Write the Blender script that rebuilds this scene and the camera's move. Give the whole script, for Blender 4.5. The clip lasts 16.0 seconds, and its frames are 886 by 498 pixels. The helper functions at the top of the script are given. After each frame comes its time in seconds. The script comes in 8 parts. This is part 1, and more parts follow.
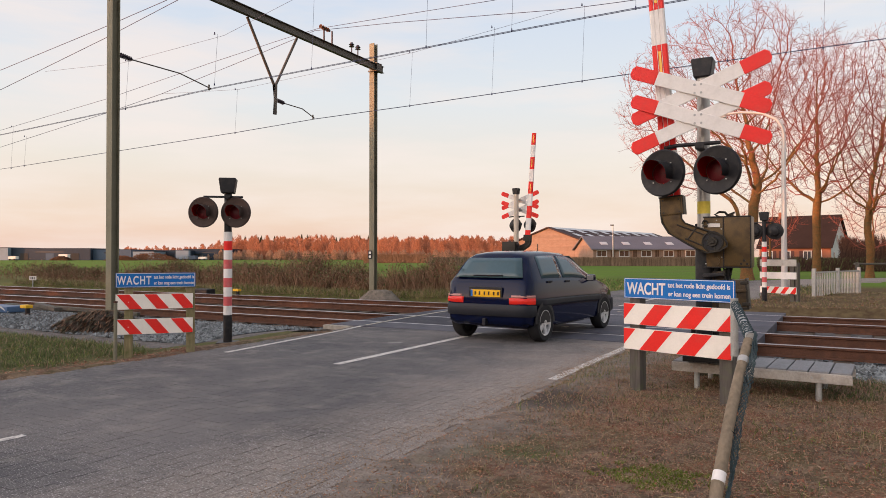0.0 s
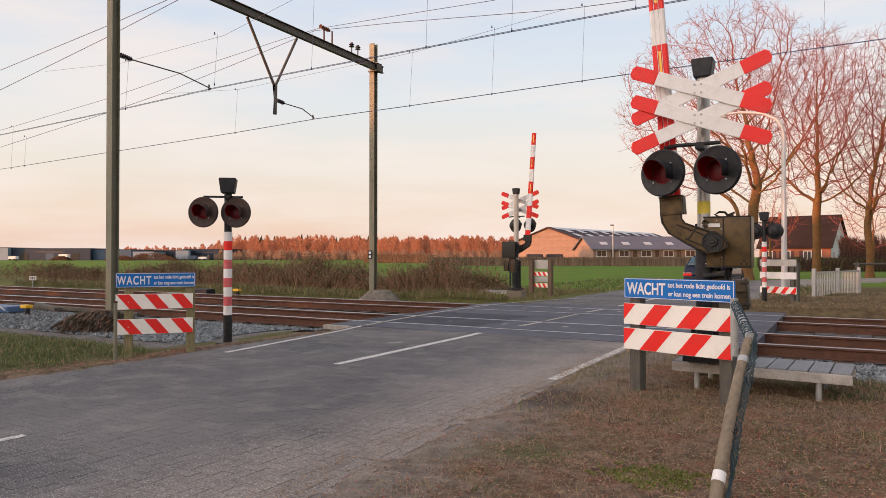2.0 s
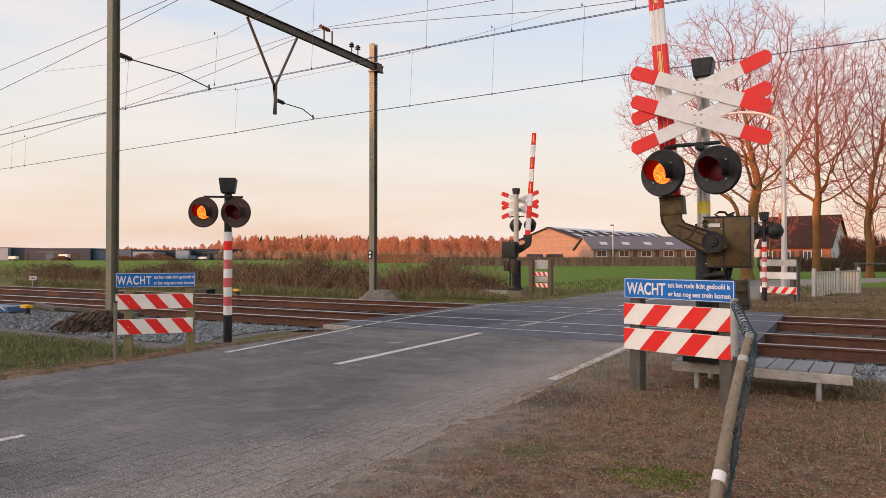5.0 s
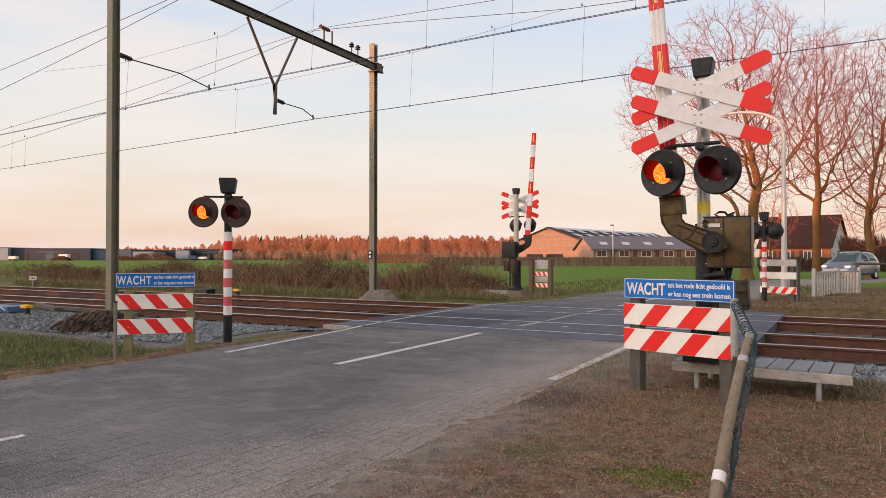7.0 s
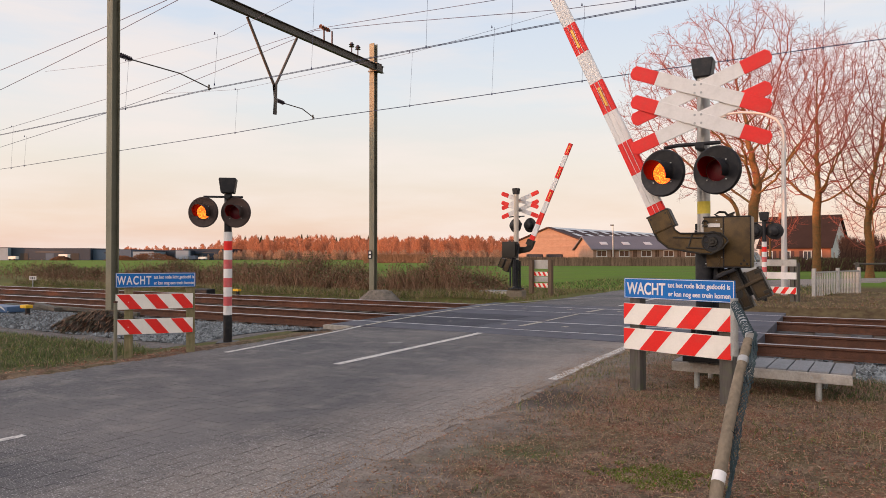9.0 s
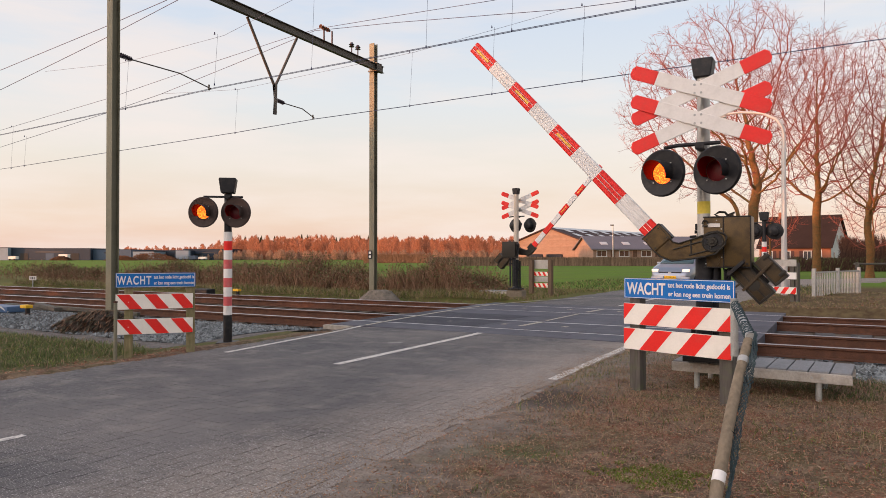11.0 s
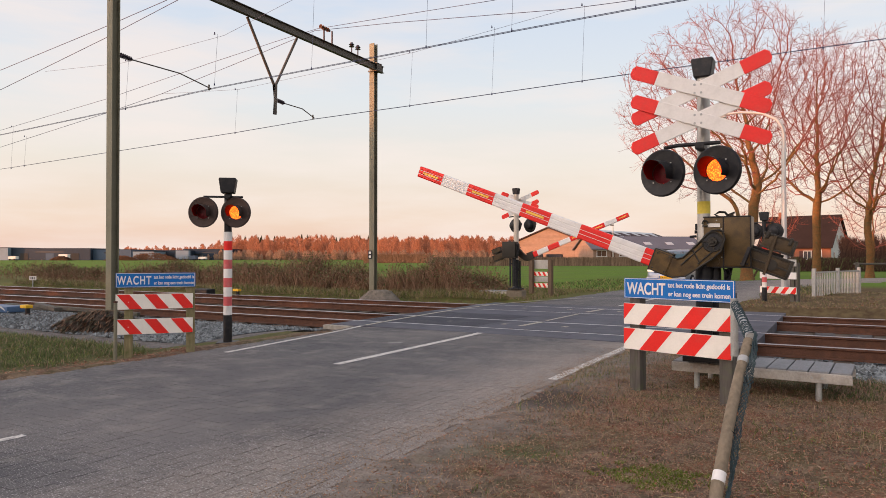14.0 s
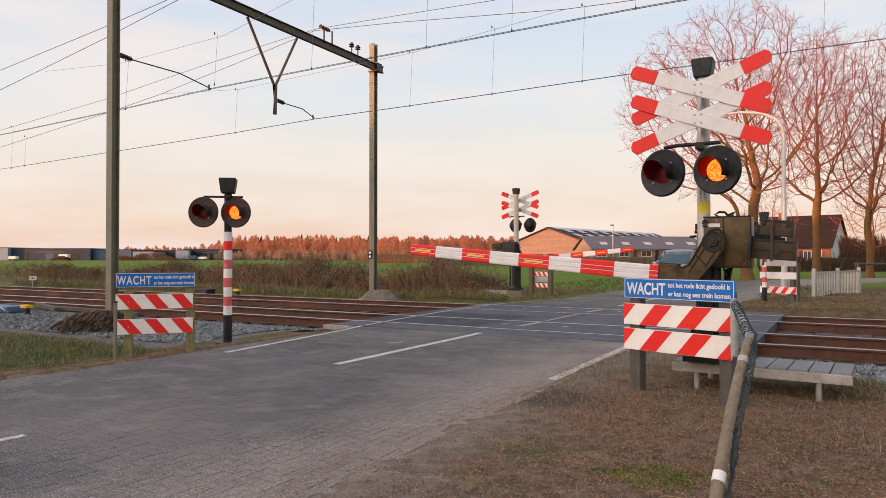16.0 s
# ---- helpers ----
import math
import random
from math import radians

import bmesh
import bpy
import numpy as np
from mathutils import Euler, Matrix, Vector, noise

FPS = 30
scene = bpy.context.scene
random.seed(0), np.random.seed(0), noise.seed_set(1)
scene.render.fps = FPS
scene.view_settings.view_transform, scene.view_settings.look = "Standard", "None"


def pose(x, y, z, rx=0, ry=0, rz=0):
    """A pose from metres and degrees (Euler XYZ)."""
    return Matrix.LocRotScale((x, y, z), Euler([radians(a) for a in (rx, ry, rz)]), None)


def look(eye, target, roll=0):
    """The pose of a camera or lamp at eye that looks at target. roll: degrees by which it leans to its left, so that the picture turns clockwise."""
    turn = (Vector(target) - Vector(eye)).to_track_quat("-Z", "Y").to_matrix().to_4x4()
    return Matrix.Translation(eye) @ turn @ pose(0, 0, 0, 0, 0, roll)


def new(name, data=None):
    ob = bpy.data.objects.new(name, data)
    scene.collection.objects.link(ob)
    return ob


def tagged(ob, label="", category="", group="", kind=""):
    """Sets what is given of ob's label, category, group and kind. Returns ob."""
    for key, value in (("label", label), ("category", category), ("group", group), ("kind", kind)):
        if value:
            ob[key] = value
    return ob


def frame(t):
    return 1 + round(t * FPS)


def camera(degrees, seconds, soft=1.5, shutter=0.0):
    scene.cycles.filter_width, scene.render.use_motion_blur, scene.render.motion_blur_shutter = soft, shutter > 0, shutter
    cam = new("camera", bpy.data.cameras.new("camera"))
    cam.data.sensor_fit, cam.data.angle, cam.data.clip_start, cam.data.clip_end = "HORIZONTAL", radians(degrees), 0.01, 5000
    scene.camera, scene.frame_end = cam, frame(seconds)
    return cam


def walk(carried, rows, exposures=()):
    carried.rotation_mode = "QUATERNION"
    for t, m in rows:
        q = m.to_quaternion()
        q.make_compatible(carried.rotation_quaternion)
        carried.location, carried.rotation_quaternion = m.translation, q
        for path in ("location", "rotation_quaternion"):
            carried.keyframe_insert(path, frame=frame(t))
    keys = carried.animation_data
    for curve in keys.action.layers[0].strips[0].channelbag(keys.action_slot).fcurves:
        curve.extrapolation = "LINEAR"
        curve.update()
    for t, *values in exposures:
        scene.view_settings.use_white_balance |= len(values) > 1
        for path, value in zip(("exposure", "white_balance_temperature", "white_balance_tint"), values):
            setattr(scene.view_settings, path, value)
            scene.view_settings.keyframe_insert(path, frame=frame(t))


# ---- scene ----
cam = camera(65.24, 16.0, soft=0.75)
EYE = (0.0, 0.0, 1.25)
CAM_POSE = look(EYE, (-5.0, 8.66, 1.25 + 0.1143))
walk(cam, [(0.0, CAM_POSE), (16.0, CAM_POSE)])

# ---- world, sun, exposure ----
SUN_AZ = Vector((-0.62, -0.785, 0.0)).normalized()      # towards the sun, behind the viewer
SUN_EL = radians(3.6)
scene.view_settings.exposure = 0.0
world = bpy.data.worlds.new("evening_sky")
scene.world = world
world.use_nodes = True
wn, wl = world.node_tree.nodes, world.node_tree.links
wn.clear()
w_out = wn.new("ShaderNodeOutputWorld")
w_bg = wn.new("ShaderNodeBackground")
w_sky = wn.new("ShaderNodeTexSky")
w_sky.sky_type = "NISHITA"
w_sky.sun_disc = False
w_sky.sun_elevation = SUN_EL
w_sky.sun_rotation = math.atan2(SUN_AZ.x, SUN_AZ.y)
w_co = wn.new("ShaderNodeTexCoord")
w_sep = wn.new("ShaderNodeSeparateXYZ")
w_ramp = wn.new("ShaderNodeValToRGB")
els = w_ramp.color_ramp.elements
els[0].position, els[0].color = 0.0, (0.80, 0.52, 0.42, 1)
els[1].position, els[1].color = 1.0, (0.36, 0.45, 0.62, 1)
for p_, c_ in ((0.05, (0.84, 0.655, 0.55, 1)), (0.13, (0.83, 0.755, 0.685, 1)), (0.22, (0.745, 0.77, 0.80, 1)),
               (0.34, (0.63, 0.705, 0.83, 1)), (0.55, (0.55, 0.62, 0.76, 1))):
    e_ = els.new(p_)
    e_.color = c_
w_map = wn.new("ShaderNodeMapping")
w_map.inputs["Scale"].default_value = (1.2, 1.2, 7.0)
w_noise = wn.new("ShaderNodeTexNoise")
w_noise.inputs["Scale"].default_value = 2.4
w_noise.inputs["Detail"].default_value = 5.0
w_noise.inputs["Roughness"].default_value = 0.55
w_cr = wn.new("ShaderNodeValToRGB")
w_cr.color_ramp.elements[0].position, w_cr.color_ramp.elements[0].color = 0.42, (0, 0, 0, 1)
w_cr.color_ramp.elements[1].position, w_cr.color_ramp.elements[1].color = 0.68, (0.75, 0.75, 0.75, 1)
w_cloud = wn.new("ShaderNodeMix")
w_cloud.data_type = "RGBA"
w_cloud.inputs["B"].default_value = (0.91, 0.80, 0.755, 1)
w_add = wn.new("ShaderNodeMix")
w_add.data_type, w_add.blend_type = "RGBA", "ADD"
w_add.inputs["Factor"].default_value = 0.03
wl.new(w_co.outputs["Generated"], w_sep.inputs[0])
wl.new(w_sep.outputs["Z"], w_ramp.inputs[0])
wl.new(w_co.outputs["Generated"], w_map.inputs[0])
wl.new(w_map.outputs[0], w_noise.inputs["Vector"])
wl.new(w_noise.outputs["Fac"], w_cr.inputs[0])
wl.new(w_cr.outputs[0], w_cloud.inputs["Factor"])
wl.new(w_ramp.outputs[0], w_cloud.inputs["A"])
wl.new(w_cloud.outputs["Result"], w_add.inputs["A"])
wl.new(w_sky.outputs[0], w_add.inputs["B"])
w_dot = wn.new("ShaderNodeVectorMath")
w_dot.operation = "DOT_PRODUCT"
w_dot.inputs[1].default_value = SUN_AZ
w_glow = wn.new("ShaderNodeMapRange")
w_glow.interpolation_type = "SMOOTHSTEP"
w_glow.inputs["From Min"].default_value, w_glow.inputs["From Max"].default_value = 0.20, 1.0
w_glow.inputs["To Min"].default_value, w_glow.inputs["To Max"].default_value = 0.0, 1.0
w_gcol = wn.new("ShaderNodeMix")
w_gcol.data_type = "RGBA"
w_gcol.inputs["A"].default_value, w_gcol.inputs["B"].default_value = (1, 1, 1, 1), (4.4, 3.75, 3.35, 1)
w_mul = wn.new("ShaderNodeMix")
w_mul.data_type, w_mul.blend_type = "RGBA", "MULTIPLY"
w_mul.inputs["Factor"].default_value = 1.0
wl.new(w_co.outputs["Generated"], w_dot.inputs[0])
wl.new(w_dot.outputs["Value"], w_glow.inputs["Value"])
wl.new(w_glow.outputs["Result"], w_gcol.inputs["Factor"])
wl.new(w_add.outputs["Result"], w_mul.inputs["A"])
wl.new(w_gcol.outputs["Result"], w_mul.inputs["B"])
wl.new(w_mul.outputs["Result"], w_bg.inputs["Color"])
w_bg.inputs["Strength"].default_value = 1.0
wl.new(w_bg.outputs[0], w_out.inputs[0])

sun = new("sun", bpy.data.lights.new("sun", "SUN"))
sun.data.energy, sun.data.angle, sun.data.color = 6.5, radians(0.6), (1.0, 0.42, 0.20)
sun.matrix_world = look((0, 0, 50), Vector((0, 0, 50)) - (SUN_AZ * math.cos(SUN_EL) + Vector((0, 0, math.sin(SUN_EL)))))


# ---- materials ----
def mat(name, color, rough=0.7, metal=0.0, var=0.25, scale=3.0, fine=60.0, bump=0.2, stain=None, stain_amt=0.35,
        emit=None, power=0.0, rand=0.0, island=0.0, coat=0.0, stretch=(1, 1, 1)):
    """Surface with broad patches, fine grain, stains and fine relief."""
    m = bpy.data.materials.new(name)
    m.use_nodes = True
    n, l = m.node_tree.nodes, m.node_tree.links
    b = n["Principled BSDF"]
    b.inputs["Roughness"].default_value, b.inputs["Metallic"].default_value = rough, metal
    b.inputs["Coat Weight"].default_value = coat
    b.inputs["Specular IOR Level"].default_value = 0.3
    tc = n.new("ShaderNodeTexCoord")
    mp = n.new("ShaderNodeMapping")
    mp.inputs["Scale"].default_value = stretch
    l.new(tc.outputs["Object"], mp.inputs[0])
    big, small = n.new("ShaderNodeTexNoise"), n.new("ShaderNodeTexNoise")
    for t, s, d in ((big, scale, 4), (small, fine, 3)):
        t.inputs["Scale"].default_value, t.inputs["Detail"].default_value = s, d
        l.new(mp.outputs[0], t.inputs["Vector"])
    mixv = n.new("ShaderNodeMath")
    mixv.operation = "ADD"
    l.new(big.outputs["Fac"], mixv.inputs[0])
    l.new(small.outputs["Fac"], mixv.inputs[1])
    ramp = n.new("ShaderNodeMapRange")
    ramp.inputs["From Min"].default_value, ramp.inputs["From Max"].default_value = 0.65, 1.35
    ramp.inputs["To Min"].default_value, ramp.inputs["To Max"].default_value = 1 - var, 1 + var
    l.new(mixv.outputs[0], ramp.inputs["Value"])
    last = ramp.outputs["Result"]
    if rand or island:
        src = n.new("ShaderNodeObjectInfo") if rand else n.new("ShaderNodeNewGeometry")
        rr = n.new("ShaderNodeMapRange")
        a = rand or island
        rr.inputs["To Min"].default_value, rr.inputs["To Max"].default_value = 1 - a, 1 + a
        l.new(src.outputs["Random" if rand else "Random Per Island"], rr.inputs["Value"])
        mu = n.new("ShaderNodeMath")
        mu.operation = "MULTIPLY"
        l.new(last, mu.inputs[0])
        l.new(rr.outputs["Result"], mu.inputs[1])
        last = mu.outputs[0]
    vm = n.new("ShaderNodeVectorMath")
    vm.operation = "SCALE"
    vm.inputs[0].default_value = color
    l.new(last, vm.inputs["Scale"])
    out = vm.outputs[0]
    if stain:
        sn = n.new("ShaderNodeTexNoise")
        sn.inputs["Scale"].default_value, sn.inputs["Detail"].default_value = scale * 2.3, 6
        l.new(tc.outputs["Object"], sn.inputs["Vector"])
        sr = n.new("ShaderNodeMapRange")
        sr.inputs["From Min"].default_value, sr.inputs["From Max"].default_value = 0.48, 0.72
        sr.inputs["To Max"].default_value = stain_amt
        l.new(sn.outputs["Fac"], sr.inputs["Value"])
        mx = n.new("ShaderNodeMix")
        mx.data_type = "RGBA"
        mx.inputs["B"].default_value = (*stain, 1)
        l.new(sr.outputs["Result"], mx.inputs["Factor"])
        l.new(out, mx.inputs["A"])
        out = mx.outputs["Result"]
    l.new(out, b.inputs["Base Color"])
    if bump:
        bp = n.new("ShaderNodeBump")
        bp.inputs["Strength"].default_value, bp.inputs["Distance"].default_value = bump, 0.02
        l.new(small.outputs["Fac"], bp.inputs["Height"])
        l.new(bp.outputs[0], b.inputs["Normal"])
    if emit:
        b.inputs["Emission Color"].default_value = (*emit, 1)
        b.inputs["Emission Strength"].default_value = power
    return m


def glass(name, color, rough=0.03):
    m = mat(name, color, rough, 0.0, 0.06, 2, 20, 0.0)
    b = m.node_tree.nodes["Principled BSDF"]
    b.inputs["IOR"].default_value = 1.5
    b.inputs["Specular IOR Level"].default_value = 0.45
    return m


WHITE = mat("white_paint", (0.74, 0.70, 0.66), 0.45, var=0.05, scale=4, bump=0.03, stain=(0.42, 0.38, 0.33), stain_amt=0.22)
BROWNBLACK = mat("brownish_black_paint", (0.045, 0.028, 0.023), 0.6, var=0.2, scale=8, bump=0.05, stain=(0.07, 0.045, 0.035), stain_amt=0.4)
RED = mat("red_paint", (0.76, 0.022, 0.016), 0.45, var=0.08, scale=4, bump=0.03, stain=(0.5, 0.08, 0.06), stain_amt=0.2)
FADEDRED = mat("faded_red_paint", (0.56, 0.10, 0.10), 0.55, var=0.15, scale=6, bump=0.05, stain=(0.5, 0.22, 0.2), stain_amt=0.5)
BOARDWHITE = mat("cream_white_reflective_sheet", (0.84, 0.78, 0.69), 0.5, var=0.04, scale=4, bump=0.02, stain=(0.55, 0.48, 0.40), stain_amt=0.15)
BLUE = mat("blue_sign_paint", (0.004, 0.135, 0.44), 0.5, var=0.06, bump=0.02, stain=(0.03, 0.16, 0.38), stain_amt=0.2)
BLACK = mat("black_paint", (0.011, 0.011, 0.013), 0.5, var=0.25, scale=6, bump=0.06, stain=(0.06, 0.052, 0.045), stain_amt=0.4)
ALU = mat("weathered_aluminium", (0.46, 0.44, 0.41), 0.42, 0.55, 0.12, 5, 80, 0.06, stain=(0.25, 0.21, 0.17), stain_amt=0.35)
GALV = mat("galvanised_steel", (0.40, 0.40, 0.38), 0.5, 0.5, 0.16, 8, 90, 0.08, stain=(0.24, 0.22, 0.19), stain_amt=0.4)
BRONZE = mat("brown_machine_paint", (0.098, 0.060, 0.021), 0.36, 0.2, 0.22, 5, 120, 0.1, stain=(0.035, 0.022, 0.012), stain_amt=0.75)
OLIVE = mat("olive_mast_paint", (0.195, 0.18, 0.125), 0.62, 0.1, 0.14, 1.5, 40, 0.12, stain=(0.14, 0.13, 0.085), stain_amt=0.45)
RUST = mat("rusty_steel", (0.10, 0.044, 0.026), 0.8, 0.1, 0.3, 5, 70, 0.35, stain=(0.06, 0.03, 0.02), stain_amt=0.6)
RAILTOP = mat("worn_rail_steel", (0.50, 0.47, 0.46), 0.33, 0.85, 0.1, 3, 60, 0.04)
SLEEPER = mat("old_sleeper_wood", (0.10, 0.075, 0.055), 0.85, 0, 0.3, 4, 40, 0.5, rand=0.2)
CONCRETE = mat("concrete", (0.36, 0.325, 0.275), 0.88, 0, 0.2, 4, 60, 0.35, stain=(0.17, 0.15, 0.11), stain_amt=0.6)
WOODPOST = mat("weathered_post_wood", (0.095, 0.082, 0.07), 0.85, 0, 0.3, 5, 50, 0.45, stain=(0.10, 0.115, 0.055), stain_amt=0.5, stretch=(1, 1, 0.12))
MOSSPOST = mat("mossy_post_wood", (0.23, 0.19, 0.10), 0.88, 0, 0.3, 5, 50, 0.45, stain=(0.10, 0.12, 0.035), stain_amt=0.6, stretch=(1, 1, 0.15))
PLANK = mat("grey_decking_board", (0.235, 0.228, 0.228), 0.8, 0, 0.18, 6, 60, 0.35, stain=(0.2, 0.19, 0.17), stain_amt=0.4, rand=0.1, stretch=(1, 0.15, 1))
PLANKEDGE = mat("pale_frame_timber", (0.42, 0.38, 0.33), 0.8, 0, 0.2, 5, 60, 0.4, stain=(0.22, 0.19, 0.15), stain_amt=0.5)
DECK = mat("dark_crossing_deck", (0.070, 0.069, 0.085), 0.72, 0, 0.22, 1.2, 120, 0.25, stain=(0.13, 0.12, 0.115), stain_amt=0.4, rand=0.12)
LINE = mat("worn_road_paint", (0.58, 0.54, 0.49), 0.75, 0, 0.2, 9, 70, 0.25, stain=(0.16, 0.145, 0.135), stain_amt=0.9)
FAINT = mat("almost_worn_off_paint", (0.42, 0.38, 0.31), 0.75, 0, 0.25, 9, 70, 0.25, stain=(0.08, 0.076, 0.078), stain_amt=0.95)
STONE = mat("ballast_stone", (0.165, 0.175, 0.175), 0.9, 0, 0.2, 6, 60, 0.3, island=0.6)
BALLAST = mat("ballast_bed", (0.13, 0.115, 0.105), 0.95, 0, 0.4, 5, 22, 1.0, stain=(0.08, 0.055, 0.04), stain_amt=0.6)
PALEPOLE = mat("cream_pole_paint", (0.55, 0.47, 0.38), 0.5, 0, 0.1, 4, 40, 0.05)
YELLOW = mat("yellow_plastic", (0.75, 0.42, 0.02), 0.45, var=0.08)
PLATE = mat("yellow_number_plate", (0.80, 0.42, 0.015), 0.4, var=0.05)
REFLECT = mat("yellow_reflector", (0.85, 0.50, 0.08), 0.25, var=0.1)
CAT_STEEL = mat("dark_catenary_steel", (0.11, 0.095, 0.08), 0.55, 0.4, 0.2, 4, 50, 0.1)
WIRE = mat("dark_wire", (0.045, 0.05, 0.10), 0.55, 0.2, 0.1, 3, 30, 0.0)
PORCELAIN = mat("brown_insulator", (0.05, 0.04, 0.05), 0.3, 0, 0.1)
BARK = mat("bark", (0.165, 0.078, 0.027), 0.92, 0, 0.35, 2, 14, 0.6, stain=(0.075, 0.075, 0.03), stain_amt=0.7)
TWIG = mat("red_brown_twig", (0.27, 0.078, 0.056), 0.9, 0, 0.25, 2, 14, 0.2)
TYRE = mat("tyre_rubber", (0.016, 0.016, 0.017), 0.85, 0, 0.2, 8, 60, 0.2)
RIM = mat("alloy_rim", (0.72, 0.71, 0.70), 0.4, 0.5, 0.1)
CARBLUE = mat("dark_blue_car_paint", (0.003, 0.006, 0.027), 0.10, 0.0, 0.08, 2, 40, 0.0, coat=0.0)
CARSILVER = mat("silver_car_paint", (0.22, 0.24, 0.285), 0.28, 0.6, 0.06, 2, 40, 0.0, coat=0.7)
CARBLUE.node_tree.nodes["Principled BSDF"].inputs["Specular IOR Level"].default_value = 0.2
TRIM = mat("black_plastic_trim", (0.014, 0.015, 0.02), 0.55, 0, 0.15, 6, 60, 0.1)
WINDOW = glass("dark_car_glass", (0.045, 0.08, 0.09))
TAIL = mat("red_tail_lens", (0.5, 0.012, 0.010), 0.2, var=0.1, emit=(1.0, 0.06, 0.03), power=0.16)
BRAKE = mat("clear_lens", (0.42, 0.20, 0.17), 0.2, var=0.1)
HEADLIGHT = mat("lit_headlight", (0.9, 0.85, 0.75), 0.2, var=0.05, emit=(1.0, 0.66, 0.48), power=0.8)
LENSOFF = mat("dark_red_lens", (0.10, 0.006, 0.010), 0.18, var=0.25, scale=30, fine=90, bump=0.3)


def lamp_glow():
    m = mat("lit_signal_lens", (0.3, 0.02, 0.01), 0.4, var=0.05)
    n, l = m.node_tree.nodes, m.node_tree.links
    b = n["Principled BSDF"]
    v = n.new("ShaderNodeTexVoronoi")
    v.inputs["Scale"].default_value = 75
    tc = n.new("ShaderNodeTexCoord")
    l.new(tc.outputs["Object"], v.inputs["Vector"])
    r = n.new("ShaderNodeValToRGB")
    r.color_ramp.elements[0].position, r.color_ramp.elements[0].color = 0.15, (1.0, 0.23, 0.018, 1)
    r.color_ramp.elements[1].position, r.color_ramp.elements[1].color = 0.62, (1.0, 0.05, 0.006, 1)
    l.new(v.outputs["Distance"], r.inputs[0])
    l.new(r.outputs[0], b.inputs["Emission Color"])
    b.inputs["Emission Strength"].default_value = 3.8
    return m


# paint of dark fittings; on the far machine it also carries the shade
DARKMACHINE = mat("dark_paint_and_machine_shade", (0.028, 0.024, 0.018), 0.5, 0.1, 0.2, 6, 120, 0.12)
WEIGHTPAINT = mat("dark_brown_weight_paint", (0.062, 0.04, 0.019), 0.42, 0.15, 0.3, 6, 90, 0.12, stain=(0.02, 0.015, 0.010), stain_amt=0.8)
GLOW = lamp_glow()
# inside of the black hoods: the lamp's red glow is put into the colour
HOODGLOW = mat("hood_inside_with_lamp_red", (0.16, 0.004, 0.003), 0.7, var=0.1)
HOODGLOW.node_tree.nodes["Principled BSDF"].inputs["Specular IOR Level"].default_value = 0.05
TANCONCRETE = mat("tan_concrete", (0.19, 0.155, 0.115), 0.9, 0, 0.25, 5, 50, 0.4, stain=(0.09, 0.08, 0.05), stain_amt=0.6)
MOSSYSTONE = mat("mossy_dark_concrete", (0.075, 0.068, 0.045), 0.9, 0, 0.3, 6, 50, 0.4, stain=(0.05, 0.06, 0.02), stain_amt=0.7)


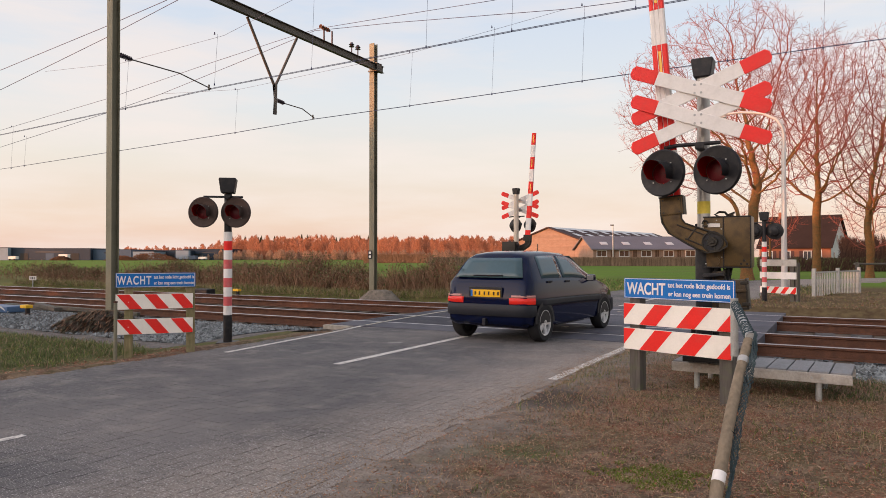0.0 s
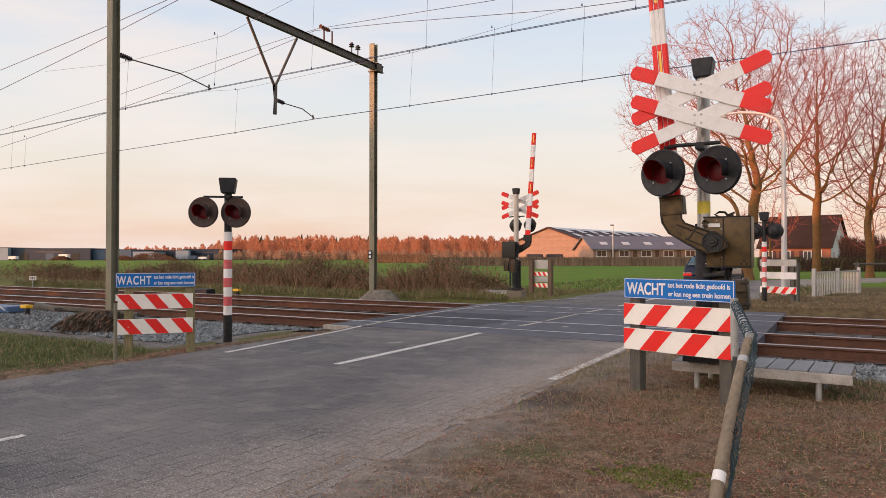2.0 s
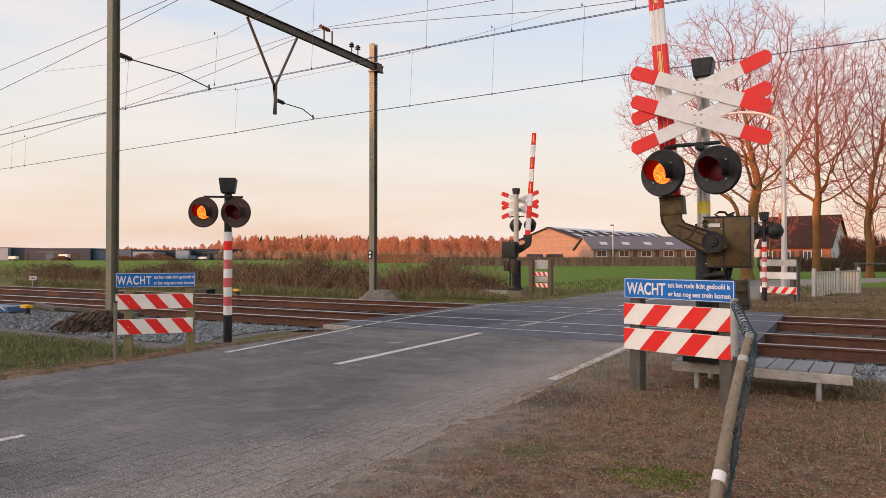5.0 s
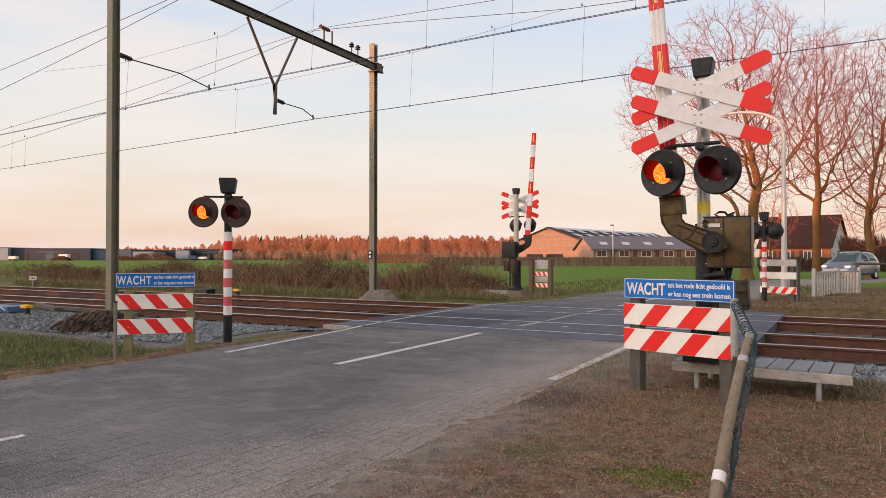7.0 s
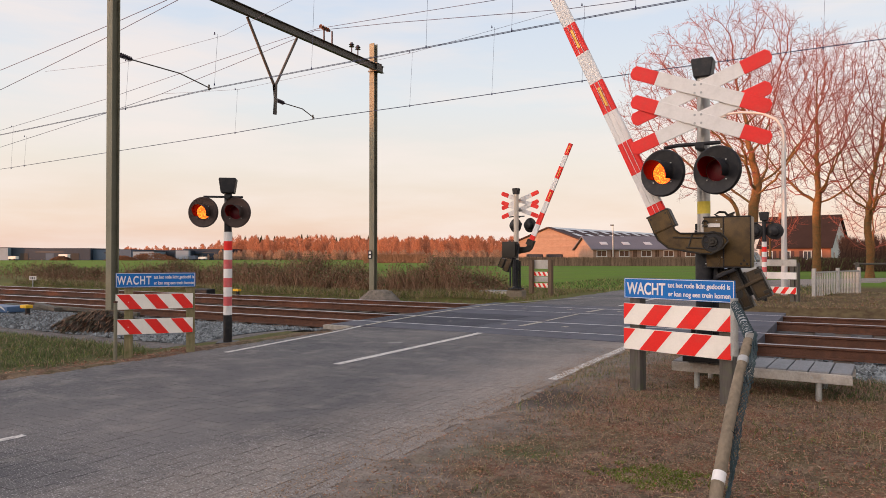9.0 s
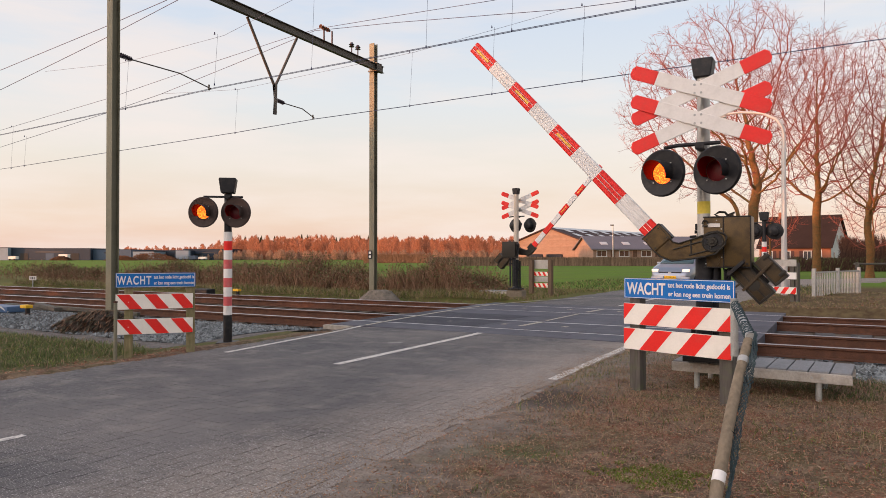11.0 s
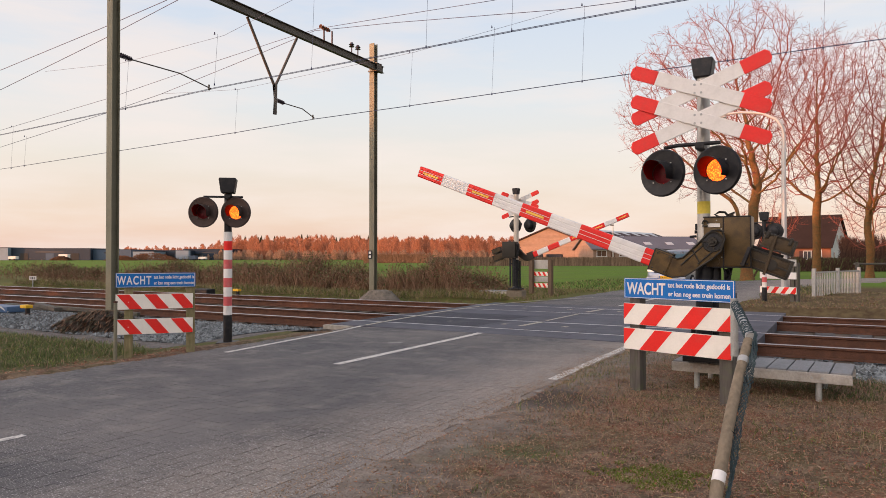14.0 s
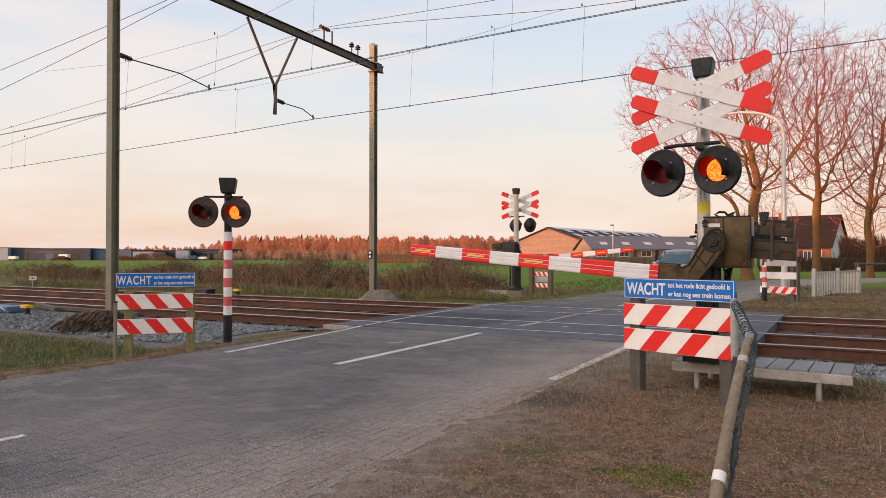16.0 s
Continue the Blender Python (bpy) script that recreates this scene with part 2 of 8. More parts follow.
def brick_material():
    m = bpy.data.materials.new("worn_grey_paving_brick")
    m.use_nodes = True
    n, l = m.node_tree.nodes, m.node_tree.links
    b = n["Principled BSDF"]
    b.inputs["Roughness"].default_value = 0.85
    ge = n.new("ShaderNodeNewGeometry")

    def tex(scale, d=4):
        t = n.new("ShaderNodeTexNoise")
        t.inputs["Scale"].default_value, t.inputs["Detail"].default_value = scale, d
        l.new(ge.outputs["Position"], t.inputs["Vector"])
        return t.outputs["Fac"]

    def rng(v, a, c, lo, hi):
        r = n.new("ShaderNodeMapRange")
        for k, val in (("From Min", a), ("From Max", c), ("To Min", lo), ("To Max", hi)):
            r.inputs[k].default_value = val
        l.new(v, r.inputs["Value"])
        return r.outputs["Result"]

    def mix(f, a, c):
        x = n.new("ShaderNodeMix")
        x.data_type = "RGBA"
        for s, v in (("Factor", f), ("A", a), ("B", c)):
            if isinstance(v, tuple):
                x.inputs[s].default_value = (*v, 1)
            else:
                l.new(v, x.inputs[s])
        return x.outputs["Result"]
    fine = tex(95, 4)
    col = mix(rng(tex(0.55, 5), 0.38, 0.62, 0, 1), (0.044, 0.042, 0.045), (0.122, 0.107, 0.10))
    sp = n.new("ShaderNodeSeparateXYZ")
    l.new(ge.outputs["Position"], sp.inputs[0])
    ad = n.new("ShaderNodeMath")
    ad.operation = "MULTIPLY_ADD"
    l.new(tex(0.9, 5), ad.inputs[0])
    ad.inputs[1].default_value = 2.6
    l.new(sp.outputs["X"], ad.inputs[2])
    col = mix(rng(ad.outputs[0], -2.6, -1.35, 0, 0.85), col, (0.27, 0.22, 0.18))
    col = mix(rng(tex(3.2, 5), 0.5, 0.72, 0, 0.5), col, (0.22, 0.19, 0.165))
    col = mix(rng(tex(34, 3), 0.54, 0.72, 0, 0.45), col, (0.05, 0.046, 0.045))
    col = mix(rng(fine, 0.58, 0.68, 0, 0.85), col, (0.42, 0.395, 0.375))
    col = mix(rng(fine, 0.46, 0.32, 0, 0.7), col, (0.05, 0.045, 0.044))
    oi = n.new("ShaderNodeObjectInfo")
    isl = n.new("ShaderNodeMath")
    isl.operation = "ADD"
    l.new(ge.outputs["Random Per Island"], isl.inputs[0])
    l.new(oi.outputs["Random"], isl.inputs[1])
    vm = n.new("ShaderNodeVectorMath")
    vm.operation = "SCALE"
    l.new(col, vm.inputs[0])
    l.new(rng(isl.outputs[0], 0, 2, 0.90, 1.10), vm.inputs["Scale"])
    l.new(vm.outputs[0], b.inputs["Base Color"])
    bp = n.new("ShaderNodeBump")
    bp.inputs["Strength"].default_value, bp.inputs["Distance"].default_value = 0.5, 0.004
    l.new(fine, bp.inputs["Height"])
    l.new(bp.outputs[0], b.inputs["Normal"])
    return m


PAVER = brick_material()


def ground_material():
    m = bpy.data.materials.new("verge_and_field")
    m.use_nodes = True
    n, l = m.node_tree.nodes, m.node_tree.links
    b = n["Principled BSDF"]
    b.inputs["Roughness"].default_value = 0.95
    b.inputs["Specular IOR Level"].default_value = 0.08
    tc = n.new("ShaderNodeTexCoord")
    sep = n.new("ShaderNodeSeparateXYZ")
    l.new(tc.outputs["Object"], sep.inputs[0])

    def noise_tex(scale, detail=4):
        t = n.new("ShaderNodeTexNoise")
        t.inputs["Scale"].default_value, t.inputs["Detail"].default_value = scale, detail
        l.new(tc.outputs["Object"], t.inputs["Vector"])
        return t.outputs["Fac"]

    def rng(v, a, c, lo=0.0, hi=1.0):
        r = n.new("ShaderNodeMapRange")
        for k, val in (("From Min", a), ("From Max", c), ("To Min", lo), ("To Max", hi)):
            r.inputs[k].default_value = val
        l.new(v, r.inputs["Value"])
        return r.outputs["Result"]

    def mix(f, a, c):
        x = n.new("ShaderNodeMix")
        x.data_type = "RGBA"
        for s, v in (("Factor", f), ("A", a), ("B", c)):
            if isinstance(v, tuple):
                x.inputs[s].default_value = (*v, 1)
            else:
                l.new(v, x.inputs[s])
        return x.outputs["Result"]
    n1, n2, n3 = noise_tex(0.9), noise_tex(7, 6), noise_tex(60, 4)
    dirt = mix(rng(n2, 0.35, 0.7), (0.10, 0.068, 0.048), (0.27, 0.185, 0.128))
    dirt = mix(rng(n3, 0.4, 0.65, 0, 0.5), dirt, (0.06, 0.04, 0.028))
    dirt = mix(rng(noise_tex(2.3, 6), 0.48, 0.66, 0, 0.65), dirt, (0.20, 0.085, 0.05))
    dirt = mix(rng(noise_tex(1.4, 7), 0.5, 0.66, 0, 0.6), dirt, (0.125, 0.105, 0.045))
    dirt = mix(rng(noise_tex(26, 5), 0.52, 0.66, 0, 0.55), dirt, (0.30, 0.22, 0.14))
    sand = mix(rng(n2, 0.3, 0.7), (0.15, 0.125, 0.105), (0.29, 0.245, 0.205))
    sand = mix(rng(n3, 0.5, 0.68, 0, 0.5), sand, (0.10, 0.075, 0.06))
    strip = n.new("ShaderNodeMath")
    strip.operation = "MULTIPLY_ADD"
    l.new(noise_tex(1.6, 6), strip.inputs[0])
    strip.inputs[1].default_value = -1.9
    l.new(sep.outputs["X"], strip.inputs[2])
    lim = n.new("ShaderNodeMath")
    lim.operation = "MULTIPLY"
    l.new(rng(strip.outputs[0], -3.15, -2.55, 0.9, 0.0), lim.inputs[0])
    l.new(rng(sep.outputs["X"], -6.0, -5.9), lim.inputs[1])
    dirt = mix(lim.outputs[0], dirt, sand)
    # dark patch, ragged by noise, at the paving's edge
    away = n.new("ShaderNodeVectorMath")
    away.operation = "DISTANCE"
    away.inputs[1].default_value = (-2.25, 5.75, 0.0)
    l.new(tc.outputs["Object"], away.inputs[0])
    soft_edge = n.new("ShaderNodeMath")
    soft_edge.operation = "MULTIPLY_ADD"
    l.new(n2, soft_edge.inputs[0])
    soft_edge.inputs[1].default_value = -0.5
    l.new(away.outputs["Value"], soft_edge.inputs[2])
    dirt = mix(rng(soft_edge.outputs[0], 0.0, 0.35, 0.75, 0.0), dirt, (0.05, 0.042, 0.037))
    moss = mix(rng(n3, 0.35, 0.7), (0.055, 0.07, 0.022), (0.115, 0.125, 0.04))
    verge = mix(rng(n1, 0.56, 0.68, 0, 0.7), dirt, moss)
    verge = mix(rng(sep.outputs["X"], -7.75, -8.3, 0, 0.75), verge, moss)
    crop = mix(rng(n2, 0.3, 0.7), (0.085, 0.155, 0.018), (0.122, 0.205, 0.024))
    crop = mix(rng(noise_tex(0.06), 0.4, 0.62, 0, 0.4), crop, (0.15, 0.18, 0.03))
    crop = mix(rng(noise_tex(0.3, 6), 0.42, 0.66, 0, 0.55), crop, (0.10, 0.125, 0.035))
    wob = n.new("ShaderNodeMath")
    wob.operation = "MULTIPLY_ADD"
    l.new(n1, wob.inputs[0])
    wob.inputs[1].default_value = 3.0
    l.new(sep.outputs["Y"], wob.inputs[2])
    far = rng(wob.outputs[0], 26.0, 31.0)
    bank = mix(rng(n2, 0.35, 0.68), (0.15, 0.115, 0.05), (0.125, 0.15, 0.04))
    verge = mix(rng(wob.outputs[0], 17.6, 18.6), verge, bank)
    yard = mix(rng(n2, 0.35, 0.68), (0.085, 0.055, 0.03), (0.15, 0.11, 0.055))
    near_yard = rng(wob.outputs[0], 33.0, 36.0, 1.0, 0.0)
    east = n.new("ShaderNodeMath")
    east.operation = "MULTIPLY"
    l.new(rng(sep.outputs["X"], -3.0, -2.2), east.inputs[0])
    l.new(near_yard, east.inputs[1])
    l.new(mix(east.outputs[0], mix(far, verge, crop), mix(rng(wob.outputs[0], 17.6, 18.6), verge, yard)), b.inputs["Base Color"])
    bp = n.new("ShaderNodeBump")
    bp.inputs["Strength"].default_value, bp.inputs["Distance"].default_value = 0.7, 0.03
    l.new(n3, bp.inputs["Height"])
    l.new(bp.outputs[0], b.inputs["Normal"])
    return m


GROUND = ground_material()
LITTER = mat("dry_grass_and_leaves", (0.275, 0.18, 0.115), 0.9, 0, 0.2, 3, 20, 0.1, island=0.5)
LEAF = mat("fallen_oak_leaf", (0.28, 0.115, 0.066), 0.85, 0, 0.2, 3, 20, 0.1, island=0.5)
GREENGRASS = mat("green_grass_blade", (0.068, 0.095, 0.026), 0.85, 0, 0.2, 3, 20, 0.1, island=0.4)
STRAW = mat("straw_coloured_grass", (0.26, 0.20, 0.09), 0.85, 0, 0.2, 3, 20, 0.1, island=0.4)
BRAMBLE = mat("brown_bramble_stem", (0.205, 0.115, 0.068), 0.9, 0, 0.2, 2, 20, 0.1, island=0.45)
BRAMBLEGREEN = mat("dull_green_bramble_leaf", (0.12, 0.125, 0.05), 0.85, 0, 0.2, 2, 20, 0.1, island=0.4)
FOREST = mat("bare_forest_twigs", (0.38, 0.155, 0.088), 0.95, 0, 0.3, 0.06, 2, 0.0, island=0.3)
CONIFER = mat("dark_conifer", (0.075, 0.065, 0.035), 0.95, 0, 0.2, 0.3, 2, 0.0, island=0.35)


# ---- mesh helpers ----
def thing(name, m, label, category, group="", kind=""):
    ob = new(name)
    ob.matrix_basis = m
    return tagged(ob, label, category, group, kind)


def part(name, bm, material, parent=None, label=""):
    me = bpy.data.meshes.new(name)
    bmesh.ops.recalc_face_normals(bm, faces=bm.faces)
    bm.to_mesh(me)
    bm.free()
    for mm in (material if isinstance(material, (list, tuple)) else [material]):
        me.materials.append(mm)
    ob = new(name, me)
    if parent:
        ob.parent = parent
    if label:
        ob["label"] = label
    return ob


def smooth(ob, angle=40):
    me = ob.data
    me.shade_smooth()
    me.set_sharp_from_angle(angle=radians(angle))
    return ob


def box(bm, c, s, bevel=0.0, rot=None):
    r = bmesh.ops.create_cube(bm, size=1.0)
    m = Matrix.Translation(c) @ (rot or Matrix.Identity(4)) @ Matrix.Diagonal((*s, 1))
    bmesh.ops.transform(bm, matrix=m, verts=r["verts"])
    if bevel:
        es = list({e for v in r["verts"] for e in v.link_edges})
        bmesh.ops.bevel(bm, geom=es, offset=bevel, segments=2, affect="EDGES", profile=0.7)
    return bm


def tube(bm, pts, radii, n=10, cap=True):
    """Round bar along a path; one radius or one for each point."""
    pts = [Vector(p) for p in pts]
    if not isinstance(radii, (list, tuple)):
        radii = [radii] * len(pts)
    rings = []
    for i, p in enumerate(pts):
        d = (pts[min(i + 1, len(pts) - 1)] - pts[max(i - 1, 0)]).normalized()
        a = d.orthogonal().normalized() if abs(d.z) < 0.95 else Vector((1, 0, 0)) - d * d.x
        a = (Vector((0, 0, 1)).cross(d) if abs(d.z) < 0.95 else a).normalized()
        c = d.cross(a)
        rings.append([bm.verts.new(p + (a * math.cos(2 * math.pi * k / n) + c * math.sin(2 * math.pi * k / n)) * radii[i]) for k in range(n)])
    for r0, r1 in zip(rings, rings[1:]):
        for k in range(n):
            bm.faces.new((r0[k], r0[(k + 1) % n], r1[(k + 1) % n], r1[k]))
    if cap:
        bm.faces.new(rings[0][::-1])
        bm.faces.new(rings[-1])
    return bm


def slab(bm, outline, depth, axis="y", at=0.0):
    """Extruded outline: 2D points in the plane across the axis."""
    def p3(u, v, w):
        return {"y": (u, w, v), "x": (w, u, v), "z": (u, v, w)}[axis]
    a = [bm.verts.new(p3(u, v, at)) for u, v in outline]
    c = [bm.verts.new(p3(u, v, at + depth)) for u, v in outline]
    bm.faces.new(a)
    bm.faces.new(c[::-1])
    k = len(a)
    for i in range(k):
        bm.faces.new((a[i], c[i], c[(i + 1) % k], a[(i + 1) % k]))
    return bm


def B():
    return bmesh.new()


def mesh_obj(name, verts, faces, material, parent=None):
    me = bpy.data.meshes.new(name)
    me.from_pydata([tuple(v) for v in verts], [], faces)
    for mm in (material if isinstance(material, (list, tuple)) else [material]):
        me.materials.append(mm)
    me.update()
    ob = new(name, me)
    if parent:
        ob.parent = parent
    return ob


def turn_to(ax, ay):
    """Rotation that sends local x along (ax, ay)."""
    return math.degrees(math.atan2(ay, ax))


class Soup:
    """Loose triangles and strips gathered for one mesh of uncountable small growth."""

    def __init__(self):
        self.v, self.f, self.m = [], [], []

    def strip(self, pts, w0, w1, side, mi=0):
        b0 = len(self.v)
        k = len(pts)
        for i, p in enumerate(pts):
            w = (w0 + (w1 - w0) * i / (k - 1)) / 2
            self.v += [(p[0] - side[0] * w, p[1] - side[1] * w, p[2] - side[2] * w), (p[0] + side[0] * w, p[1] + side[1] * w, p[2] + side[2] * w)]
        for i in range(k - 1):
            self.f.append((b0 + 2 * i, b0 + 2 * i + 1, b0 + 2 * i + 3, b0 + 2 * i + 2))
            self.m.append(mi)

    def tri(self, a, b_, c, mi=0):
        b0 = len(self.v)
        self.v += [a, b_, c]
        self.f.append((b0, b0 + 1, b0 + 2))
        self.m.append(mi)

    def make(self, name, mats, label, category, parent=None, kind="stuff"):
        ob = mesh_obj(name, self.v, self.f, mats, parent)
        ob.data.polygons.foreach_set("material_index", self.m)
        return tagged(ob, label, category, kind=kind)



# ---- ground, road, tracks ----
ROAD_PATH = [(-4.85, -40), (-4.85, 0), (-4.95, 6), (-5.1, 12), (-4.95, 18), (-4.8, 24), (-4.6, 28), (-4.1, 32), (-3.2, 36), (-1.8, 39.6), (0.3, 43), (3.5, 46.8), (9, 52), (25, 63), (60, 82), (150, 120)]
RAILS_Y = (11.0, 12.5, 14.85, 16.35)


def curve_points(path, step):
    out = []
    p = [Vector((*q, 0)) for q in path]
    for i in range(len(p) - 1):
        p0, p1, p2, p3 = p[max(i - 1, 0)], p[i], p[i + 1], p[min(i + 2, len(p) - 1)]
        k = max(1, int((p2 - p1).length / step))
        for j in range(k):
            t = j / k
            out.append(0.5 * (2 * p1 + (p2 - p0) * t + (2 * p0 - 5 * p1 + 4 * p2 - p3) * t * t + (3 * p1 - p0 - 3 * p2 + p3) * t ** 3))
    return out + [p[-1]]


ROAD_LINE = curve_points(ROAD_PATH, 0.8)


def road_distance(x, y):
    """Signed distance to the middle of the road, positive to the right of the way out."""
    if y < 22.0:
        for (xa, ya), (xb, yb) in zip(ROAD_PATH, ROAD_PATH[1:]):
            if ya <= y <= yb:
                return x - (xa + (xb - xa) * (y - ya) / (yb - ya))
        return x + 4.85
    best, side = 1e9, 0
    for a, c in zip(ROAD_LINE, ROAD_LINE[1:]):
        if abs(a.y - y) > 12 and abs(a.x - x) > 12:
            continue
        d = c - a
        t = max(0, min(1, ((x - a.x) * d.x + (y - a.y) * d.y) / d.length_squared))
        q = a + d * t
        r = math.hypot(x - q.x, y - q.y)
        if r < best:
            best, side = r, (d.y * (x - q.x) - d.x * (y - q.y))
    return best if side > 0 else -best


def edge_wobble(x, y):
    return noise.noise((x * 0.5, y * 0.5, 3)) * 0.26 + noise.noise((x * 1.9, y * 1.9, 5)) * 0.12 + noise.noise((x * 6, y * 6, 8)) * 0.04 - 0.05


def ground_height(x, y):
    if y < -45 or y > 110 or x < -80 or x > 60:
        return -0.05
    d = road_distance(x, y)
    wob = edge_wobble(x, y)
    edge = abs(d) - (2.45 + wob)
    z = -0.09 if edge < 0 else min(0.015, -0.09 + edge * 0.6)
    if d < 0:
        z -= 0.07 * max(0, min(1, (edge - 0.2) / 0.5))
    if edge > 0:
        z += 0.03 * noise.noise((x * 0.7, y * 0.7, 0)) + 0.012 * noise.noise((x * 4, y * 4, 7))
    if 9.3 < y < 18.2:
        z = min(z, -0.30)
    elif 6.6 < y <= 9.3 and x < -8.5:
        z = min(z, -0.07 - (y - 6.6) * 0.35)
    elif 8.0 < y <= 9.3 and x > -0.95:
        z = min(z, -0.02 - (y - 8.0) * 0.4)
    elif 18.2 <= y < 26 and abs(d) > 3.0:
        z += 0.1 * noise.noise((x * 0.3, y * 0.3, 2)) + 0.05
    return z


def lines(spans):
    out = []
    for a, c, step in spans:
        k = max(1, round((c - a) / step))
        out += [a + (c - a) * i / k for i in range(k)]
    return out + [spans[-1][1]]


gx = lines([(-3500, -300, 800), (-300, -60, 40), (-60, -20, 2.5), (-20, -9, 0.5), (-9, 4, 0.14), (4, 20, 1), (20, 100, 10), (100, 3500, 850)])
gy = lines([(-3500, -100, 850), (-100, -6, 8), (-6, 1.5, 0.6), (1.5, 10, 0.14), (10, 30, 0.5), (30, 75, 1.5), (75, 300, 15), (300, 3500, 800)])
gv = [(x, y, ground_height(x, y)) for y in gy for x in gx]
nx_ = len(gx)
gf = [(j * nx_ + i, j * nx_ + i + 1, (j + 1) * nx_ + i + 1, (j + 1) * nx_ + i) for j in range(len(gy) - 1) for i in range(nx_ - 1)]
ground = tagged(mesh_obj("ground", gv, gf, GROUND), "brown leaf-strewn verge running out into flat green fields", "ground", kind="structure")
ground.data.shade_smooth()

bm = B()
prev = None
for i, p in enumerate(ROAD_LINE):
    a, c = ROAD_LINE[max(i - 1, 0)], ROAD_LINE[min(i + 1, len(ROAD_LINE) - 1)]
    d = (c - a).normalized()
    nrm = Vector((d.y, -d.x, 0))
    if 10.95 < p.y < 16.42:
        prev = None
        continue
    offs = (-2.75, -2.6, -1.3, 0, 1.3, 2.45, 2.6)
    crown = (-0.12, -0.015, -0.004, 0.0, -0.004, -0.012, -0.12)
    row = [bm.verts.new(p + nrm * o + Vector((0, 0, z))) for o, z in zip(offs, crown)]
    if prev:
        for k in range(len(row) - 1):
            bm.faces.new((prev[k], prev[k + 1], row[k + 1], row[k]))
    prev = row
road = tagged(part("road", bm, PAVER), "worn light grey asphalt country road over the tracks", "road", kind="structure")
road.data.shade_smooth()


def paint_strip(name, pts, w, paint=LINE):
    bm = B()
    pv = None
    for i, (x, y) in enumerate(pts):
        a, c = pts[max(i - 1, 0)], pts[min(i + 1, len(pts) - 1)]
        d = Vector((c[0] - a[0], c[1] - a[1], 0)).normalized()
        q = Vector((d.y, -d.x, 0)) * w / 2
        zz = 0.010 if y > 10.0 else 0.0055 - 0.0045 * abs(road_distance(x, y)) / 1.3
        r = [bm.verts.new(Vector((x, y, zz)) - q), bm.verts.new(Vector((x, y, zz)) + q)]
        if pv:
            bm.faces.new((pv[0], pv[1], r[1], r[0]))
        pv = r
    return tagged(part(name, bm, paint), "worn white painted line on the road", "road marking", kind="structure")


def refined(path, step=0.6):
    return [(p.x, p.y) for p in curve_points(path, step)]


paint_strip("road_line_left", refined([(-7.02, 6.45), (-7.28, 8.43), (-7.52, 10.1)]), 0.085)
paint_strip("road_line_left", refined([(-7.52, 10.2), (-7.66, 11.2), (-7.9, 14.2), (-7.81, 17.06), (-7.1, 19.5), (-6.6, 20.6)]), 0.085, FAINT)
paint_strip("road_line_middle", refined([(-5.1, 6.36), (-5.14, 10.13)]), 0.11)
paint_strip("road_line_middle", refined([(-5.03, 11.5), (-4.98, 12.4)]), 0.11, FAINT)
paint_strip("road_line_middle", refined([(-4.99, 15.1), (-4.93, 16.1)]), 0.11, FAINT)
paint_strip("road_line_middle", refined([(-4.9, 17.4), (-4.8, 22.5)]), 0.11)
paint_strip("road_line_right", refined([(-2.58, 6.7), (-2.62, 10.1)]), 0.105)
paint_strip("road_line_middle", refined([(-5.05, 0.2), (-4.96, 2.74)]), 0.075)
paint_strip("road_line_middle", refined([(-5.0, 12.7), (-4.99, 14.6)]), 0.07, FAINT)
paint_strip("road_mark", [(-5.72, 8.3), (-5.54, 8.42)], 0.05)

# crossing deck: dark slabs beside and between the rails
deck = thing("crossing_deck", pose(0, 0, 0), "dark grey rubber slabs between the rails of the crossing", "crossing deck", kind="structure")
slab_cache = {}


def deck_row(y0, y1, x0, x1, w):
    key = (round(y1 - y0, 3), w)
    if key not in slab_cache:
        b_ = B()
        box(b_, (0, 0, -0.08), (w - 0.008, y1 - y0, 0.16), 0.006)
        me = bpy.data.meshes.new("slab")
        b_.to_mesh(me)
        b_.free()
        me.materials.append(DECK)
        slab_cache[key] = me
    x = x0 + w / 2
    while x < x1:
        ob = new("slab", slab_cache[key])
        ob.parent = deck
        ob.location = (x, (y0 + y1) / 2, 0.002)
        x += w


for y0, y1 in ((10.16, 10.95), (11.07, 12.43), (12.55, 13.67), (13.68, 14.80), (14.92, 16.28), (16.40, 17.2)):
    deck_row(y0, y1, -8.3, -1.1, 0.9)
# short ribbed mats over the slabs at the footpath side
bm = B()
for i in range(50):
    for (ya, yb) in ((11.12, 12.38), (12.6, 13.62)):
        box(bm, (-8.2 + i * 0.05, (ya + yb) / 2, 0.004), (0.03, yb - ya, 0.005))
part("ribbed_mat", bm, DECK, deck, "ribbed black rubber mat")
bm = B()
box(bm, (-8.0, 10.02, -0.04), (0.62, 0.12, 0.08), 0.012)
part("edge_kerb", bm, CONCRETE, deck, "concrete edge kerb")
for mx_, my_ in ((-6.60, 11.72), (-5.45, 11.73), (-4.30, 11.80), (-5.62, 15.78), (-4.41, 15.70), (-6.71, 15.58), (-3.2, 11.8), (-3.2, 15.7)):
    bm = B()
    for dy_ in (-0.045, 0.045):
        box(bm, (mx_, my_ + dy_, 0.0045), (0.11, 0.02, 0.004))
    box(bm, (mx_, my_, 0.0045), (0.03, 0.06, 0.004))
    part("lifting_mark", bm, FAINT, deck, "pale worn lifting mark")

